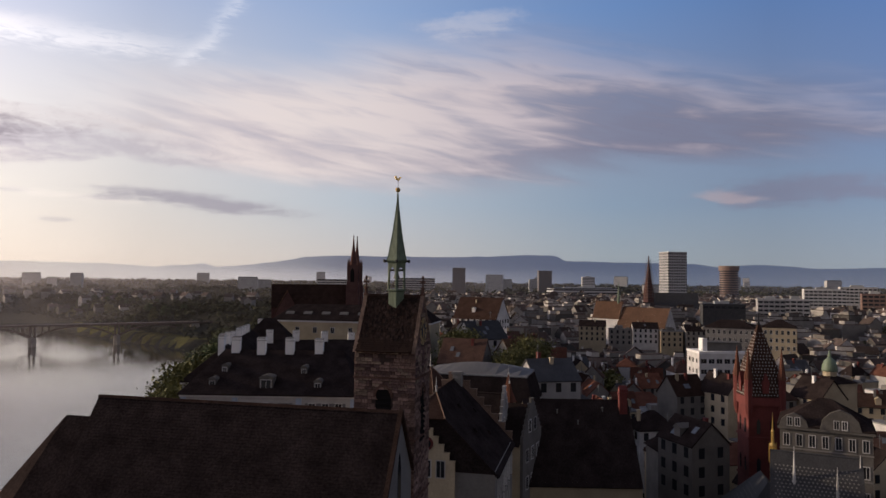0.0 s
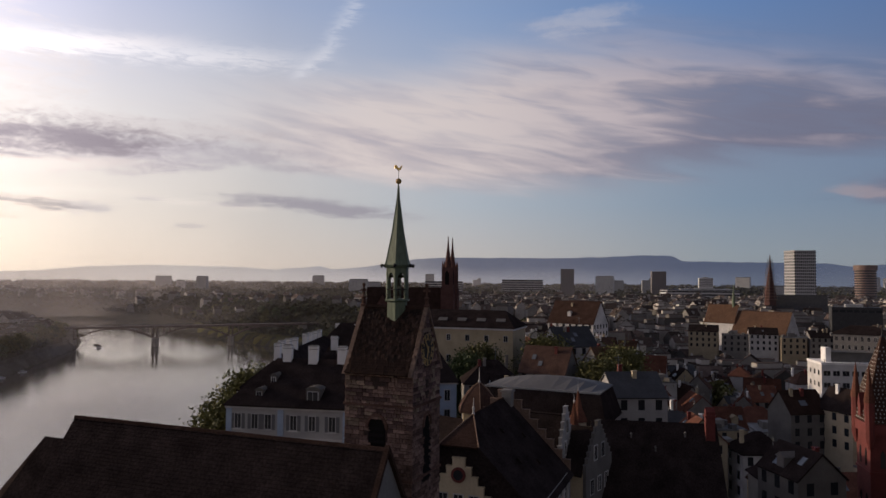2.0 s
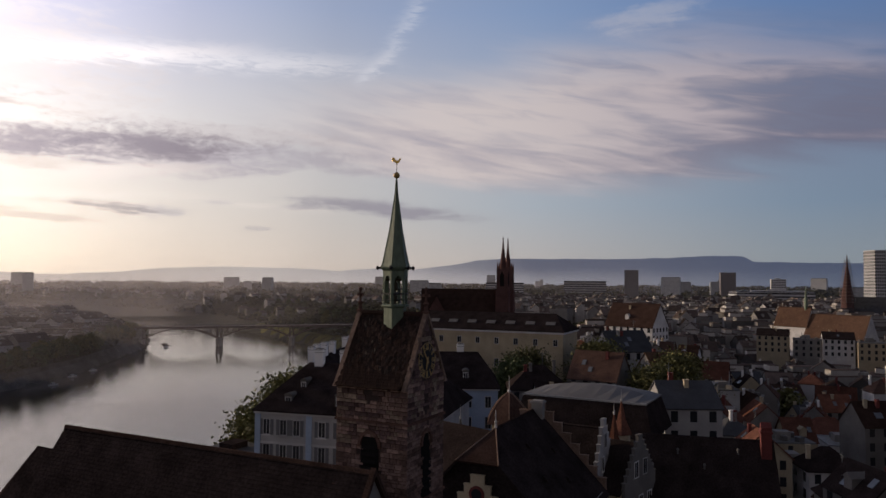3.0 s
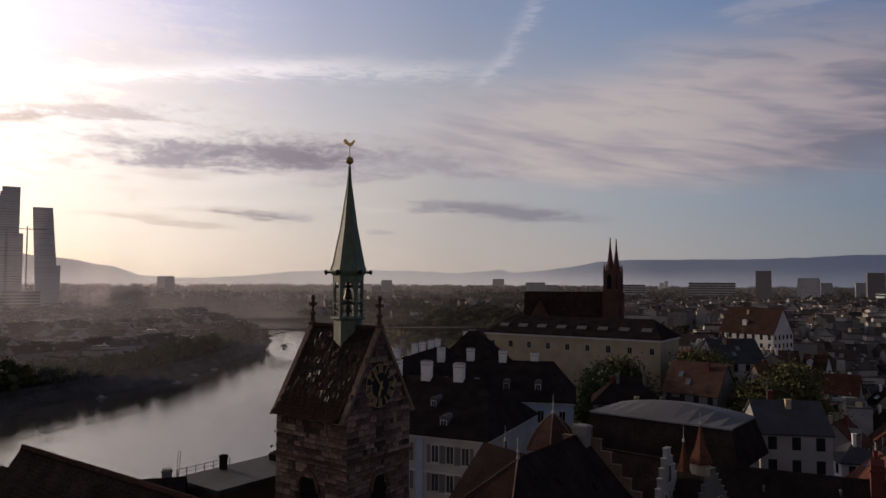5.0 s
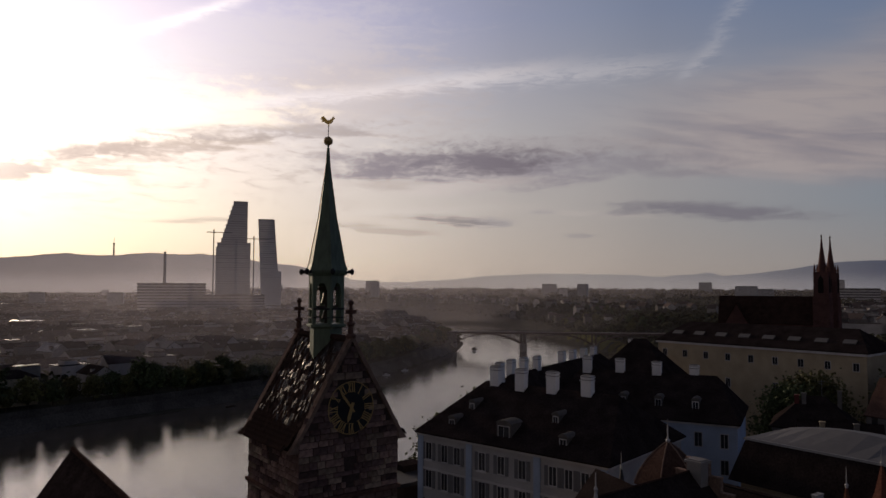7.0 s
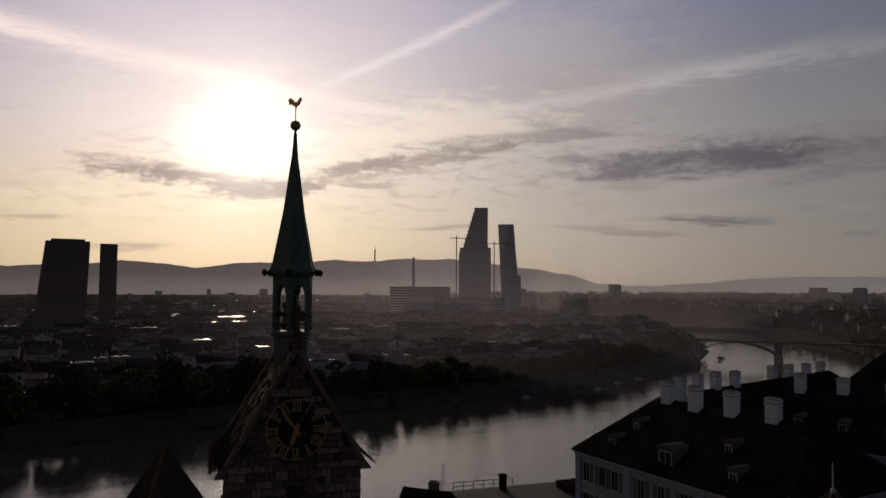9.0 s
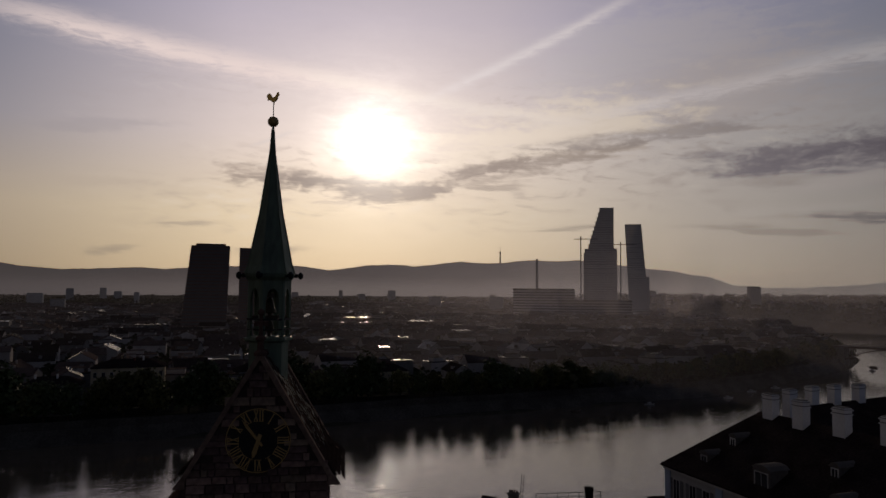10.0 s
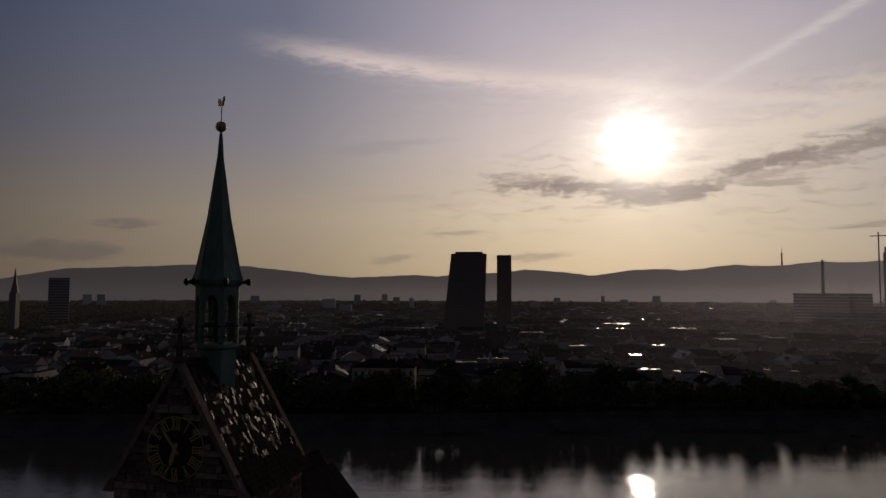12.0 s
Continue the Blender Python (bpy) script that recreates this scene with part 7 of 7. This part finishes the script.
# broad sheet-metal and glass roofs that catch the low sun
rnd_roof = random.Random(71)
for k, (x, y, w, d) in enumerate(((-427, 75, 15, 8), (-440, 86, 8, 5), (-640, 303, 46, 14), (-866, 270, 62, 22), (-1180, 385, 46, 18), (-370, 176, 12, 5), (-454, 99, 10, 5), (-646, 88, 14, 6), (-928, -174, 72, 16), (-707, 47, 16, 7), (-997, 293, 40, 14), (-545, 165, 14, 7), (-585, 236, 18, 6), (-760, 150, 26, 9), (-820, 20, 34, 9), (-520, -10, 9, 5), (-680, 380, 18, 9), (-840, 340, 30, 12))):
    t_ = thing("metal_roof_hall", "low hall with shining sheet metal roof", "hall", pose(x, y, land(x, y), 0, 0, 85 + (k * 37) % 17), "sheet roof halls")
    top_z = 12.0 + k % 3
    part("wall", Geo().box(-w / 2, w / 2, -d / 2, d / 2, -3, top_z), M["plaster_grey"], t_)
    part("roof", Geo().box(-w / 2 - .3, w / 2 + .3, -d / 2 - .3, d / 2 + .3, top_z, top_z + .2), M["roof_slate"], t_)
    bays = max(2, int(w / 6))
    for b in range(bays):
        bw = w / bays * rnd_roof.uniform(0.3, 0.9)
        part("roof_sheet", Geo().box(-bw / 2, bw / 2, -d * rnd_roof.uniform(.15, .45), d * rnd_roof.uniform(.1, .45), 0, .2), M["roof_shine"], t_, "bare sheet metal", pose((b + .5 - bays / 2) * w / bays, 0, top_z + .5, rnd_roof.uniform(-2, 5), rnd_roof.uniform(-2, 2), 0))
far = thing("distant_quarters", "distant town quarters of pale walls and dark roofs", "houses", kind="stuff")
part("wall", far_walls, material("town_walls", (0.27, 0.255, 0.24), 0.9, 0.3, 0.15, 0.2, 0.1, island=0.75), far)
part("roof", far_roofs, material("town_roofs", (0.085, 0.065, 0.058), 0.9, 0.5, 0.25, 0.25, 0.1, spec=0.15, island=0.65), far)
east = thing("far_bank_quarter", "low quarter of dim walls and dark roofs across the river", "houses", kind="stuff")
part("wall", east_walls, material("quarter_walls", (0.29, 0.265, 0.25), 0.9, 0.3, 0.15, 0.2, 0.1, island=0.55), east)
M["quarter_roofs"] = material("quarter_roofs", (0.06, 0.045, 0.041), 0.9, 0.5, 0.25, 0.25, 0.1, spec=0.1, island=0.65)
glossy_some(M["quarter_roofs"], 0.035, "ShaderNodeNewGeometry", "Random Per Island", 0.25, 0.95)
part("roof", east_roofs, M["quarter_roofs"], east)

# ---- trees ----
def tree_meshes(seed, h, spread, mat, clumps=70, leaves=26, leaf=0.032):
    """Trunk with limbs, and a crown of leaf clumps with gaps."""
    r = random.Random(seed)
    tr, lf = Geo(), Geo()
    tr.rod((0, 0, -1), (0, 0, h * 0.5), 0.035 * h, 0.018 * h, 7)
    for i in range(7):
        a, z = r.uniform(0, 6.28), h * r.uniform(0.28, 0.5)
        tr.rod((0, 0, z), (math.cos(a) * spread * .6, math.sin(a) * spread * .6, z + h * r.uniform(.2, .35)), 0.014 * h, 0.005 * h, 5)
    for i in range(clumps):
        u, a = r.random(), r.uniform(0, 6.28)
        z = h * (0.25 + 0.72 * u)
        rad = spread * math.sqrt(max(0.05, 1 - ((u - 0.4) / 0.62) ** 2)) * r.uniform(0.35, 1.0)
        c = Vector((rad * math.cos(a), rad * math.sin(a), z))
        s = h * 0.08 * r.uniform(0.7, 1.3)
        for k in range(leaves):
            p = c + Vector((r.gauss(0, s), r.gauss(0, s), r.gauss(0, s * .7)))
            q = Euler((r.uniform(-1.2, 1.2), r.uniform(-1.2, 1.2), r.uniform(0, 6.28))).to_matrix()
            e = h * leaf * r.uniform(.6, 1.4)
            k0 = len(lf.v)
            lf.v += [tuple(p + q @ Vector(v)) for v in ((-e, -e * .6, 0), (e, -e * .6, 0), (e * .7, e, e * .3), (-e * .7, e, e * .3))]
            lf.f.append((k0, k0 + 1, k0 + 2, k0 + 3))
    return tr.mesh("trunk", M["bark"]), lf.mesh("crown", M[mat])


TREES = [tree_meshes(1, 13, 5.0, "leaf"), tree_meshes(2, 15, 5.6, "leaf_olive"), tree_meshes(3, 11, 4.6, "leaf_rust"), tree_meshes(4, 17, 5.6, "leaf"), tree_meshes(5, 9, 3.6, "leaf_olive")]
# the same kinds with finer leaves, for the trees near the church
TREES += [tree_meshes(11, 13, 5.0, "leaf", 150, 150, 0.0125), tree_meshes(12, 15, 5.6, "leaf_olive", 150, 150, 0.0118), tree_meshes(13, 11, 4.6, "leaf_rust", 150, 150, 0.013), tree_meshes(14, 17, 5.6, "leaf", 150, 150, 0.0118), tree_meshes(15, 9, 3.6, "leaf_olive", 130, 110, 0.016)]
TREE_LABEL = ["broad green deciduous tree", "tall olive-green deciduous tree", "round rust-brown autumn tree", "tall dark green deciduous tree", "small olive-green tree"]


def tree(x, y, kind, size=1.0, z=None, where="on the bank"):
    t = thing("tree", f"{TREE_LABEL[kind]} {where}", "tree", pose(x, y, land(x, y) if z is None else z, 0, 0, rnd.uniform(0, 360)) @ Matrix.Scale(size, 4), "riverside trees")
    mesh = TREES[kind + 5 if math.hypot(x - 5, y - 60) < 150 else kind]
    part("trunk", mesh[0], None, t)
    part("crown", mesh[1], None, t)


# wooded slope below the mansions and the cathedral terrace
for i in range(58):
    y = 132 + i * 6.6
    edge = -50 - (y - 130) * 0.31
    for k in range(2):
        x = edge + rnd.uniform(-4, 3) - k * 11
        tree(x, y + rnd.uniform(-3, 3), rnd.choice((0, 1, 1, 2, 3)), rnd.uniform(0.75, 1.05), None, "on the steep river slope")
# tall trees beside the mansion
for x, y, k, size in ((-49, 128, 1, 1.35), (-53, 136, 2, 1.5), (-52, 145, 1, 1.45), (-57, 152, 2, 1.4), (-56, 141, 0, 1.2), (-60, 160, 3, 1.25), (-64, 172, 1, 1.3)):
    tree(x, y, k, size, None, "beside the white mansion")
# promenade trees and gardens across the river
for i in range(100):
    y = -260 + i * 8.6
    big = y < 150
    x = along(FAR_BANK, y) - rnd.uniform(13, 20)
    tree(x, y + rnd.uniform(-3, 3), rnd.choice((0, 1, 1, 3)), rnd.uniform(0.95, 1.35) if big else rnd.uniform(0.65, 1.0), None, "near the far promenade")
# wooded bank beyond the bridge
for i in range(46):
    y = 712 + i * 5.5
    x = along(NEAR_BANK, y) + rnd.uniform(24, 130)
    tree(x, y, rnd.choice((0, 1, 1, 4)), rnd.uniform(0.6, 0.9), None, "on the bank beyond the bridge")
# town trees
for i in range(40):
    x, y = rnd.uniform(20, 330), rnd.uniform(170, 620)
    if free(x, y, 3):
        tree(x, y, rnd.choice((0, 1, 4, 4)), rnd.uniform(0.8, 1.1), None, "between town houses")
for x, y in ((-14, 196), (-3, 200), (12, 198), (16, 186), (-16, 190), (22, 196), (3, 206)):
    tree(x, y, rnd.choice((0, 1, 4)), rnd.uniform(1.1, 1.35), None, "below the museum")
# far woods and gardens
woods = Geo()
wr = random.Random(9)


def wood(x, y, z, s):
    for k in range(9):
        p = Vector((x + wr.gauss(0, s), y + wr.gauss(0, s), z + abs(wr.gauss(0, s * .45)) + s * .5))
        e = s * wr.uniform(.35, .75)
        q = Euler((wr.uniform(-1, 1), wr.uniform(-1, 1), wr.uniform(0, 6.28))).to_matrix()
        woods.add([p + q @ Vector(v) for v in ((-e, -e * .6, 0), (e, -e * .6, 0), (e * .6, e * .7, .2 * e), (-e * .6, e * .7, .2 * e), (0, 0, e * .6))], [(0, 1, 4), (1, 2, 4), (2, 3, 4), (3, 0, 4)])


for i in range(9000):
    a = radians(wr.uniform(-36, 128))
    dd = 420 + 3300 * wr.random() ** 1.6
    x, y = -math.sin(a) * dd, math.cos(a) * dd
    if along(FAR_BANK, y) - 8 < x < along(NEAR_BANK, y) + 8:
        continue
    wood(x, y, land(x, y), 3.6 + dd / 700)
# gardens and street trees of the quarter across the river, and groves beyond the bridge
for i in range(3600):
    y = wr.uniform(-420, 1000)
    x = along(FAR_BANK, y) - 24 - 620 * wr.random() ** 1.3
    wood(x, y, land(x, y) + wr.uniform(0, 5), wr.uniform(2.4, 4.2))
for i in range(2600):
    y = wr.uniform(705, 1500)
    x = along(NEAR_BANK, y) + 14 + 520 * wr.random()
    wood(x, y, land(x, y), wr.uniform(3.0, 5.0))
solid("woods", woods, M["leaf_far"], "distant trees and gardens between quarters", "trees", kind="stuff")

# far blocks standing out of the trees
br = random.Random(21)
for i in range(46):
    a, dd = radians(br.uniform(-32, 122)), br.uniform(1500, 3400)
    x, y = -math.sin(a) * dd, math.cos(a) * dd
    if along(FAR_BANK, y) - 30 < x < along(NEAR_BANK, y) + 30:
        continue
    h = br.uniform(22, 44)
    t = thing("far_block", "pale flat-roofed apartment block far across the plain", "tower block", pose(x, y, land(x, y), 0, 0, math.degrees(a) + br.uniform(-20, 20)), "far blocks")
    w, d = br.uniform(14, 44), br.uniform(12, 18)
    part("wall", Geo().box(-w / 2, w / 2, -d / 2, d / 2, -3, h), M["concrete"], t)
    part("roof", Geo().box(-w / 2 + 1, w / 2 - 1, -d / 2 + 1, d / 2 - 1, h, h + 2.0), M["roof_flat"], t)
